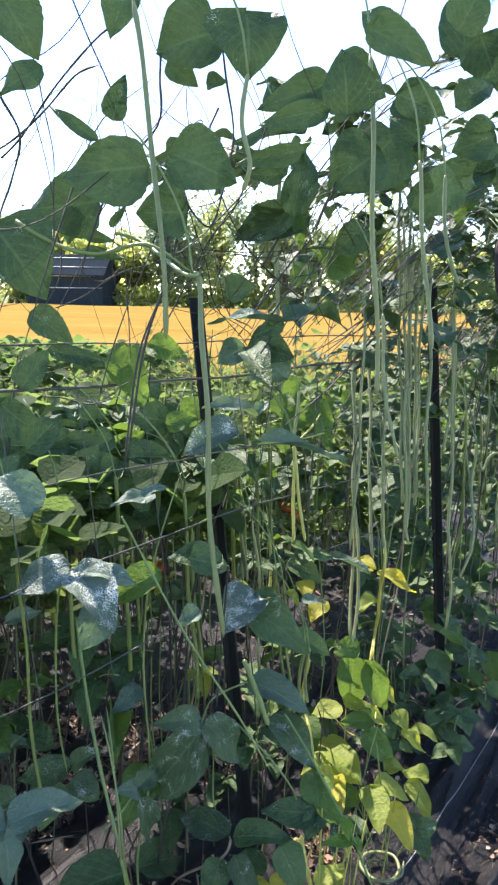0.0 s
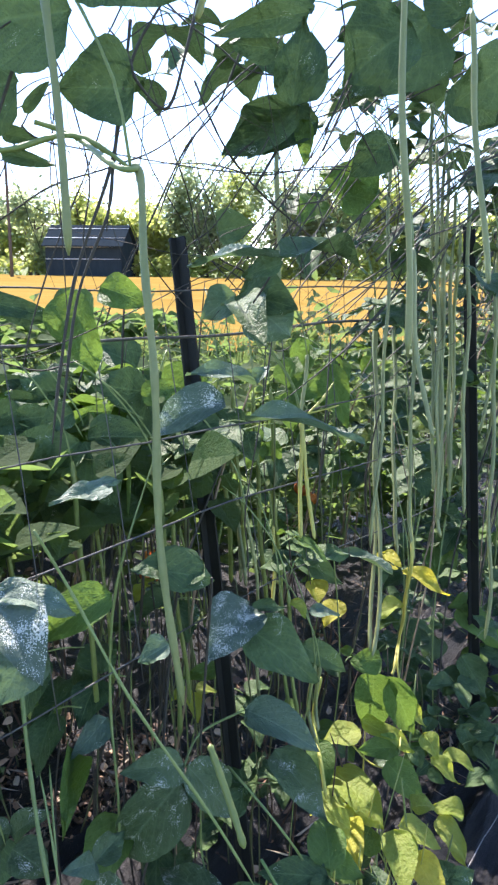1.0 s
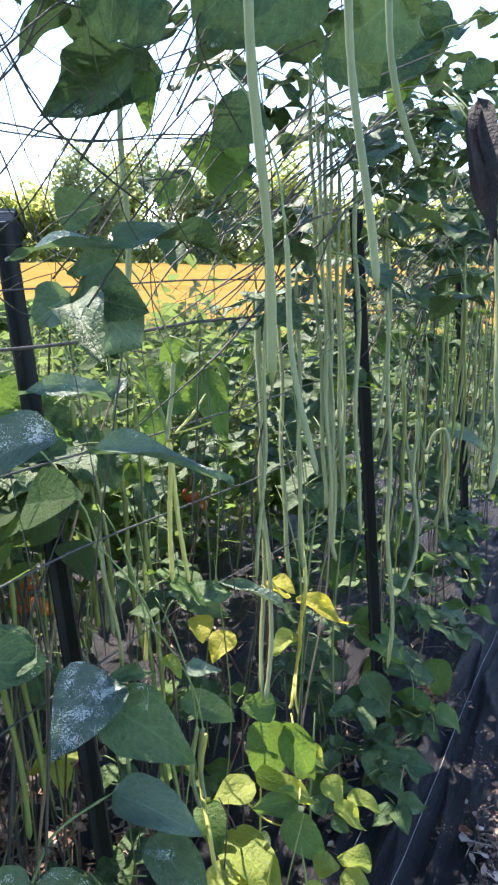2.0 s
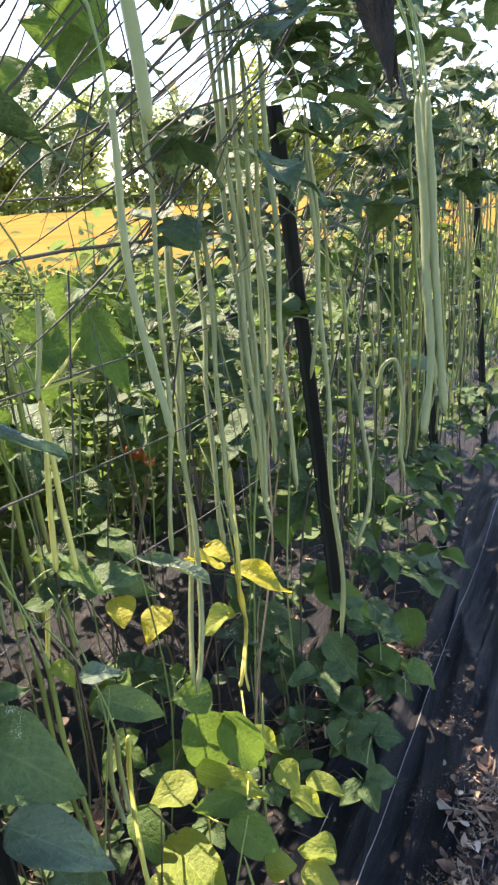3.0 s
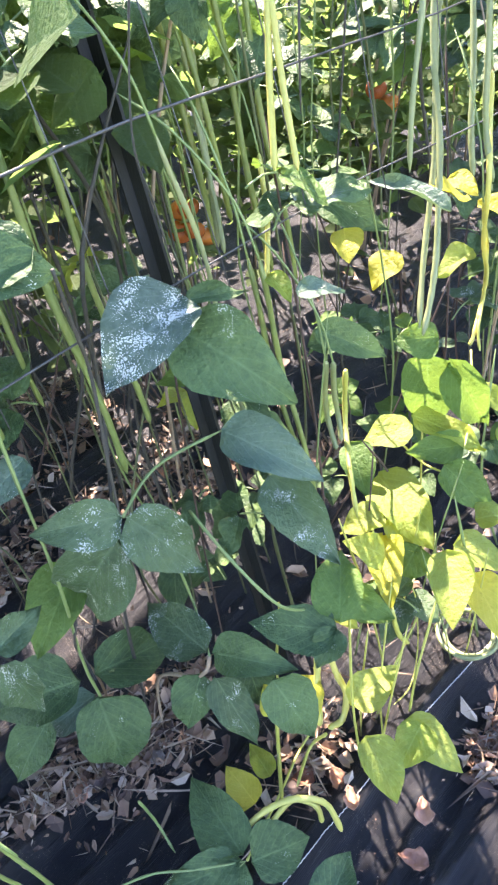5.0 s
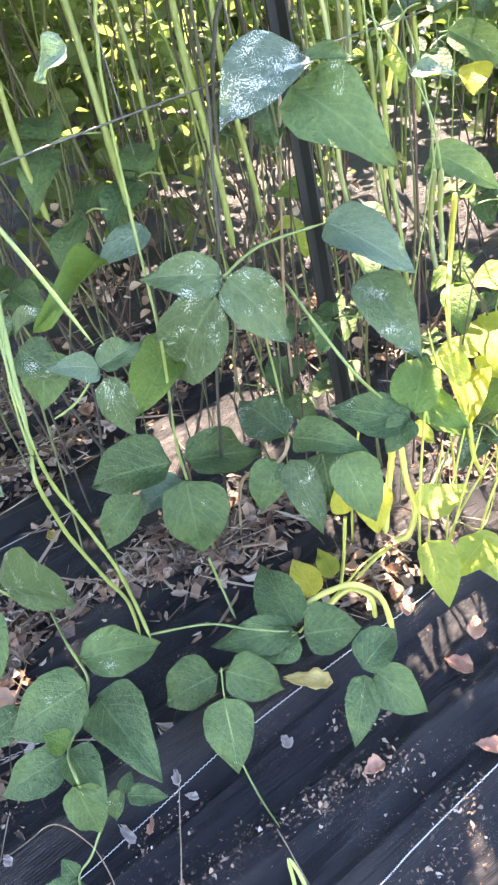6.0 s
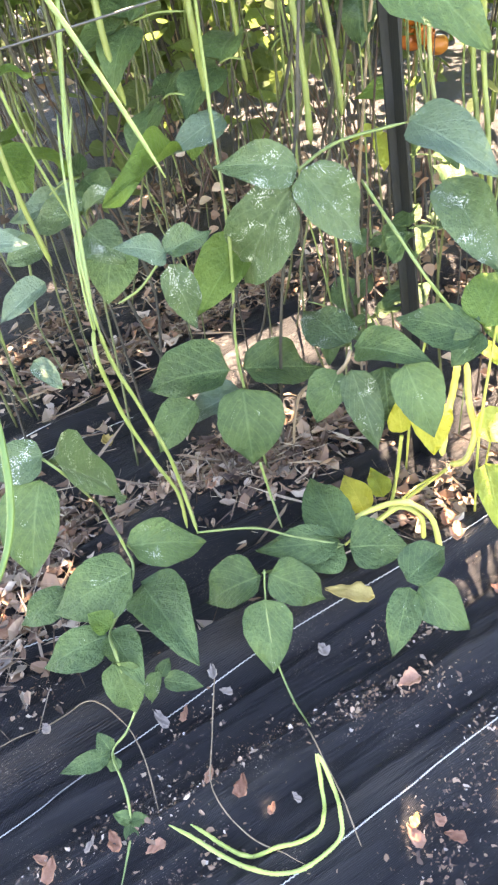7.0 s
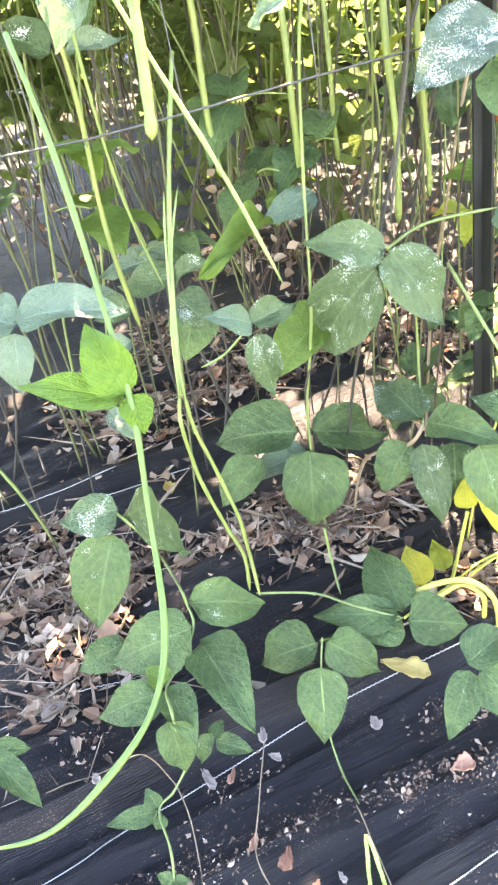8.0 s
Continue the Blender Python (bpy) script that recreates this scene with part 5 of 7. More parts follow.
stalk(plant_canopy, [(-0.062, 1.181, 1.736), (-0.053, 1.171, 1.678), (-0.039, 1.154, 1.596), (-0.052, 1.134, 1.515), (-0.067, 1.121, 1.469), (-0.096, 1.123, 1.494), (-0.107, 1.128, 1.521), (-0.127, 1.135, 1.546)], 0.0016, STEM_DARK)
stalk(plant_canopy, [(-0.104, 1.133, 1.552), (-0.109, 1.121, 1.493), (-0.119, 1.101, 1.412), (-0.149, 1.074, 1.310), (-0.161, 1.050, 1.215), (-0.168, 1.039, 1.146)], 0.0018, STEM_DARK)
stalk(plant_canopy, [(-0.146, 1.169, 1.735), (-0.146, 1.158, 1.676), (-0.146, 1.142, 1.608), (-0.201, 1.119, 1.539), (-0.231, 1.095, 1.451), (-0.247, 1.083, 1.385)], 0.0018, STEM_DARK)
stalk(plant_canopy, [(-0.336, 1.086, 1.469), (-0.279, 1.086, 1.439), (-0.223, 1.091, 1.427), (-0.155, 1.103, 1.442), (-0.091, 1.103, 1.406)], 0.0030, STEM_GREEN)
stalk(plant_canopy, [(-0.376, 1.095, 1.687), (-0.352, 1.089, 1.633), (-0.323, 1.080, 1.581), (-0.332, 1.067, 1.521), (-0.346, 1.057, 1.475), (-0.360, 1.047, 1.408)], 0.0018, STEM_DARK)
stalk(plant_canopy, [(-0.346, 1.070, 1.550), (-0.320, 1.081, 1.581), (-0.276, 1.098, 1.650), (-0.218, 1.116, 1.719), (-0.186, 1.126, 1.736)], 0.0015, STEM_DARK)
leaf(plant_right, (0.413, 1.913, 1.676), (0.367, 1.888, 1.573), 0.139, LEAF, (-0.18, -0.98, -0.10))
leaf(plant_right, (0.418, 1.915, 1.685), (0.518, 1.997, 1.650), 0.106, LEAF, (-0.23, -0.97, -0.12))
leaf(plant_right, (0.503, 2.021, 1.741), (0.433, 2.033, 1.779), 0.080, LEAF, (-0.21, -0.96, -0.17))
leaf(plant_right, (0.441, 1.901, 1.632), (0.413, 1.880, 1.551), 0.056, LEAF_LIME, (-0.21, -0.97, -0.08))
leaf(plant_right, (0.543, 2.020, 1.741), (0.483, 2.017, 1.722), 0.050, LEAF, (-0.25, -0.97, -0.01))
leaf(plant_right, (0.533, 2.018, 1.732), (0.513, 1.998, 1.654), 0.050, LEAF, (-0.26, -0.97, 0.01))
leaf(plant_right, (0.602, 1.985, 1.617), (0.572, 1.999, 1.664), 0.060, LEAF, (-0.30, -0.95, -0.10))
leaf(plant_right, (0.255, 1.818, 1.688), (0.237, 1.907, 1.630), 0.098, LEAF, (-0.08, -0.99, -0.14))
leaf(plant_right, (0.145, 1.669, 1.637), (0.108, 1.653, 1.571), 0.060, LEAF, (0.02, -1.00, 0.01))
leaf(plant_right, (0.412, 1.423, 1.486), (0.415, 1.345, 1.335), 0.030, LEAF_DEAD, (-0.31, -0.94, 0.15), 3)
leaf(plant_right, (0.416, 1.423, 1.480), (0.428, 1.352, 1.330), 0.022, LEAF_DEAD, (-0.75, -0.55, 0.15), 1)
leaf(plant_right, (0.486, 2.305, 0.401), (0.611, 2.260, 0.300), 0.085, LEAF_LIME, (-0.11, -0.59, 0.80))
leaf(plant_right, (0.540, 2.313, 0.419), (0.460, 2.303, 0.397), 0.057, LEAF_LIME, (-0.09, -0.62, 0.78))
leaf(plant_right, (0.411, 2.266, 0.313), (0.331, 2.259, 0.296), 0.052, LEAF_SPECK, (-0.04, -0.58, 0.81))
leaf(plant_right, (0.425, 2.271, 0.323), (0.405, 2.240, 0.254), 0.078, LEAF_SPECK, (-0.05, -0.58, 0.81))
leaf(plant_right, (0.637, 2.534, 0.151), (0.751, 2.511, 0.098), 0.101, LEAF_SPECK, (-0.14, -0.57, 0.81))
leaf(plant_right, (0.760, 2.535, 0.153), (0.778, 2.485, 0.039), 0.086, LEAF_LIME, (-0.16, -0.56, 0.81))
leaf(plant_right, (0.499, 2.252, 0.281), (0.565, 2.207, 0.179), 0.078, LEAF, (-0.10, -0.56, 0.83))
leaf(plant_right, (0.507, 2.236, 0.244), (0.448, 2.207, 0.178), 0.078, LEAF, (-0.08, -0.55, 0.83))
leaf(plant_right, (0.832, 3.034, 0.293), (0.740, 3.001, 0.217), 0.129, LEAF, (-0.15, -0.65, 0.74))
leaf(plant_right, (0.887, 2.867, 0.163), (0.967, 2.832, 0.083), 0.070, LEAF_PALE, (-0.19, -0.60, 0.77))
leaf(plant_right, (0.768, 3.037, 0.299), (0.874, 3.017, 0.256), 0.092, LEAF, (-0.16, -0.66, 0.74))
leaf(plant_right, (0.750, 2.523, 0.909), (0.688, 2.523, 0.901), 0.025, LEAF_PALE, (-0.22, -0.74, 0.64))
leaf(plant_right, (0.742, 2.513, 0.872), (0.865, 2.492, 0.806), 0.040, LEAF_PALE, (-0.24, -0.71, 0.66))
leaf(plant_right, (0.479, 2.094, 0.170), (0.519, 2.057, 0.088), 0.061, LEAF, (-0.09, -0.50, 0.86))
leaf(plant_right, (0.575, 2.196, 0.155), (0.508, 2.188, 0.137), 0.052, LEAF, (-0.10, -0.53, 0.84))
pod(plant_right, [(0.318, 2.104, 1.587), (0.335, 1.994, 1.171), (0.346, 1.906, 0.838), (0.359, 1.884, 0.755)], 0.0046, POD)
pod(plant_right, [(0.345, 2.092, 1.545), (0.348, 2.013, 1.166), (0.352, 1.916, 0.875), (0.352, 1.894, 0.791)], 0.0046, POD)
pod(plant_right, [(0.301, 2.170, 1.838), (0.318, 2.071, 1.346), (0.334, 1.933, 0.938), (0.334, 1.911, 0.854)], 0.0046, POD)
pod(plant_right, [(0.361, 2.075, 1.482), (0.365, 2.022, 1.162), (0.367, 1.930, 0.933), (0.367, 1.909, 0.849)], 0.0046, POD)
pod(plant_right, [(0.374, 2.052, 1.399), (0.377, 2.034, 1.130), (0.372, 1.937, 0.959), (0.372, 1.915, 0.875)], 0.0046, POD)
pod(plant_right, [(0.334, 2.130, 1.691), (0.343, 2.054, 1.282), (0.350, 1.938, 0.959), (0.350, 1.916, 0.875)], 0.0046, POD)
pod(plant_right, [(0.295, 1.968, 0.826), (0.296, 1.935, 0.780), (0.294, 1.868, 0.686), (0.306, 2.066, 0.436), (0.295, 2.016, 0.369), (0.286, 2.001, 0.351)], 0.0042, POD_YELLOW)
stalk(plant_right, [(0.258, 2.060, 0.968), (0.282, 2.001, 0.877), (0.293, 1.973, 0.835), (0.299, 1.967, 0.824)], 0.0012, STEM_DRY)
pod(plant_right, [(0.291, 1.868, 0.686), (0.309, 2.066, 0.436), (0.298, 2.022, 0.377), (0.301, 1.998, 0.342)], 0.0030, POD_YELLOW)
pod(plant_right, [(0.212, 2.261, 1.246), (0.215, 2.092, 1.006), (0.218, 1.981, 0.848), (0.229, 1.891, 0.717), (0.233, 1.833, 0.634), (0.226, 1.794, 0.580), (0.213, 1.757, 0.533)], 0.0052, POD)
pod(plant_right, [(0.217, 2.263, 1.212), (0.221, 2.066, 0.932), (0.219, 1.953, 0.772), (0.216, 1.859, 0.640), (0.209, 1.763, 0.542)], 0.0050, POD)
pod(plant_right, [(0.268, 2.341, 1.206), (0.269, 2.211, 1.023), (0.267, 2.108, 0.876), (0.269, 2.020, 0.751), (0.280, 1.969, 0.677)], 0.0054, POD)
pod(plant_right, [(0.389, 2.063, 1.481), (0.395, 1.992, 1.211), (0.393, 1.927, 0.962), (0.402, 1.887, 0.811)], 0.0048, POD)
pod(plant_right, [(0.461, 2.105, 1.358), (0.472, 2.025, 1.052), (0.470, 1.967, 0.833), (0.475, 1.915, 0.636), (0.470, 1.885, 0.522)], 0.0048, POD)
pod(plant_right, [(0.552, 2.273, 1.098), (0.554, 2.208, 0.953), (0.567, 2.171, 0.820)], 0.0042, POD)
pod(plant_right, [(0.581, 2.211, 0.960), (0.579, 2.190, 0.911), (0.567, 2.156, 0.835), (0.568, 2.113, 0.738), (0.561, 2.084, 0.671), (0.534, 2.054, 0.604)], 0.0050, POD)
pod(plant_right, [(0.589, 2.190, 0.911), (0.600, 2.181, 0.890), (0.622, 2.197, 0.927), (0.647, 2.200, 0.934), (0.647, 2.170, 0.866), (0.636, 2.136, 0.790), (0.642, 2.108, 0.726)], 0.0050, POD)
pod(plant_right, [(0.495, 1.561, 1.354), (0.487, 1.504, 1.224), (0.485, 1.459, 1.124), (0.467, 1.427, 1.051)], 0.0044, POD)
pod(plant_right, [(0.506, 1.561, 1.353), (0.497, 1.513, 1.245), (0.495, 1.469, 1.145), (0.490, 1.434, 1.067)], 0.0042, POD)
pod(plant_right, [(0.512, 1.600, 1.368), (0.498, 1.526, 1.200), (0.493, 1.476, 1.086)], 0.0042, POD)
pod(plant_right, [(0.212, 1.429, 1.348), (0.215, 1.393, 1.266), (0.226, 1.354, 1.177), (0.239, 1.321, 1.103)], 0.0036, POD)
pod(plant_right, [(0.279, 1.261, 1.565), (0.282, 1.238, 1.476), (0.291, 1.225, 1.427), (0.301, 1.217, 1.399)], 0.0034, POD)
pod(plant_right, [(0.230, 1.195, 1.574), (0.239, 1.171, 1.477), (0.246, 1.148, 1.385), (0.253, 1.128, 1.306)], 0.0036, POD)
pod(plant_right, [(0.151, 1.202, 1.720), (0.165, 1.149, 1.478), (0.181, 1.115, 1.233)], 0.0040, POD)
pod(plant_right, [(0.207, 1.939, 1.576), (0.212, 1.861, 1.279), (0.211, 1.807, 0.995), (0.199, 1.760, 0.774)], 0.0040, POD)
pod(plant_right, [(0.280, 2.028, 1.293), (0.287, 1.940, 0.958), (0.285, 1.899, 0.801), (0.305, 1.873, 0.707)], 0.0046, POD)
leaf(plant_right, (0.337, 1.479, 1.788), (0.327, 1.537, 1.927), 0.076, LEAF, (-0.17, -0.98, -0.14))
leaf(plant_right, (0.215, 1.459, 1.731), (0.311, 1.491, 1.702), 0.067, LEAF, (-0.13, -0.99, -0.05))
leaf(plant_right, (0.329, 1.517, 1.722), (0.404, 1.563, 1.773), 0.054, LEAF, (-0.19, -0.98, -0.06))
leaf(plant_right, (0.325, 1.599, 1.627), (0.405, 1.630, 1.595), 0.074, LEAF, (-0.18, -0.98, 0.03))
leaf(plant_right, (0.277, 1.553, 1.670), (0.219, 1.590, 1.723), 0.065, LEAF, (-0.11, -0.99, -0.03))
leaf(plant_right, (0.445, 1.676, 1.706), (0.360, 1.694, 1.676), 0.093, LEAF, (-0.19, -0.98, -0.01))
leaf(plant_right, (0.277, 1.642, 1.600), (0.354, 1.668, 1.549), 0.093, LEAF, (-0.15, -0.99, 0.06))
leaf(plant_right, (0.189, 1.619, 1.519), (0.123, 1.633, 1.463), 0.070, LEAF, (-0.05, -0.99, 0.10))
leaf(plant_right, (0.349, 1.436, 1.820), (0.390, 1.454, 1.744), 0.087, LEAF, (-0.20, -0.97, -0.10))
leaf(plant_right, (0.216, 1.534, 1.852), (0.154, 1.570, 1.902), 0.063, LEAF, (-0.07, -0.99, -0.14))
stalk(plant_right, [(-0.057, 1.472, 1.297), (0.070, 1.622, 1.485), (0.243, 1.775, 1.670), (0.498, 1.933, 1.854)], 0.0014, STEM_DARK)
stalk(plant_right, [(-0.010, 1.428, 1.268), (0.106, 1.578, 1.459), (0.263, 1.728, 1.637), (0.526, 1.883, 1.796)], 0.0014, STEM_DARK)
stalk(plant_right, [(-0.000, 1.568, 1.335), (0.157, 1.727, 1.555), (0.324, 1.865, 1.669), (0.519, 2.006, 1.784)], 0.0014, STEM_DARK)
stalk(plant_right, [(0.027, 1.621, 1.315), (0.194, 1.781, 1.539), (0.347, 1.922, 1.674), (0.573, 2.064, 1.786)], 0.0010, STEM_DARK)
stalk(plant_right, [(0.093, 1.526, 1.321), (0.245, 1.671, 1.474), (0.378, 1.801, 1.565), (0.540, 1.932, 1.643)], 0.0010, STEM_DARK)
stalk(plant_right, [(0.085, 1.466, 1.331), (0.231, 1.613, 1.493), (0.363, 1.741, 1.574), (0.516, 1.871, 1.652)], 0.0014, STEM_DARK)
stalk(plant_right, [(-0.021, 1.373, 1.355), (0.074, 1.509, 1.490), (0.220, 1.678, 1.761), (0.510, 1.843, 1.963)], 0.0010, STEM_DARK)
stalk(plant_right, [(-0.045, 1.647, 1.330), (0.049, 1.792, 1.507), (0.230, 1.973, 1.828), (0.575, 2.145, 2.041)], 0.0014, STEM_DARK)
stalk(plant_right, [(0.084, 1.559, 1.588), (0.253, 1.716, 1.796), (0.376, 1.846, 1.882), (0.536, 1.973, 1.945)], 0.0010, STEM_DARK)
stalk(plant_right, [(0.049, 1.631, 1.620), (0.218, 1.789, 1.830), (0.366, 1.920, 1.915), (0.510, 2.042, 1.963)], 0.0014, STEM_DARK)
stalk(plant_right, [(0.011, 1.445, 1.434), (0.128, 1.598, 1.640), (0.278, 1.744, 1.802), (0.501, 1.919, 2.077)], 0.0010, STEM_DARK)
stalk(plant_right, [(-0.013, 1.443, 1.425), (0.105, 1.599, 1.644), (0.260, 1.744, 1.798), (0.492, 1.919, 2.071)], 0.0020, STEM_DARK)
stalk(plant_right, [(0.172, 1.603, 1.330), (0.291, 1.741, 1.461), (0.448, 1.872, 1.547), (0.567, 1.990, 1.579)], 0.0020, STEM_DARK)
stalk(plant_right, [(0.149, 1.441, 1.340), (0.253, 1.579, 1.479), (0.385, 1.706, 1.551), (0.501, 1.823, 1.581)], 0.0010, STEM_DARK)
stalk(plant_right, [(-0.091, 1.409, 1.407), (-0.036, 1.536, 1.506), (0.129, 1.666, 1.581), (0.305, 1.813, 1.739)], 0.0010, STEM_DARK)
stalk(plant_right, [(-0.061, 1.428, 1.445), (0.010, 1.553, 1.530), (0.168, 1.686, 1.625), (0.338, 1.833, 1.779)], 0.0010, STEM_DARK)
stalk(plant_right, [(0.078, 1.677, 1.509), (0.166, 1.831, 1.729), (0.235, 1.978, 1.926), (0.304, 2.133, 2.163)], 0.0020, STEM_DARK)
stalk(plant_right, [(0.084, 1.425, 1.494), (0.155, 1.572, 1.686), (0.220, 1.714, 1.858), (0.279, 1.867, 2.089)], 0.0014, STEM_DARK)


# ---- thin yellow stems standing among the yellowing leaves ----
_r = random.Random(41)
for _i in range(22):
    _s, _n, _h = _r.uniform(-0.02, 0.46), _r.uniform(-0.06, 0.16), _r.uniform(0.16, 0.40)
    _lean, _tilt = _r.uniform(-0.10, 0.10), _r.uniform(-0.05, 0.06)
    stalk(plant_yellow, [row(_s, _n, 0.0), row(_s + _lean * 0.3, _n + _tilt * 0.5, _h * 0.5), row(_s + _lean, _n + _tilt, _h)], _r.uniform(0.0012, 0.0024), STEM_YELLOW if _i % 3 else STEM_GREEN, "stem", 4, 5)

# ---- pale pods and stems hanging behind the post ----
plant_back = bean_plant("bean vine hung with pale yellow-green pods behind the post", row(-0.3, -0.25, 0))
for _x, _y, _z, _len, _r in ((-0.253, 1.403, 0.602, 0.42, 0.0058), (-0.122, 1.429, 0.548, 0.44, 0.0055), (-0.127, 1.522, 0.548, 0.40, 0.0050), (-0.345, 1.343, 0.619, 0.36, 0.0055), (-0.255, 1.499, 0.593, 0.42, 0.0045), (-0.349, 1.136, 0.497, 0.46, 0.0040), (0.066, 1.552, 0.42, 0.34, 0.0045), (0.080, 1.550, 0.40, 0.36, 0.0045), (-0.083, 1.797, 0.663, 0.42, 0.0060), (-0.014, 1.817, 0.611, 0.46, 0.0060), (-0.055, 1.80, 0.70, 0.38, 0.0055), (0.02, 1.83, 0.58, 0.50, 0.0055)):
    pod(plant_back, [(_x - 0.035, _y + 0.02, _z + _len), (_x - 0.024, _y + 0.012, _z + _len * 0.62), (_x - 0.008, _y, _z + _len * 0.25), (_x, _y, _z)], _r * 0.9, POD_DULL, 6)

# ---- pods lying on the fabric ----
def laid(points):
    return [(p.x, p.y, max(p.z, on_fabric(p.x, p.y) + 0.006)) for p in spline(points, 5)]


def loop_pods():
    ob = thing("bean_pod_pair", "pair of long pale green pods curled on the black fabric", "bean pods", (0.045, 0.86, 0.0))
    pod(ob, laid([(0.114, 0.893, 0.050), (0.131, 0.874, 0.020), (0.146, 0.844, 0.007), (0.144, 0.812, 0.006), (0.110, 0.781, 0.006), (0.074, 0.763, 0.006), (0.012, 0.758, 0.008)]), 0.0029, POD_FRESH, 9, False)
    pod(ob, laid([(0.116, 0.894, 0.050), (0.140, 0.883, 0.020), (0.163, 0.853, 0.007), (0.171, 0.819, 0.006), (0.142, 0.777, 0.006), (0.088, 0.753, 0.006), (-0.011, 0.745, 0.012)]), 0.0029, POD_FRESH, 9, False)
    return ob


def coil_pod():
    ob = thing("bean_pod_coil", "pale green bean pod coiled in two rings under yellow leaves", "bean pod", (0.30, 1.60, 0.0))
    pts = []
    for i in range(15):
        a = 1.2 + i * 0.82
        r = 0.036 + 0.0012 * i
        pts.append(Vector((0.300 + r * math.cos(a), 1.600 + r * 1.1 * math.sin(a), 0.018 + 0.004 * i * (0.6 if i > 7 else 1))))
    pod(ob, pts, 0.0045, POD, 5, False)
    return ob


loop_pods()
coil_pod()


def dry_tendril(points):
    ob = thing("dry_tendril", "thin dry tendril trailing over the black fabric", "tendril", points[0], "tendrils on the fabric")
    stalk(ob, laid(points), 0.0009, STEM_DRY, "stem", 6, 5)
    return ob


dry_tendril([(-0.075, 0.942, 0.012), (-0.029, 0.866, 0.012), (0.012, 0.807, 0.012), (0.078, 0.784, 0.012), (0.151, 0.789, 0.012)])
dry_tendril([(-0.275, 0.712, 0.012), (-0.226, 0.773, 0.012), (-0.165, 0.822, 0.012), (-0.101, 0.804, 0.012), (-0.027, 0.748, 0.012)])
dry_tendril([(0.079, 0.930, 0.012), (0.148, 0.880, 0.012), (0.199, 0.836, 0.012)])
dry_tendril([(-0.427, 1.561, 0.012), (-0.283, 1.500, 0.012), (-0.165, 1.510, 0.012)])
dry_tendril([(-0.989, 1.401, 0.012), (-0.931, 1.643, 0.012), (-0.819, 1.930, 0.012)])
dry_tendril([(-0.946, 1.360, 0.012), (-0.872, 1.513, 0.012), (-0.803, 1.710, 0.012)])
dry_tendril([(-0.694, 1.229, 0.012), (-0.639, 1.362, 0.012), (-0.575, 1.497, 0.012)])
dry_tendril([(-0.903, 1.732, 0.012), (-0.848, 1.892, 0.012), (-0.716, 2.020, 0.012)])
dry_tendril([(-1.100, 1.509, 0.012), (-0.966, 1.574, 0.012), (-0.749, 1.664, 0.012)])
dry_tendril([(-0.513, 0.955, 0.012), (-0.493, 1.004, 0.012), (-0.480, 1.094, 0.012)])

# ---- bean plants that fill the row ----
EYES = [Vector(p[1]) for p in PATH]
GAP_FROM = [(Vector(p), k) for p, k in (((0.160, 1.660, 0.270), 1.2), ((0.341, 1.612, 0.149), 1.15), ((0.215, 1.340, 0.097), 0.55), ((0.396, 1.760, 0.176), 1.0), ((0.334, 1.901, 0.641), 1.0))]


SPOT_FROM = [Vector(p) for p in ((-0.473, 2.003, 0), (-0.605, 2.141, 0), (-0.70, 2.20, 0), (-0.446, 1.555, 0), (-0.355, 1.611, 0), (-0.225, 1.773, 0), (0.28, 2.207, 0))]


def clear_of_path(p, margin=0.42):
    return all((p - e).length > margin for e in EYES)


def in_gap(p, r=0.18):
    """Openings in the foliage through which the sun reaches the yellow leaves and the litter."""
    for g in SPOT_FROM:
        d = p - g
        k = d.dot(SUN_TO)
        if k > 0.05 and (d - SUN_TO * k).length < 0.4 * r:
            return True
    for g, wide in GAP_FROM:
        d = p - g
        k = d.dot(SUN_TO)
        if k > -0.03 and (d - SUN_TO * k).length < r * wide:
            return True
    return False


def in_window(p):
    """Openings in the leaves through which the ripe tomatoes are seen."""
    for a, e in ((Vector((-0.43, 2.56, 0.35)), Vector((0.22, 0.90, 1.10))), (Vector((0.03, 2.99, 0.50)), Vector((0.22, 0.90, 1.10)))):
        d = e - a
        k = min(max((p - a).dot(d) / d.length_squared, 0.0), 1.0)
        if (p - a - d * k).length < 0.085 and k > 0.02:
            return True
    return False


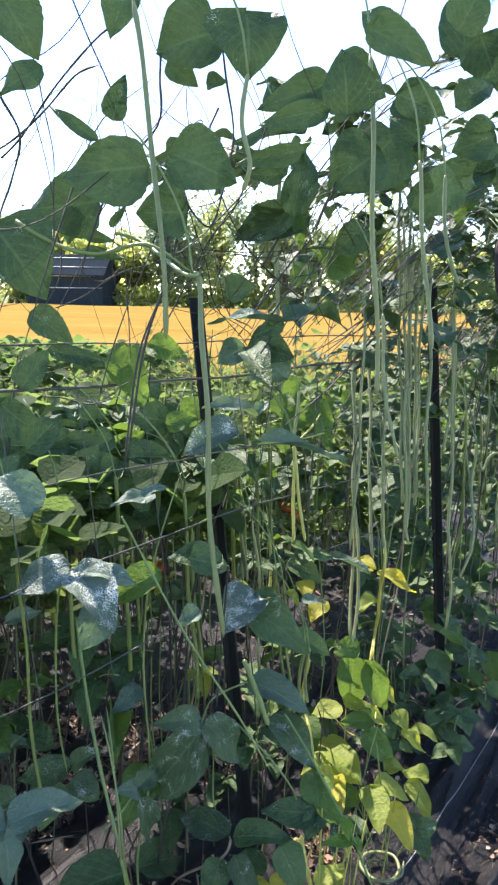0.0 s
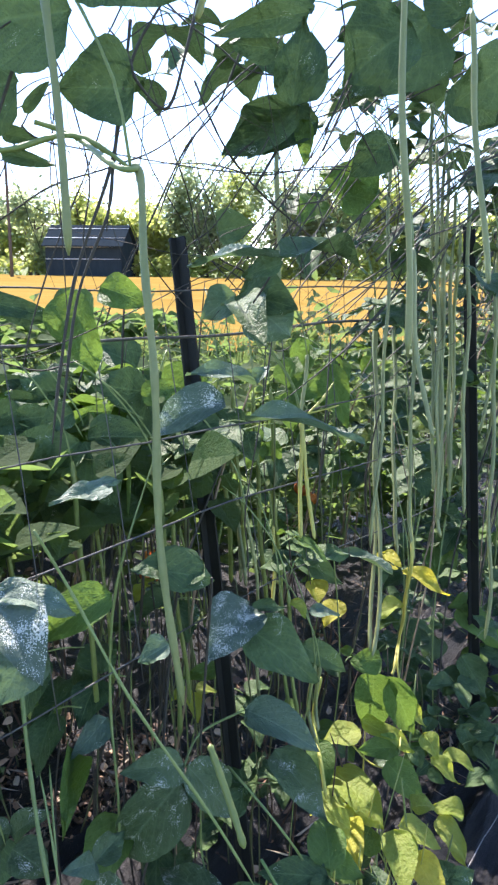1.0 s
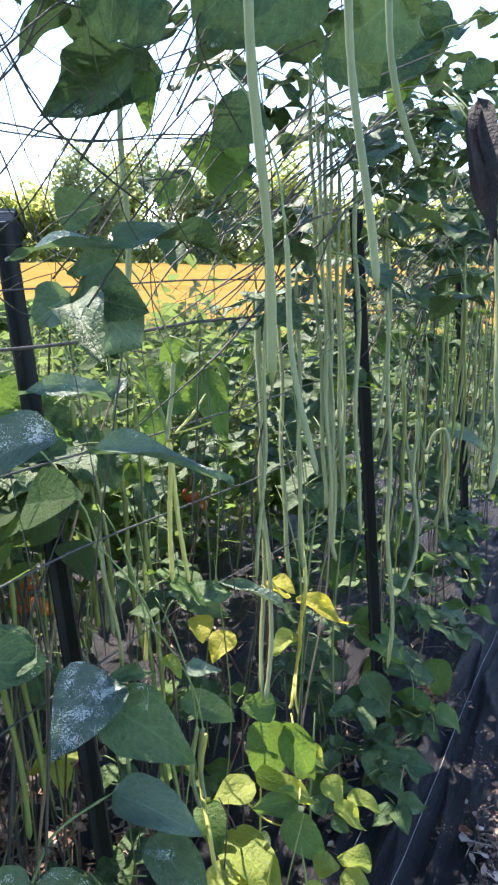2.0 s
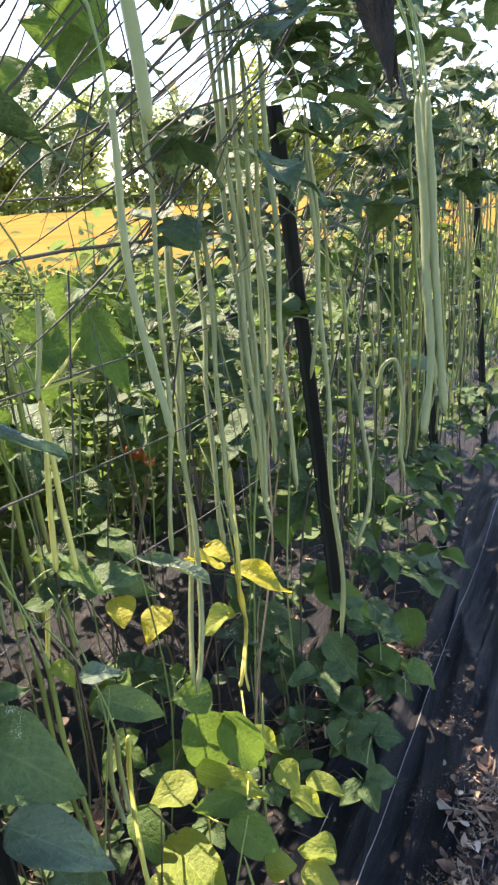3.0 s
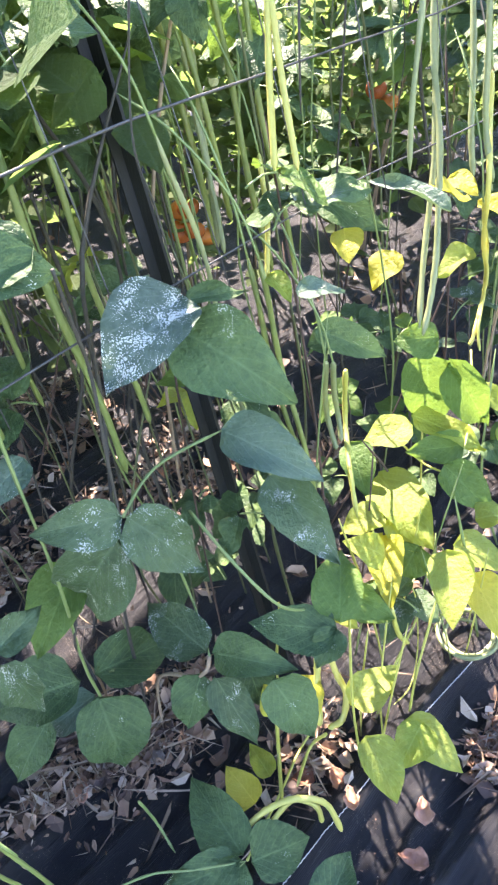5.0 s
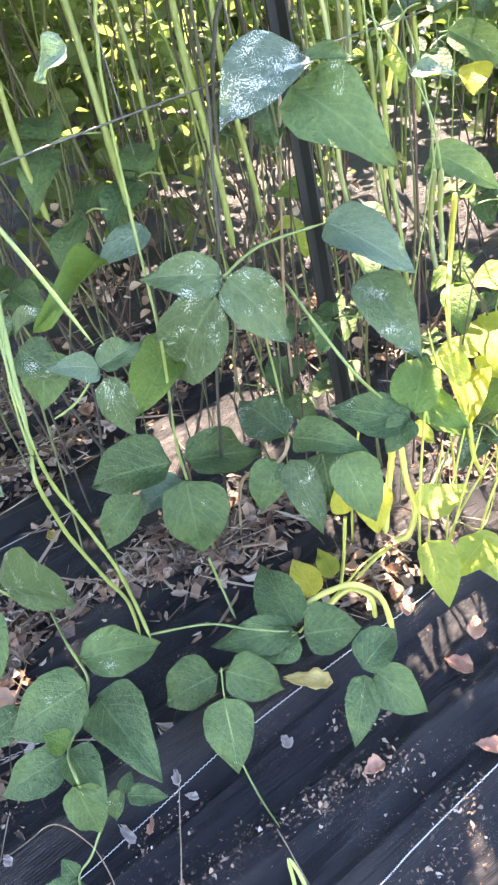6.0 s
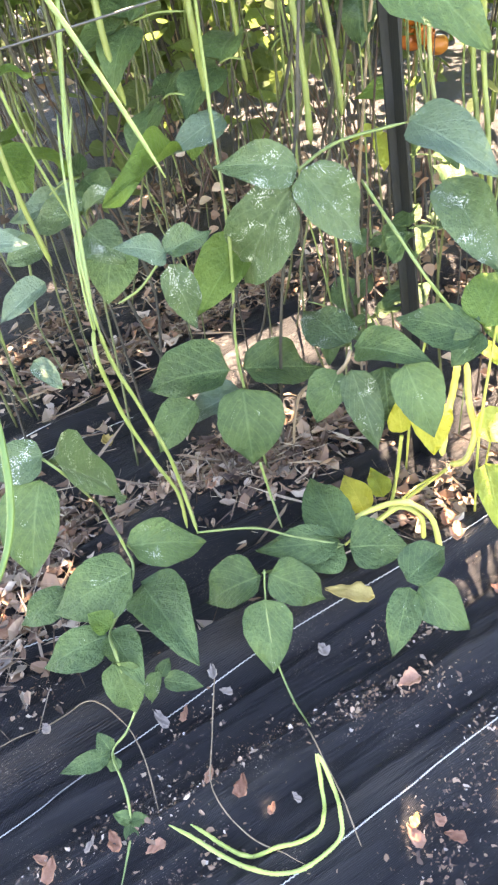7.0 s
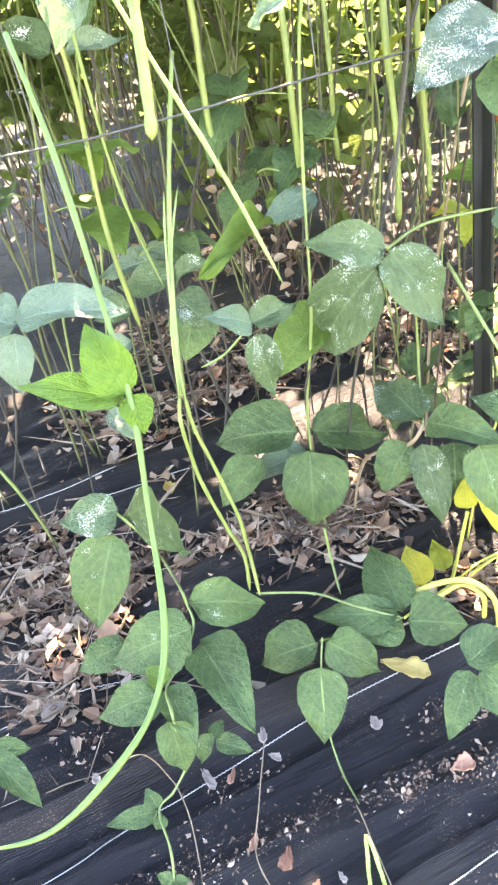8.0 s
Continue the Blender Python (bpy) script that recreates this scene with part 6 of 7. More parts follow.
def three_leaves(parent, rng, at, size, mats, hang=0.35, upright=False):
    """A bean leaf of three leaflets on its stalk."""
    yaw = rng.uniform(0, 2 * math.pi)
    out = Vector((math.cos(yaw), math.sin(yaw), -hang + rng.uniform(-0.45, 0.4))).normalized()
    up = Vector((rng.uniform(-0.35, 0.35), rng.uniform(-0.5, 0.2), 1)).normalized()
    if upright:
        up = Vector((0.25 + rng.uniform(-0.3, 0.3), -0.85 + rng.uniform(-0.25, 0.25), 0.32 + rng.uniform(-0.2, 0.2))).normalized()
        out = Vector((rng.uniform(-0.9, 0.9), 0, rng.uniform(-1.0, 0.1)))
        out = (out - up * out.dot(up)).normalized()
    side = out.cross(up).normalized()
    mat = rng.choice(mats)
    root = at - out * size * rng.uniform(0.5, 0.9) - Vector((0, 0, 0.02))
    stalk(parent, [root, (root + at) / 2 + up * 0.006, at], 0.0014, STEM_GREEN, "leaf_stalk", 3, 5)
    for k, (dv, sc) in enumerate(((out, 1.0), (out * 0.25 + side, 0.88), (out * 0.25 - side, 0.88))):
        d = (dv.normalized() + Vector((0, 0, rng.uniform(-0.35, 0.1)))).normalized()
        b = at + d * size * 0.06
        leaf(parent, b, b + d * size * sc * rng.uniform(0.85, 1.1), size * rng.uniform(0.56, 0.7), mat, up)


def tapered(r):
    """Radius of a tendril that thins out to both ends."""
    return lambda t: r * (0.12 + 0.88 * min(1.0, 4 * t, 3 * (1 - t)))


def filler_plant(s, seed):
    rng = random.Random(seed)
    far = s > 1.3
    lab = "climbing bean vine with dark twisted stems and hanging pods" if s > 0.1 else "bean vine with dark bare stems behind the post"
    ob = bean_plant(lab, row(s, -0.05, 0))
    # climbing stems
    for i in range(2 if s < 0.3 else 4):
        a = s + rng.uniform(-0.14, 0.14)
        top = rng.uniform(0.85, 1.15) if s < 0.15 else rng.uniform(1.15, 1.75)
        run = rng.uniform(0.05, 0.35) + (0.5 if top > 1.3 else 0)
        n0 = rng.uniform(-0.36, -0.10) if s < 0.3 else rng.uniform(-0.2, 0.03)
        pts = []
        for k in range(6):
            t = k / 5
            pts.append(row(a + run * t ** 2.2 + rng.uniform(-0.025, 0.025), n0 - 0.02 * t + rng.uniform(-0.025, 0.025), top * t ** 0.9))
        mat = rng.choice((STEM_DARK, STEM_DARK, STEM_GREEN, STEM_DRY))
        if any(in_gap(p, 0.10) for p in pts[1:]) or not all(clear_of_path(p, 0.9 if s < -0.4 else 0.55) for p in pts):
            continue
        stalk(ob, pts, rng.uniform(0.0013, 0.0028), mat, "stem", 4, 5)
    # slanting vines above
    if s > 0.0:
        for i in range(9):
            a, z0 = s + rng.uniform(-0.3, 0.3), rng.uniform(1.0, 1.35)
            n0 = rng.uniform(-0.28, -0.02)
            run, rise = rng.uniform(0.5, 1.1), rng.uniform(0.3, 0.6)
            pts = [row(a + run * t + rng.uniform(-0.03, 0.03), n0 + 0.10 * t + rng.uniform(-0.03, 0.03), z0 + rise * t + rng.uniform(-0.035, 0.035)) for t in (0, 0.25, 0.5, 0.75, 1)]
            if all(clear_of_path(p, 0.5) for p in pts):
                stalk(ob, pts, tapered(rng.uniform(0.0010, 0.0021)), STEM_DARK, "stem", 4, 5)
    # leaves
    zones = []
    # the layers from 0.90 to 1.10 are added to shade the plants below
    if s < 0.1:
        zones = [(2, 0.45, 0.8, -0.55, -0.2), (22, 0.90, 1.10, -0.68, -0.32)]
    elif s < 0.55:
        zones = [(3, 0.10, 0.4, -0.35, 0.02), (7, 0.55, 1.1, -0.45, -0.12), (16, 0.90, 1.10, -0.62, -0.26), (3, 1.40, 1.9, -0.45, 0.05)]
    else:
        zones = [(12, 0.10, 0.45, -0.35, 0.16), (40 if s < 1.5 else 24, 0.5, 1.2, -0.65, -0.06), (28, 1.2, 1.95, -0.45, 0.15)]
    for count, z0, z1, n0, n1 in zones:
        for i in range(count):
            p = row(s + rng.uniform(-0.2, 0.2), rng.uniform(n0, n1), rng.uniform(z0, z1))
            if not clear_of_path(p, 0.62) or in_gap(p) or in_window(p):
                continue
            mats = (LEAF, LEAF, LEAF, LEAF_LIME) if z0 < 1.2 else (LEAF,)
            three_leaves(ob, rng, p, rng.uniform(0.07, 0.115), mats, upright=s < 0.6 and 0.8 < z0 < 1.2)
    # pods
    count = 0 if s < 0.1 else (1 if s < 0.95 else 5)
    for i in range(count):
        a, n0 = s + rng.uniform(-0.2, 0.2), rng.uniform(-0.10, 0.14) if s > 0.3 else rng.uniform(-0.3, -0.05)
        top = rng.uniform(1.0, 1.5) if s > 0.3 else rng.uniform(0.7, 0.95)
        length = rng.uniform(0.36, 0.66)
        if s > 0.3 and rng.random() < 0.3:
            top, length = rng.uniform(0.8, 1.1), rng.uniform(0.25, 0.45)
        if s < 0.1:
            length = min(length, top - rng.uniform(0.3, 0.45))
        sway = rng.uniform(-0.02, 0.02)
        pts = [row(a, n0, top), row(a + sway, n0 + 0.01, top - length * 0.35), row(a + sway * 1.4, n0 + 0.012, top - length * 0.7), row(a + sway * 1.2 + rng.uniform(-0.03, 0.03), n0, top - length)]
        if clear_of_path(pts[0], 0.7) and clear_of_path(pts[2], 0.7) and not any(in_gap(p, 0.12) for p in pts):
            pod(ob, pts, rng.uniform(0.0034, 0.0046) if s > 0.1 else 0.003, (POD if rng.random() < 0.7 else POD_DULL) if s > 0.1 else POD_FRESH, 6)
    return ob


for _i in range(19):
    filler_plant(-1.0 + _i * 0.24, 100 + _i)


def leafy_top():
    """Large leaves added over the wire behind the leaning post, to shade the plants at its foot."""
    ob = bean_plant("bean vine with large leaves spread over the fence wire", row(0.1, -0.3, 0))
    rng = random.Random(58)
    for i in range(30):
        p = row(rng.uniform(-0.22, 0.40), rng.uniform(-0.60, -0.33), rng.uniform(0.94, 1.12))
        if not in_gap(p, 0.16) and clear_of_path(p, 0.75) and not in_window(p):
            three_leaves(ob, rng, p, rng.uniform(0.09, 0.125), (LEAF, LEAF, LEAF_LIME), upright=i % 3 > 0)
    # three more leaves added on the sun's line to the white and the big leaf
    for p, size in ((row(0.085, -0.27, 1.03), 0.10), (row(0.03, -0.25, 1.00), 0.09), (row(0.17, -0.262, 1.03), 0.10)):
        three_leaves(ob, rng, p, size, (LEAF,), 0.1)
    stalk(ob, [row(0.1, -0.3, 0), row(0.06, -0.32, 0.4), row(0.1, -0.3, 0.75), row(0.02, -0.28, 0.98)], 0.003, STEM_DARK)
    return ob


leafy_top()


def low_plant():
    """Dark leaves close to the ground between the posts."""
    ob = bean_plant("low bean plant with dark shaded leaves between the posts", row(0.35, -0.05, 0))
    rng = random.Random(52)
    for i in range(34):
        p = row(rng.uniform(0.02, 0.95), rng.uniform(-0.26, 0.10), rng.uniform(0.10, 0.52))
        if not in_gap(p, 0.10) and clear_of_path(p, 0.62) and not in_window(p):
            three_leaves(ob, rng, p, rng.uniform(0.055, 0.085), (LEAF, LEAF, LEAF_SPECK))
    for i in range(26):
        a, n0, h = rng.uniform(0.0, 0.95), rng.uniform(-0.28, 0.06), rng.uniform(0.35, 0.95)
        pts = [row(a, n0, 0), row(a + rng.uniform(-0.05, 0.05), n0 + rng.uniform(-0.04, 0.04), h * 0.5), row(a + rng.uniform(-0.12, 0.12), n0 + rng.uniform(-0.08, 0.04), h)]
        if not any(in_gap(p, 0.06) for p in pts[1:]):
            stalk(ob, pts, rng.uniform(0.0012, 0.0026), rng.choice((STEM_OLIVE, STEM_GREEN, STEM_DARK, STEM_BROWN)), "stem", 4, 5)
    return ob


low_plant()


def upright_stems():
    """Close-set climbing stems behind the posts, bare below the leaves."""
    rng = random.Random(77)
    for k in range(8):
        s0 = -0.62 + 0.2 * k
        ob = bean_plant("bean vine of upright olive stems with few leaves", row(s0, -0.35, 0))
        for i in range(17 if s0 > 0.3 else 10 if s0 > 0.1 else 5):
            a, n0 = s0 + rng.uniform(-0.12, 0.12), rng.uniform(-0.66, -0.10)
            top, lean = rng.uniform(0.95, 1.30), rng.uniform(-0.12, 0.16)
            pts = [row(a + lean * t * t + rng.uniform(-0.018, 0.018), n0 + rng.uniform(-0.018, 0.018), top * t) for t in (0, 0.2, 0.4, 0.6, 0.8, 1.0)]
            if any(in_gap(p, 0.06) for p in pts) or not all(clear_of_path(p, 0.8) for p in pts):
                continue
            stalk(ob, pts, rng.uniform(0.0011, 0.0028), rng.choice((STEM_OLIVE, STEM_DARK) if s0 < 0.3 else (STEM_OLIVE, STEM_GREEN, STEM_GREEN, STEM_DARK)), "stem", 4, 5)
            if rng.random() < 0.35:
                p = pts[rng.choice((2, 3, 4))]
                if not in_window(p):
                    three_leaves(ob, rng, p + Vector((0, -0.02, 0)), rng.uniform(0.05, 0.075), (LEAF, LEAF_LIME, LEAF_CHART), 0.6)


upright_stems()


def sky_vines():
    ob = bean_plant("tangle of thin dark bean tendrils above the fence", row(-0.3, -0.1, 0))
    rng = random.Random(61)
    made = 0
    while made < 85:
        a, n0, z0 = rng.uniform(-0.75, 0.5), rng.uniform(-0.45, 0.05), rng.uniform(1.15, 1.55)
        run, rise = rng.uniform(0.15, 0.7), rng.uniform(0.05, 0.55)
        if rng.random() < 0.3:
            run = -run * 0.6
        bend = rng.uniform(-0.12, 0.12)
        pts = [row(a + run * t + rng.uniform(-0.015, 0.015), n0 + rng.uniform(-0.02, 0.02), z0 + rise * t + bend * 4 * t * (1 - t) + rng.uniform(-0.012, 0.012)) for t in (0, 0.2, 0.4, 0.6, 0.8, 1)]
        if all(clear_of_path(p, 0.55) for p in pts):
            stalk(ob, pts, tapered(rng.uniform(0.0006, 0.0014)), STEM_DARK, "tendril", 4, 4)
            made += 1
    return ob


sky_vines()


# ---- small plants behind: joined leaves of one plant ----
def leaf_cloud(name, mat, parent, rng, centre, radius, count, size, flat=0.6, skip=None):
    """Many small leaflets in an uneven clump, as one mesh."""
    verts, faces, uvs = [], [], []
    half = [(0.05, 0), (0.27, 0.10), (0.40, 0.28), (0.36, 0.50), (0.22, 0.75)]
    fine = size < 0.2
    shape = [(0, 0)] + half + [(0, 1.0)] + [(-a, t) for a, t in half[::-1]] if fine else [(-0.06, 0), (-0.42, 0.35), (-0.30, 0.7), (0, 1.0), (0.30, 0.7), (0.42, 0.35), (0.06, 0)]
    lobes = [Vector((rng.gauss(0, 0.5), rng.gauss(0, 0.5), rng.gauss(0, 0.45))) for k in range(9)]
    for i in range(count):
        lb = rng.choice(lobes)
        c = Vector(((lb.x + rng.gauss(0, 0.28)) * radius[0], (lb.y + rng.gauss(0, 0.28)) * radius[1], (lb.z + rng.gauss(0, 0.28)) * radius[2])) + Vector(centre)
        if skip is not None and skip(c):
            continue
        if c.z < 0.015:
            c.z = rng.uniform(0.02, 0.12)
        yaw, pitch = rng.uniform(0, 6.283), rng.uniform(-0.8, 0.5)
        y = Vector((math.cos(yaw) * math.cos(pitch), math.sin(yaw) * math.cos(pitch), math.sin(pitch)))
        z = (Vector((rng.gauss(0, flat), rng.gauss(0, flat), 1))).normalized()
        x = y.cross(z).normalized()
        z = x.cross(y)
        sz = size * rng.uniform(0.6, 1.3)
        b = len(verts)
        for a, t in shape:
            verts.append(c + x * a * sz + y * t * sz - z * (0.18 * t * t - 0.2 * abs(a)) * sz)
            uvs.append((0.5 + a, t))
        if fine:
            faces += [tuple(range(b, b + 7)), (b, b + 6) + tuple(range(b + 7, b + 12))]
        else:
            faces.append(tuple(range(b, b + 7)))
    return from_arrays(name, verts, faces, mat, None, uvs=uvs)


def place_leaves(ob, parent):
    return set_under(ob, parent)


def back_plant(s, n, seed):
    """A bean plant of the second line: bare stems below, a roof of leaves added above to shade the ground."""
    rng = random.Random(seed)
    ob = bean_plant("bean plant with bare dark stems under a leafy top added for shade", row(s, n, 0))
    for i in range(3):
        a, w = s + rng.uniform(-0.14, 0.14), n + rng.uniform(-0.16, 0.16)
        slant, sway = rng.uniform(-0.22, 0.22), rng.uniform(-0.15, 0.15)
        pts = [row(a + rng.uniform(-0.03, 0.03) + slant * t, w + rng.uniform(-0.03, 0.03) + sway * t, t * rng.uniform(0.85, 1.0)) for t in (0, 0.2, 0.45, 0.7, 1.0)]
        if not any(in_gap(p, 0.12) for p in pts):
            stalk(ob, pts, rng.uniform(0.0014, 0.0034), rng.choice((STEM_DARK, STEM_OLIVE, STEM_OLIVE, STEM_GREEN)), "stem", 4, 5)
    place_leaves(leaf_cloud("foliage", LEAF_STUFF, None, rng, row(s, n, 0.95), (0.26, 0.26, 0.10), 95 if n < -1 else 110, 0.088, 0.6, lambda p: p.z < 0.84 or p.z > 1.07 or in_gap(p, 0.24) or in_window(p)), ob)["kind"] = "stuff"
    if n < -1.1 and s > 0.25:
        place_leaves(leaf_cloud("low_foliage", LEAF_WEED, None, rng, row(s, n, 0.38), (0.22, 0.22, 0.26), 46, 0.085, 0.7, in_window), ob)["kind"] = "stuff"
    return ob


_k = 0
for _n in (-0.50, -0.85, -1.2, -1.55, -1.9, -2.3):
    for _i in range(9):
        back_plant(-1.15 + 0.2 * _i + (0.1 if _n == -0.85 else 0.0), _n, 700 + _k)
        _k += 1
for _n in (-2.75, -3.2, -3.7):
    for _i in range(8):
        back_plant(0.1 + 0.34 * _i, _n, 700 + _k)
        _k += 1

TOMATO_MESH = None


def tomato(parent, at, size, seed):
    global TOMATO_MESH
    if TOMATO_MESH is None:
        bm = bmesh.new()
        bmesh.ops.create_uvsphere(bm, u_segments=16, v_segments=10, radius=1.0)
        for v in bm.verts:
            a = math.atan2(v.co.y, v.co.x)
            lobe = 1 + 0.035 * math.cos(a * 5)
            dip = 0.18 * math.exp(-(v.co.x ** 2 + v.co.y ** 2) * 9)
            v.co = Vector((v.co.x * lobe, v.co.y * lobe, v.co.z * 0.84 - dip * (1 if v.co.z > 0 else -0.4)))
        TOMATO_MESH = bpy.data.meshes.new("tomato")
        bm.to_mesh(TOMATO_MESH)
        bm.free()
        TOMATO_MESH.materials.append(TOMATO)
        TOMATO_MESH.polygons.foreach_set("use_smooth", [True] * len(TOMATO_MESH.polygons))
    rng = random.Random(seed)
    ob = new("tomato", TOMATO_MESH)
    ob.matrix_world = Matrix.Translation(at) @ Euler((rng.uniform(-0.5, 0.5), rng.uniform(-0.5, 0.5), rng.uniform(0, 6))).to_matrix().to_4x4() @ Matrix.Scale(size, 4)
    set_under(ob, parent)
    star = bmesh.new()
    mid = star.verts.new((0, 0, 0.74))
    ring = [star.verts.new(((0.62 if k % 2 else 0.12) * math.cos(k * math.pi / 5), (0.62 if k % 2 else 0.12) * math.sin(k * math.pi / 5), 0.80 if k % 2 else 0.76)) for k in range(10)]
    for k in range(10):
        star.faces.new((mid, ring[k], ring[(k + 1) % 10]))
    calyx = from_bm("calyx", star, STEM_GREEN)
    calyx.parent = ob
    return ob


def tomato_plant(at, height, seed, fruit=()):
    rng = random.Random(seed)
    ob = thing("tomato_plant", "bushy tomato plant with small green leaves and thin stems", "tomato plant", at, "tomato plants behind the beans")
    at = Vector(at)
    for i in range(6):
        a, l = rng.uniform(0, 6.28), rng.uniform(0.08, 0.26)
        stalk(ob, [at + Vector((rng.uniform(-0.04, 0.04), rng.uniform(-0.04, 0.04), 0)), at + Vector((math.cos(a) * l * 0.4, math.sin(a) * l * 0.4, height * 0.5)), at + Vector((math.cos(a) * l, math.sin(a) * l, height * rng.uniform(0.7, 1.0)))], rng.uniform(0.003, 0.005), rng.choice((STEM_GREEN, STEM_DARK, STEM_DRY)), "stem", 4, 5)
    place_leaves(leaf_cloud("foliage", LEAF_STUFF if seed % 4 == 0 else LEAF_WEED, None, rng, at + Vector((0, 0, height * 0.62)), (0.30, 0.28, height * 0.44), 560, 0.055, 0.6, lambda p: in_gap(p, 0.17) or (p.z < 0.42 and rng.random() < 0.75)), ob)["kind"] = "stuff"
    for k, p in enumerate(fruit):
        tomato(ob, Vector(p), rng.uniform(0.028, 0.035), seed * 7 + k)
    return ob


CLUSTER = [(-0.455, 2.555, 0.33), (-0.405, 2.53, 0.345), (-0.43, 2.58, 0.385), (-0.385, 2.56, 0.315), (-0.46, 2.60, 0.37)]
tomato_plant((-0.55, 2.72, 0), 0.95, 1, CLUSTER)
tomato_plant((-0.02, 3.05, 0), 0.95, 2, [(0.02, 2.98, 0.52), (0.05, 3.0, 0.47)])
for _i, (_s, _n) in enumerate(((-0.75, -1.75), (-0.25, -1.95), (-1.2, -1.5), (0.5, -2.0), (0.3, -1.45), (0.95, -1.6), (1.4, -1.9), (0.0, -2.6), (-0.9, -2.7), (-0.4, -2.3), (0.5, -2.7), (-1.3, -2.2), (-0.5, -3.1), (0.9, -2.4), (1.5, -2.6), (0.3, -3.3), (1.1, -3.2), (1.05, -1.05), (1.55, -1.10), (2.1, -1.0), (2.6, -1.1), (3.1, -1.0))):
    _p = row(_s, _n, 0)
    tomato_plant((_p.x, _p.y, 0), 0.80 + 0.06 * (_i % 4), 3 + _i)


def weed_clump(at, height, width, seed, mat):
    rng = random.Random(seed)
    ob = thing("weed_clump", "tall leafy weeds growing wild behind the beds", "weeds", at, "weeds behind the beds")
    at = Vector(at)
    for i in range(5):
        stalk(ob, [at + Vector((rng.uniform(-width, width), rng.uniform(-width, width), -0.05)), at + Vector((rng.uniform(-width, width), rng.uniform(-width, width), height))], 0.004, STEM_GREEN, "stem", 3, 4)
    place_leaves(leaf_cloud("foliage", mat, None, rng, at + Vector((0, 0, height * 0.55)), (width, width, height * 0.45), 420, 0.075), ob)["kind"] = "stuff"
    return ob


_r = random.Random(77)
for _i in range(46):
    _y = _r.uniform(3.6, 9.5)
    _x = _r.uniform(-0.62, 0.50) * _y
    if row(0, 0, 0).x + 0.58 * (_y - 1.41) - _x < 0.7:
        continue
    weed_clump((_x, _y, 0), _r.uniform(0.35, 0.75) if _y < 7 else _r.uniform(0.4, 0.8), _r.uniform(0.25, 0.5), 200 + _i, LEAF_WEED if _r.random() < 0.7 else LEAF_STUFF)


for _i, (_s, _n) in enumerate(((0.9, -3.5), (1.5, -3.3), (-1.2, -3.9), (-0.6, -3.8), (0.0, -3.9), (0.6, -3.9), (1.2, -3.9), (-0.9, -4.4), (-0.3, -4.4), (0.4, -4.4), (1.0, -4.4), (1.6, -4.2), (2.0, -3.6))):
    _p = row(_s + _r.uniform(-0.1, 0.1), _n, 0)
    weed_clump((_p.x, _p.y, 0), _r.uniform(0.3, 0.5), _r.uniform(0.26, 0.36), 260 + _i, LEAF_WEED)


def grass(name, count, area, length, seed, mat, label):
    rng = random.Random(seed)
    verts, faces, uvs = [], [], []
    for i in range(count):
        x, y = rng.uniform(*area[0]), rng.uniform(*area[1])
        h = length * rng.uniform(0.5, 1.3)
        yaw, bend = rng.uniform(0, 6.28), rng.uniform(0.1, 0.6) * h
        d = Vector((math.cos(yaw), math.sin(yaw), 0))
        w = Vector((-d.y, d.x, 0)) * 0.004 * (1 + y * 0.18)
        b = len(verts)
        for t, ww in ((0, 1), (0.5, 0.8), (1, 0.1)):
            c = Vector((x, y, -0.06 + h * t)) + d * bend * t * t
            verts += [c - w * ww, c + w * ww]
            uvs += [(0.3, t), (0.7, t)]
        faces += [(b, b + 1, b + 3, b + 2), (b + 2, b + 3, b + 5, b + 4)]
    return tagged(from_arrays(name, verts, faces, mat, None, uvs=uvs), label, "grass", kind="stuff")


grass("grass", 9000, ((-8, 7), (4.5, 13)), 0.38, 5, LEAF_WEED, "tall pale green grass between the beds and the field")


# ---- dry stalks behind the fence ----
def dry_stalks(centre, count, seed):
    rng = random.Random(seed)
    ob = thing("dry_plant", "clump of dead brown stalks standing on the fabric", "dead plant", centre, "dead plants behind the fence")
    c = Vector(centre)
    for i in range(count):
        b = c + Vector((rng.uniform(-0.16, 0.16), rng.uniform(-0.16, 0.16), 0))
        l = rng.uniform(0.2, 0.6)
        d = Vector((rng.uniform(-0.5, 0.5), rng.uniform(-0.5, 0.5), 1)).normalized()
        stalk(ob, [b, b + d * l * 0.5 + Vector((rng.uniform(-0.02, 0.02), rng.uniform(-0.02, 0.02), 0)), b + d * l], rng.uniform(0.0015, 0.0032), rng.choice((STEM_BROWN, STEM_BROWN, STEM_DARK)), "stalk", 3, 5)
    place_leaves(leaf_cloud("withered_leaves", LITTER, None, rng, c + Vector((0, 0, 0.2)), (0.13, 0.13, 0.10), 26, 0.026, 1.2), ob)["kind"] = "stuff"
    return ob


for _i, (_x, _y) in enumerate(((-0.75, 1.85), (-1.0, 2.15), (-0.62, 2.2), (-1.25, 1.75), (-0.35, 2.3), (0.1, 2.5), (-0.05, 1.95), (-1.5, 2.3), (-0.9, 2.6), (-1.3, 2.9), (-1.7, 1.9))):
    dry_stalks((_x, _y, 0), 10, 300 + _i)


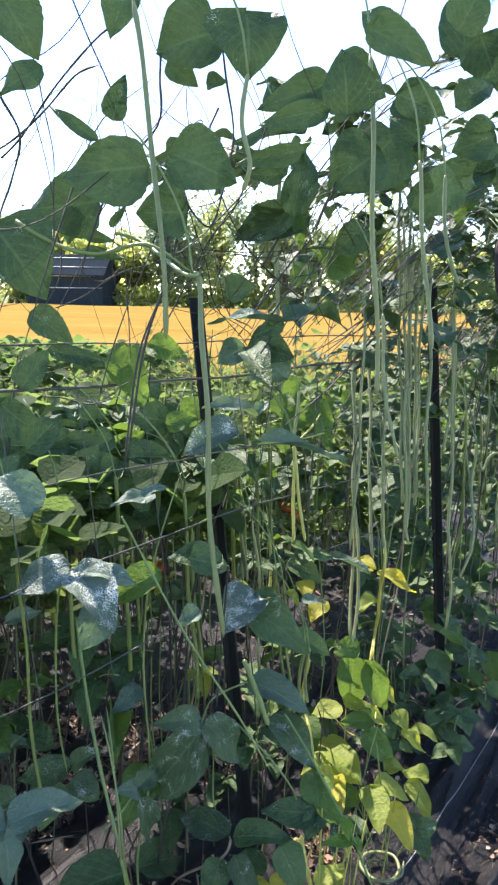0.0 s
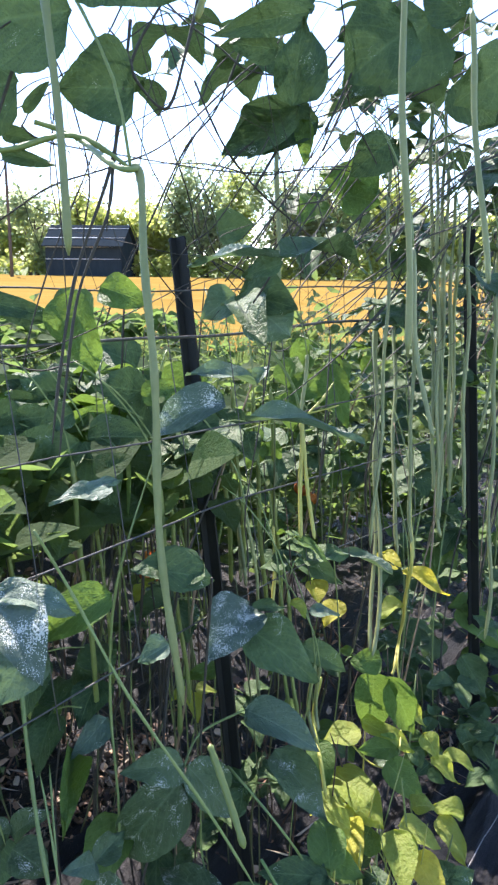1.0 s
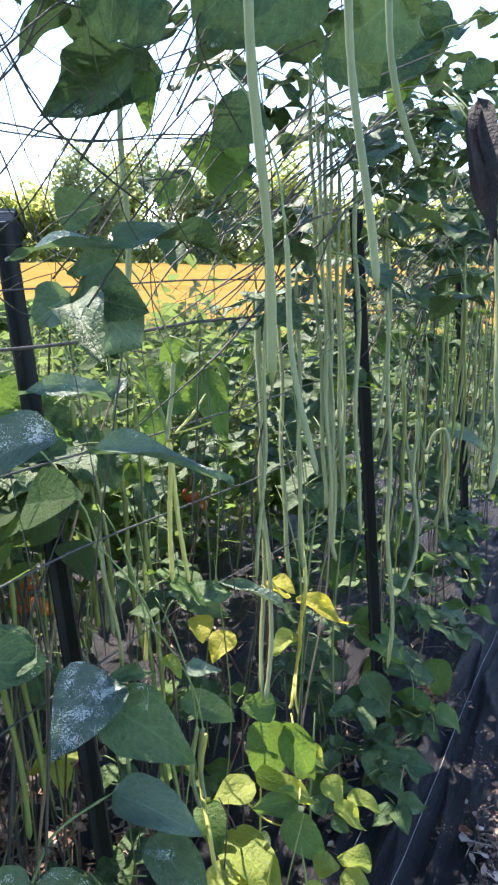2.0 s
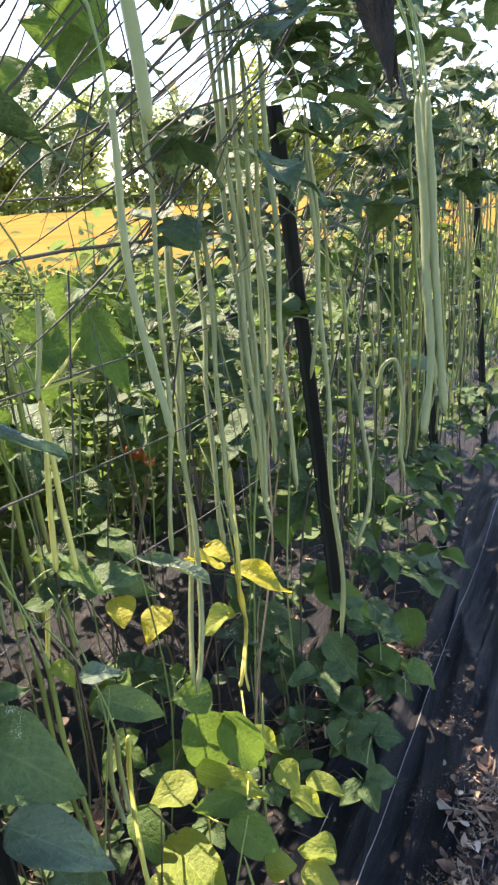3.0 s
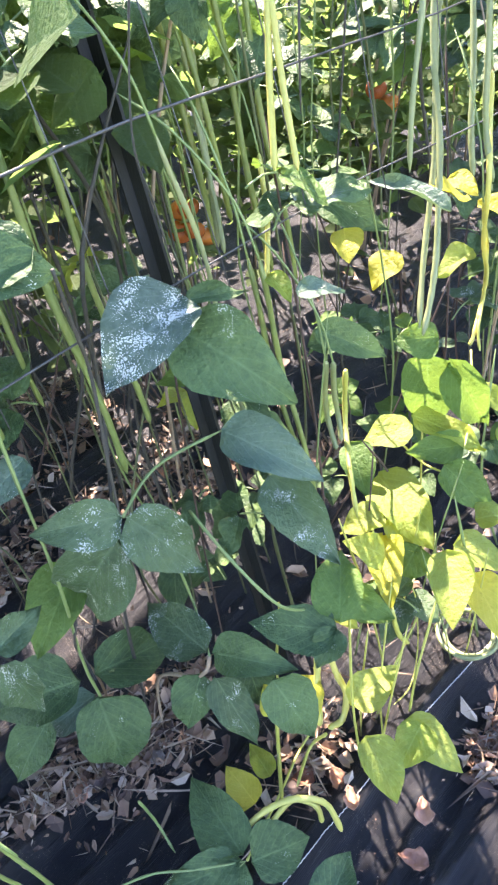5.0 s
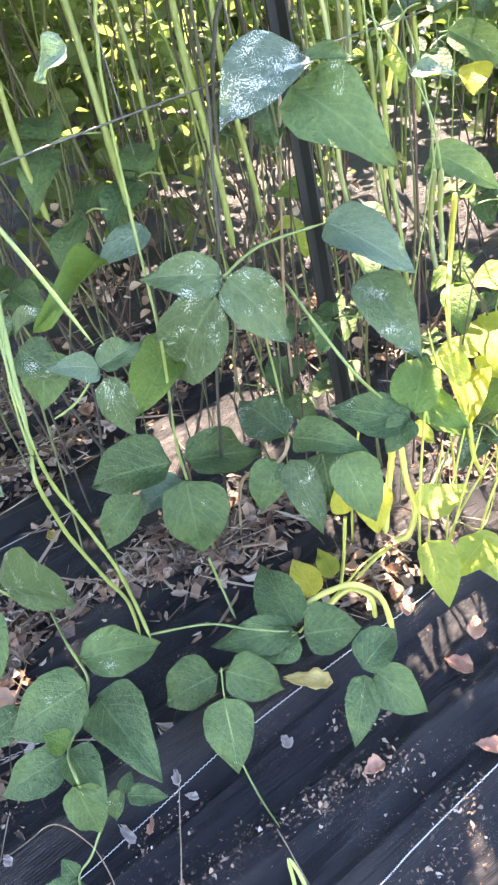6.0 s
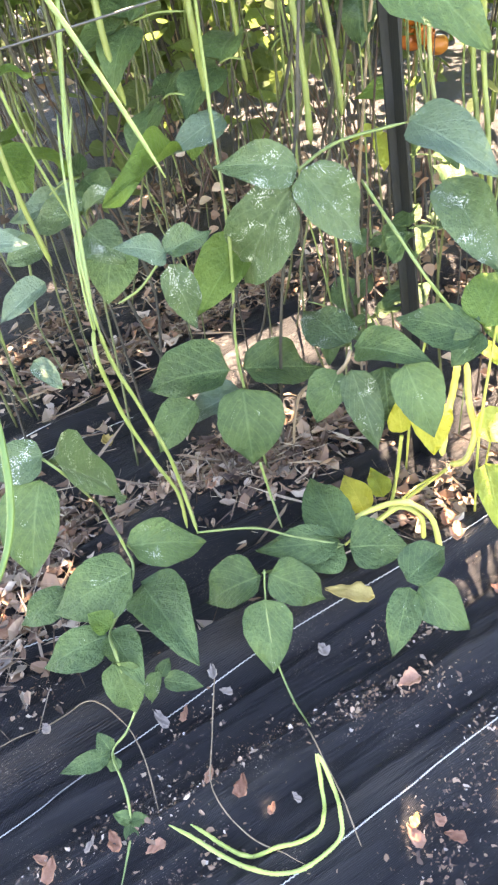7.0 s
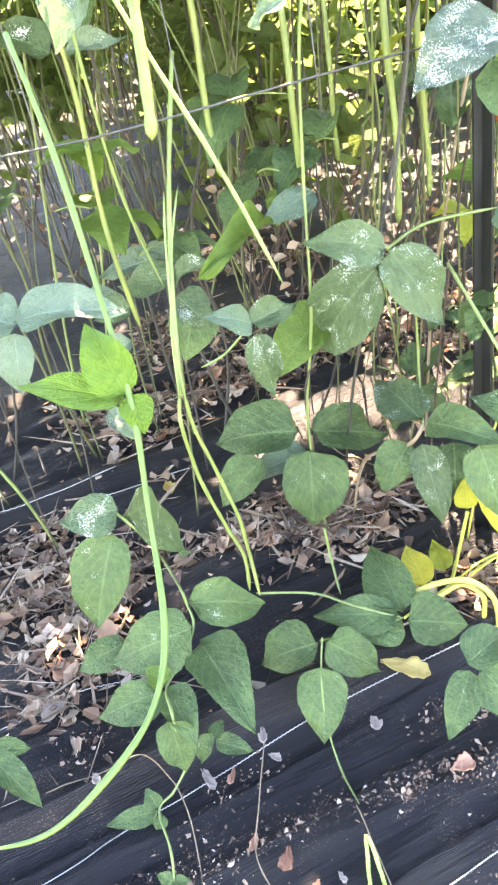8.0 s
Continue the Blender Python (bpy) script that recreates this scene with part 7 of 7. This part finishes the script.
# ---- litter ----
def litter(name, count, where, size, seed, mat, label, curl=0.5, thin=1.0):
    """Small curled pieces lying on the fabric; where gives (s, n) for a random source."""
    rng = random.Random(seed)
    verts, faces = [], []
    for i in range(count):
        s, n = where(rng)
        p = row(s, n, wrinkle(s, n))
        yaw, tilt = rng.uniform(0, 6.28), rng.gauss(0, 0.6)
        x = Vector((math.cos(yaw), math.sin(yaw), math.sin(tilt) * 0.6))
        y = Vector((-math.sin(yaw), math.cos(yaw), rng.gauss(0, 0.3)))
        l = size * rng.choice((0.4, 0.6, 0.8, 1.1, 1.7)) * rng.uniform(0.8, 1.2)
        w = l * rng.uniform(0.3, 0.75) * thin
        lift = rng.uniform(0.001, 0.010) * (1 + 30 * size)
        z = Vector((0, 0, 1))
        b = len(verts)
        k = rng.uniform(-curl, curl)
        for a, c, e in ((-1, 0, 0), (-0.45, -0.8, 0.5), (0.4, -0.9, 0.6), (1, 0, 0.2), (0.4, 0.9, 0.7), (-0.45, 0.8, 0.4), (0, 0, 0)):
            a, c = a * rng.uniform(0.45, 1.25), c * rng.uniform(0.15, 1.4)
            verts.append(p + x * a * l * 0.5 + y * c * w * 0.5 + z * (lift + (e * k + 0.35 * abs(k) * abs(a)) * l * 0.5))
        faces += [(b, b + 1, b + 6), (b + 1, b + 2, b + 6), (b + 2, b + 3, b + 6), (b + 3, b + 4, b + 6), (b + 4, b + 5, b + 6), (b + 5, b, b + 6)]
    return tagged(from_arrays(name, verts, faces, mat, None, False), label, "litter", kind="stuff")


def heap(rng):
    c = rng.choice(((-0.47, -0.80), (-0.40, -0.64), (-0.27, -0.69), (-0.14, -0.76), (-0.07, -0.69), (-0.57, -0.28), (-0.63, -0.22), (-0.68, -0.15), (-0.72, -0.06), (-0.34, -0.23), (-0.26, -0.19), (-0.21, -0.24), (-0.19, -0.15), (-0.09, -0.19), (-0.40, -0.92), (-0.24, -0.97), (0.05, -1.27), (0.15, -1.42), (0.01, -0.92), (0.38, -0.72), (0.26, -0.65), (0.33, -0.52), (-0.03, 0.05), (-0.72, -0.28), (-0.71, -0.43), (-0.63, -0.34), (0.26, -0.97), (0.35, -0.05), (0.86, 0.36), (0.62, 0.37), (0.5, -0.4), (0.9, -0.1), (1.3, 0.1), (0.1, -0.7), (-0.9, -0.75), (-0.2, -1.1), (0.3, -1.2)))
    return c[0] + rng.gauss(0, 0.065), c[1] + rng.gauss(0, 0.032)


def strip(rng):
    return rng.uniform(-1.4, 2.4), rng.uniform(-0.85, 0.08)


def open_cloth(rng):
    return rng.uniform(-1.3, 1.8), rng.uniform(0.05, 0.75)


def clump(rng):
    return 0.19 + rng.gauss(0, 0.055), 0.26 + rng.gauss(0, 0.022)


def crumb_spots(rng):
    c = rng.choice(((-0.69, 0.03), (-0.52, 0.17), (-0.64, 0.23), (-0.62, 0.27), (-0.54, 0.26), (-0.32, 0.28), (-0.27, 0.29), (-0.23, 0.32), (-0.22, 0.21), (-0.17, 0.23), (-0.45, 0.25), (-0.25, 0.43), (-0.20, 0.39), (-0.32, 0.44), (-0.34, 0.49), (-0.74, 0.26), (-0.58, 0.34), (-0.34, 0.28), (0.28, 0.36), (0.45, 0.27), (0.75, 0.35), (1.1, 0.28), (0.64, 0.30), (0.69, 0.32), (0.90, 0.29), (0.60, 0.28), (0.83, 0.23), (1.11, 0.26), (1.18, 0.24)))
    return c[0] + rng.gauss(0, 0.034), c[1] + rng.gauss(0, 0.016)


litter("leaf_litter", 6200, heap, 0.023, 21, LITTER, "dry broken brown leaves heaped under the bean row", 1.2)
litter("leaf_litter", 800, strip, 0.022, 22, LITTER, "scattered dry brown leaves under the bean row", 1.2)
litter("straw", 2300, heap, 0.055, 23, STRAW, "dry straw and stem bits under the bean row", 0.15, 0.09)
litter("straw", 600, strip, 0.09, 24, STRAW, "thin dry stems strewn on the fabric", 0.15, 0.06)
litter("crumbs", 3000, crumb_spots, 0.0036, 25, CRUMB, "crumbled leaf bits and soil on the fabric")
litter("leaf_litter", 900, crumb_spots, 0.0062, 27, LITTER, "brown leaf fragments gathered in the fabric folds")
litter("leaf_litter", 240, clump, 0.024, 28, LITTER, "clump of dry brown leaves beside the yellow bean plant", 1.4)
litter("straw", 70, clump, 0.07, 29, STRAW, "dry stems in the clump of fallen leaves", 0.3, 0.06)
litter("crumbs", 620, open_cloth, 0.0042, 26, CRUMB, "small pale bits strewn on the fabric")


def dry_leaf(at, length, width, yaw, mat, curl, label, tilt=0.0):
    """A single fallen leaf, curled and crumpled, with a torn edge."""
    rng = random.Random(int(at[0] * 4000 + at[1] * 900))
    bm = bmesh.new()
    rows, cols = 10, 6
    grid = []
    for i in range(rows + 1):
        v = i / rows
        lw, _ = leaf_shape(v, 0.0)
        lw = max(lw * rng.uniform(0.72, 1.12), 0.02)
        line = []
        for j in range(cols + 1):
            u = j / cols * 2 - 1
            line.append(bm.verts.new((u * lw * 0.5 * width, (v - 0.5) * length, 0.004 + curl * (u * u * 0.5 * width * lw + 0.35 * (v - 0.5) ** 2 * length) + 0.002 * math.sin(v * 13 + u * 4) + rng.uniform(-0.05, 0.05) * width)))
        grid.append(line)
    for i in range(rows):
        for j in range(cols):
            bm.faces.new((grid[i][j], grid[i][j + 1], grid[i + 1][j + 1], grid[i + 1][j]))
    ob = from_bm("dry_leaf", bm, mat)
    ob.matrix_world = pose(at[0], at[1], on_fabric(at[0], at[1]) + 0.004, tilt, 0, yaw)
    sol = ob.modifiers.new("thickness", 'SOLIDIFY')
    sol.thickness = 0.0008
    return tagged(ob, label, "dry leaf", "fallen leaves")


BROWN, TAN = "curled reddish brown dry leaf on the black fabric", "pale tan dry leaf lying on the fabric"
dry_leaf((-0.030, 1.094), 0.062, 0.032, 70, DRY_LEAF, 0.5, BROWN)
dry_leaf((0.041, 1.132), 0.074, 0.032, 105, DRY_YELLOW, 0.4, "dry yellow leaf lying beside the bean plant")
PALE = "bleached pale scrap of dry leaf on the fabric"
dry_leaf((-0.076, 0.940), 0.024, 0.012, 40, DRY_PALE, 1.2, PALE)
dry_leaf((-0.052, 0.931), 0.020, 0.010, 100, DRY_PALE, 1.1, PALE)
dry_leaf((-0.110, 0.855), 0.038, 0.015, 70, DRY_PALE, 0.6, PALE)
dry_leaf((-0.086, 0.877), 0.023, 0.012, 20, DRY_LEAF, 0.6, BROWN)
dry_leaf((-0.106, 0.637), 0.030, 0.017, 30, DRY_LEAF, 0.8, BROWN)
dry_leaf((-0.128, 0.640), 0.020, 0.012, 100, DRY_LEAF, 0.9, BROWN)
dry_leaf((0.142, 1.294), 0.036, 0.022, 20, DRY_LEAF, 0.8, BROWN)
dry_leaf((0.052, 1.329), 0.055, 0.028, 80, DRY_LEAF, 0.7, BROWN)
dry_leaf((0.040, 1.046), 0.022, 0.016, 60, DRY_PALE, 0.9, PALE)
dry_leaf((0.088, 0.823), 0.015, 0.009, 10, DRY_LEAF, 0.8, TAN)
dry_leaf((0.240, 0.894), 0.018, 0.011, 5, DRY_YELLOW, 0.8, TAN)
dry_leaf((0.263, 0.910), 0.016, 0.013, 60, DRY_LEAF, 0.9, TAN)
dry_leaf((-0.212, 0.758), 0.018, 0.011, 70, DRY_PALE, 0.9, PALE)
dry_leaf((-0.086, 0.683), 0.021, 0.007, 10, DRY_PALE, 0.8, PALE)
dry_leaf((0.109, 0.847), 0.015, 0.008, 70, DRY_PALE, 0.5, PALE)
dry_leaf((-0.009, 0.825), 0.024, 0.012, 20, DRY_LEAF, 1.0, BROWN)
dry_leaf((-0.705, 1.612), 0.052, 0.042, 50, DRY_LEAF, 0.7, BROWN)
dry_leaf((-0.632, 1.591), 0.046, 0.028, 120, DRY_LEAF, 0.7, BROWN)
dry_leaf((-1.070, 2.135), 0.050, 0.035, 50, DRY_LEAF, 0.6, TAN)
dry_leaf((-0.738, 1.873), 0.063, 0.044, 10, DRY_LEAF, 0.5, TAN)
dry_leaf((-0.647, 2.634), 0.069, 0.049, 60, DRY_LEAF, 0.6, TAN)
dry_leaf((-0.180, 1.316), 0.040, 0.024, 60, DRY_PALE, 0.7, PALE)
dry_leaf((-0.274, 1.239), 0.044, 0.026, 30, DRY_LEAF, 0.6, TAN)
dry_leaf((-0.351, 0.802), 0.050, 0.030, 0, DRY_PALE, 0.6, PALE)
dry_leaf((-0.408, 0.858), 0.053, 0.032, 60, DRY_LEAF, 0.6, TAN)
dry_leaf((-0.479, 1.042), 0.043, 0.026, 90, DRY_LEAF, 0.6, BROWN)
dry_leaf((-0.018, 0.998), 0.011, 0.004, 60, DRY_PALE, 0.5, PALE)
dry_leaf((0.044, 0.826), 0.029, 0.019, 20, DRY_LEAF, 0.4, BROWN)
dry_leaf((0.170, 1.044), 0.032, 0.023, 140, DRY_LEAF, 1.0, BROWN)
dry_leaf((-0.548, 1.266), 0.036, 0.024, 60, DRY_YELLOW, 1.1, TAN)
dry_leaf((0.115, 1.330), 0.043, 0.029, 30, DRY_LEAF, 0.9, BROWN)
dry_leaf((0.235, 1.235), 0.043, 0.030, 80, DRY_LEAF, 0.8, TAN)
dry_leaf((0.300, 1.130), 0.036, 0.022, 100, DRY_LEAF, 0.9, BROWN)
dry_leaf((0.245, 0.880), 0.030, 0.016, 60, DRY_LEAF, 0.7, BROWN)
dry_leaf((0.285, 0.905), 0.026, 0.014, 100, DRY_LEAF, 0.9, TAN)
dry_leaf((0.245, 1.300), 0.040, 0.029, 10, DRY_LEAF, 0.7, BROWN)
dry_leaf((0.700, 2.000), 0.043, 0.029, 10, DRY_LEAF, 0.7, BROWN)
dry_leaf((0.357, 1.456), 0.052, 0.034, 40, DRY_LEAF, 1.1, BROWN)
dry_leaf((0.330, 1.430), 0.040, 0.026, 100, DRY_LEAF, 0.9, BROWN)
dry_leaf((0.385, 1.490), 0.045, 0.026, 150, DRY_LEAF, 1.0, TAN)
dry_leaf((-0.015, 0.720), 0.026, 0.014, 150, DRY_LEAF, 0.6, BROWN)
dry_leaf((-0.060, 0.700), 0.028, 0.015, 60, DRY_LEAF, 0.8, TAN)


# ---- far side of the field ----
BARK = plain_material("bark", (0.05, 0.04, 0.03), (0.13, 0.10, 0.075), 6.0, 0.9, 0.6, 0.02)
TREE_LEAF = leaf_material("tree_leaf", (0.20, 0.25, 0.075), (0.36, 0.38, 0.12), (0.66, 0.72, 0.20), thin=0.66, island=True, spec=0.12)
TREE_LEAF_DARK = leaf_material("tree_leaf_grey", (0.16, 0.21, 0.11), (0.28, 0.33, 0.18), (0.52, 0.60, 0.30), thin=0.66, island=True, spec=0.12)
METAL_DARK = plain_material("dark_sheet_metal", (0.020, 0.028, 0.034), (0.040, 0.052, 0.058), 1.5, 0.9, 0.2, 0.01, stretch=(4, 1, 1), spec=0.0)
WHITE_PAINT = plain_material("white_trim_paint", (0.62, 0.63, 0.64), (0.82, 0.82, 0.81), 3.0, 0.5)


def tree(at, height, width, seed, mat):
    rng = random.Random(seed)
    ob = thing("tree", "broad leafy tree at the far edge of the field" if mat is TREE_LEAF else "grey-green tree at the far edge of the field", "tree", at, "trees beyond the field")
    at = Vector(at)
    stalk(ob, [at + Vector((0, 0, -0.3)), at + Vector((0.1, 0, height * 0.3)), at + Vector((rng.uniform(-0.4, 0.4), 0.2, height * 0.75))], lambda t: 0.26 * (1 - 0.8 * t), BARK, "trunk", 5, 7)
    for i in range(5):
        a, h = rng.uniform(0, 6.28), rng.uniform(0.25, 0.6) * height
        stalk(ob, [at + Vector((0, 0, h)), at + Vector((math.cos(a) * width * 0.35, math.sin(a) * width * 0.35, h + height * 0.15)), at + Vector((math.cos(a) * width * 0.6, math.sin(a) * width * 0.6, h + height * 0.32))], lambda t: 0.10 * (1 - 0.8 * t), BARK, "limb", 4, 5)
    place_leaves(leaf_cloud("crown", mat, None, rng, at + Vector((0, 0, height * 0.56)), (width * 0.66, width * 0.5, height * 0.42), 3000, 0.33, 1.0), ob)
    return ob


_r = random.Random(9)
_x = -40.0
_i = 0
while _x < 34:
    _h = _r.uniform(5.4, 8.8) + (1.0 if -14 < _x < -4 else 0)
    tree((_x, 63 + _r.uniform(-3, 5), 0), _h, _r.uniform(2.6, 4.0), 400 + _i, TREE_LEAF if _r.random() < 0.62 else TREE_LEAF_DARK)
    _x += _r.uniform(2.0, 3.4)
    _i += 1


def hedge():
    rng = random.Random(15)
    ob = leaf_cloud("hedge", TREE_LEAF, None, rng, (-2, 60.5, 1.0), (34, 0.9, 1.1), 5200, 0.40, 1.0)
    return tagged(ob, "low green scrub along the far field edge", "hedge", kind="stuff")


hedge()


def barn():
    ob = thing("barn", "low dark barn with pale horizontal trim beyond the field", "barn", (-18.9, 57.5, 0))
    x0, x1, y0, y1, h, ridge = -21.9, -15.9, 57.0, 61.0, 2.6, 4.1
    bm = bmesh.new()
    vs = [bm.verts.new(p) for p in ((x0, y0, 0), (x1, y0, 0), (x1, y1, 0), (x0, y1, 0), (x0, y0, h), (x1, y0, h), (x1, y1, h), (x0, y1, h), (x0, (y0 + y1) / 2, ridge - 0.1), (x1, (y0 + y1) / 2, ridge - 0.1))]
    for f in ((0, 1, 5, 4), (2, 3, 7, 6), (1, 2, 6, 9, 5), (3, 0, 4, 8, 7), (4, 5, 9, 8), (6, 7, 8, 9)):
        bm.faces.new([vs[i] for i in f])
    set_under(from_bm("wall", bm, METAL_DARK, None, "", False), ob)
    bm = bmesh.new()
    m = (y0 + y1) / 2
    for a, b in (((y0 - 0.3, h - 0.12), (m, ridge)), ((y1 + 0.3, h - 0.12), (m, ridge))):
        lower = [bm.verts.new(p) for p in ((x0 - 0.2, a[0], a[1]), (x1 + 0.2, a[0], a[1]), (x1 + 0.2, b[0], b[1]), (x0 - 0.2, b[0], b[1]))]
        upper = [bm.verts.new(v.co + Vector((0, 0, 0.09))) for v in lower]
        bm.faces.new(lower[::-1])
        bm.faces.new(upper)
        for k in range(4):
            bm.faces.new((lower[k], lower[(k + 1) % 4], upper[(k + 1) % 4], upper[k]))
    set_under(from_bm("roof", bm, METAL_DARK, None, "", False), ob)
    for z, y in ((1.55, y0 - 0.03), (2.45, y0 - 0.03)):
        stalk(ob, [(x0, y, z), (x1, y, z + 0.05)], 0.03, WHITE_PAINT, "trim", 2, 6)
    for t in (0.35, 0.8):
        yy, zz = y0 - 0.3 + (m - y0 + 0.3) * t, h - 0.12 + (ridge - h + 0.12) * t + 0.11
        stalk(ob, [(x0 - 0.2, yy, zz), (x1 + 0.2, yy, zz + 0.04)], 0.03, WHITE_PAINT, "trim", 2, 6)
    return ob


barn()


def utility_pole(x, y, h):
    ob = thing("utility_pole", "grey wooden utility pole beyond the field", "utility pole", (x, y, 0))
    stalk(ob, [(x, y, -0.3), (x, y, h)], lambda t: 0.13 - 0.04 * t, BARK, "pole", 4, 8)
    stalk(ob, [(x - 0.7, y, h - 0.5), (x + 0.7, y, h - 0.5)], 0.06, BARK, "cross_arm", 2, 5)
    return ob


utility_pole(-22.5, 52.0, 8.6)
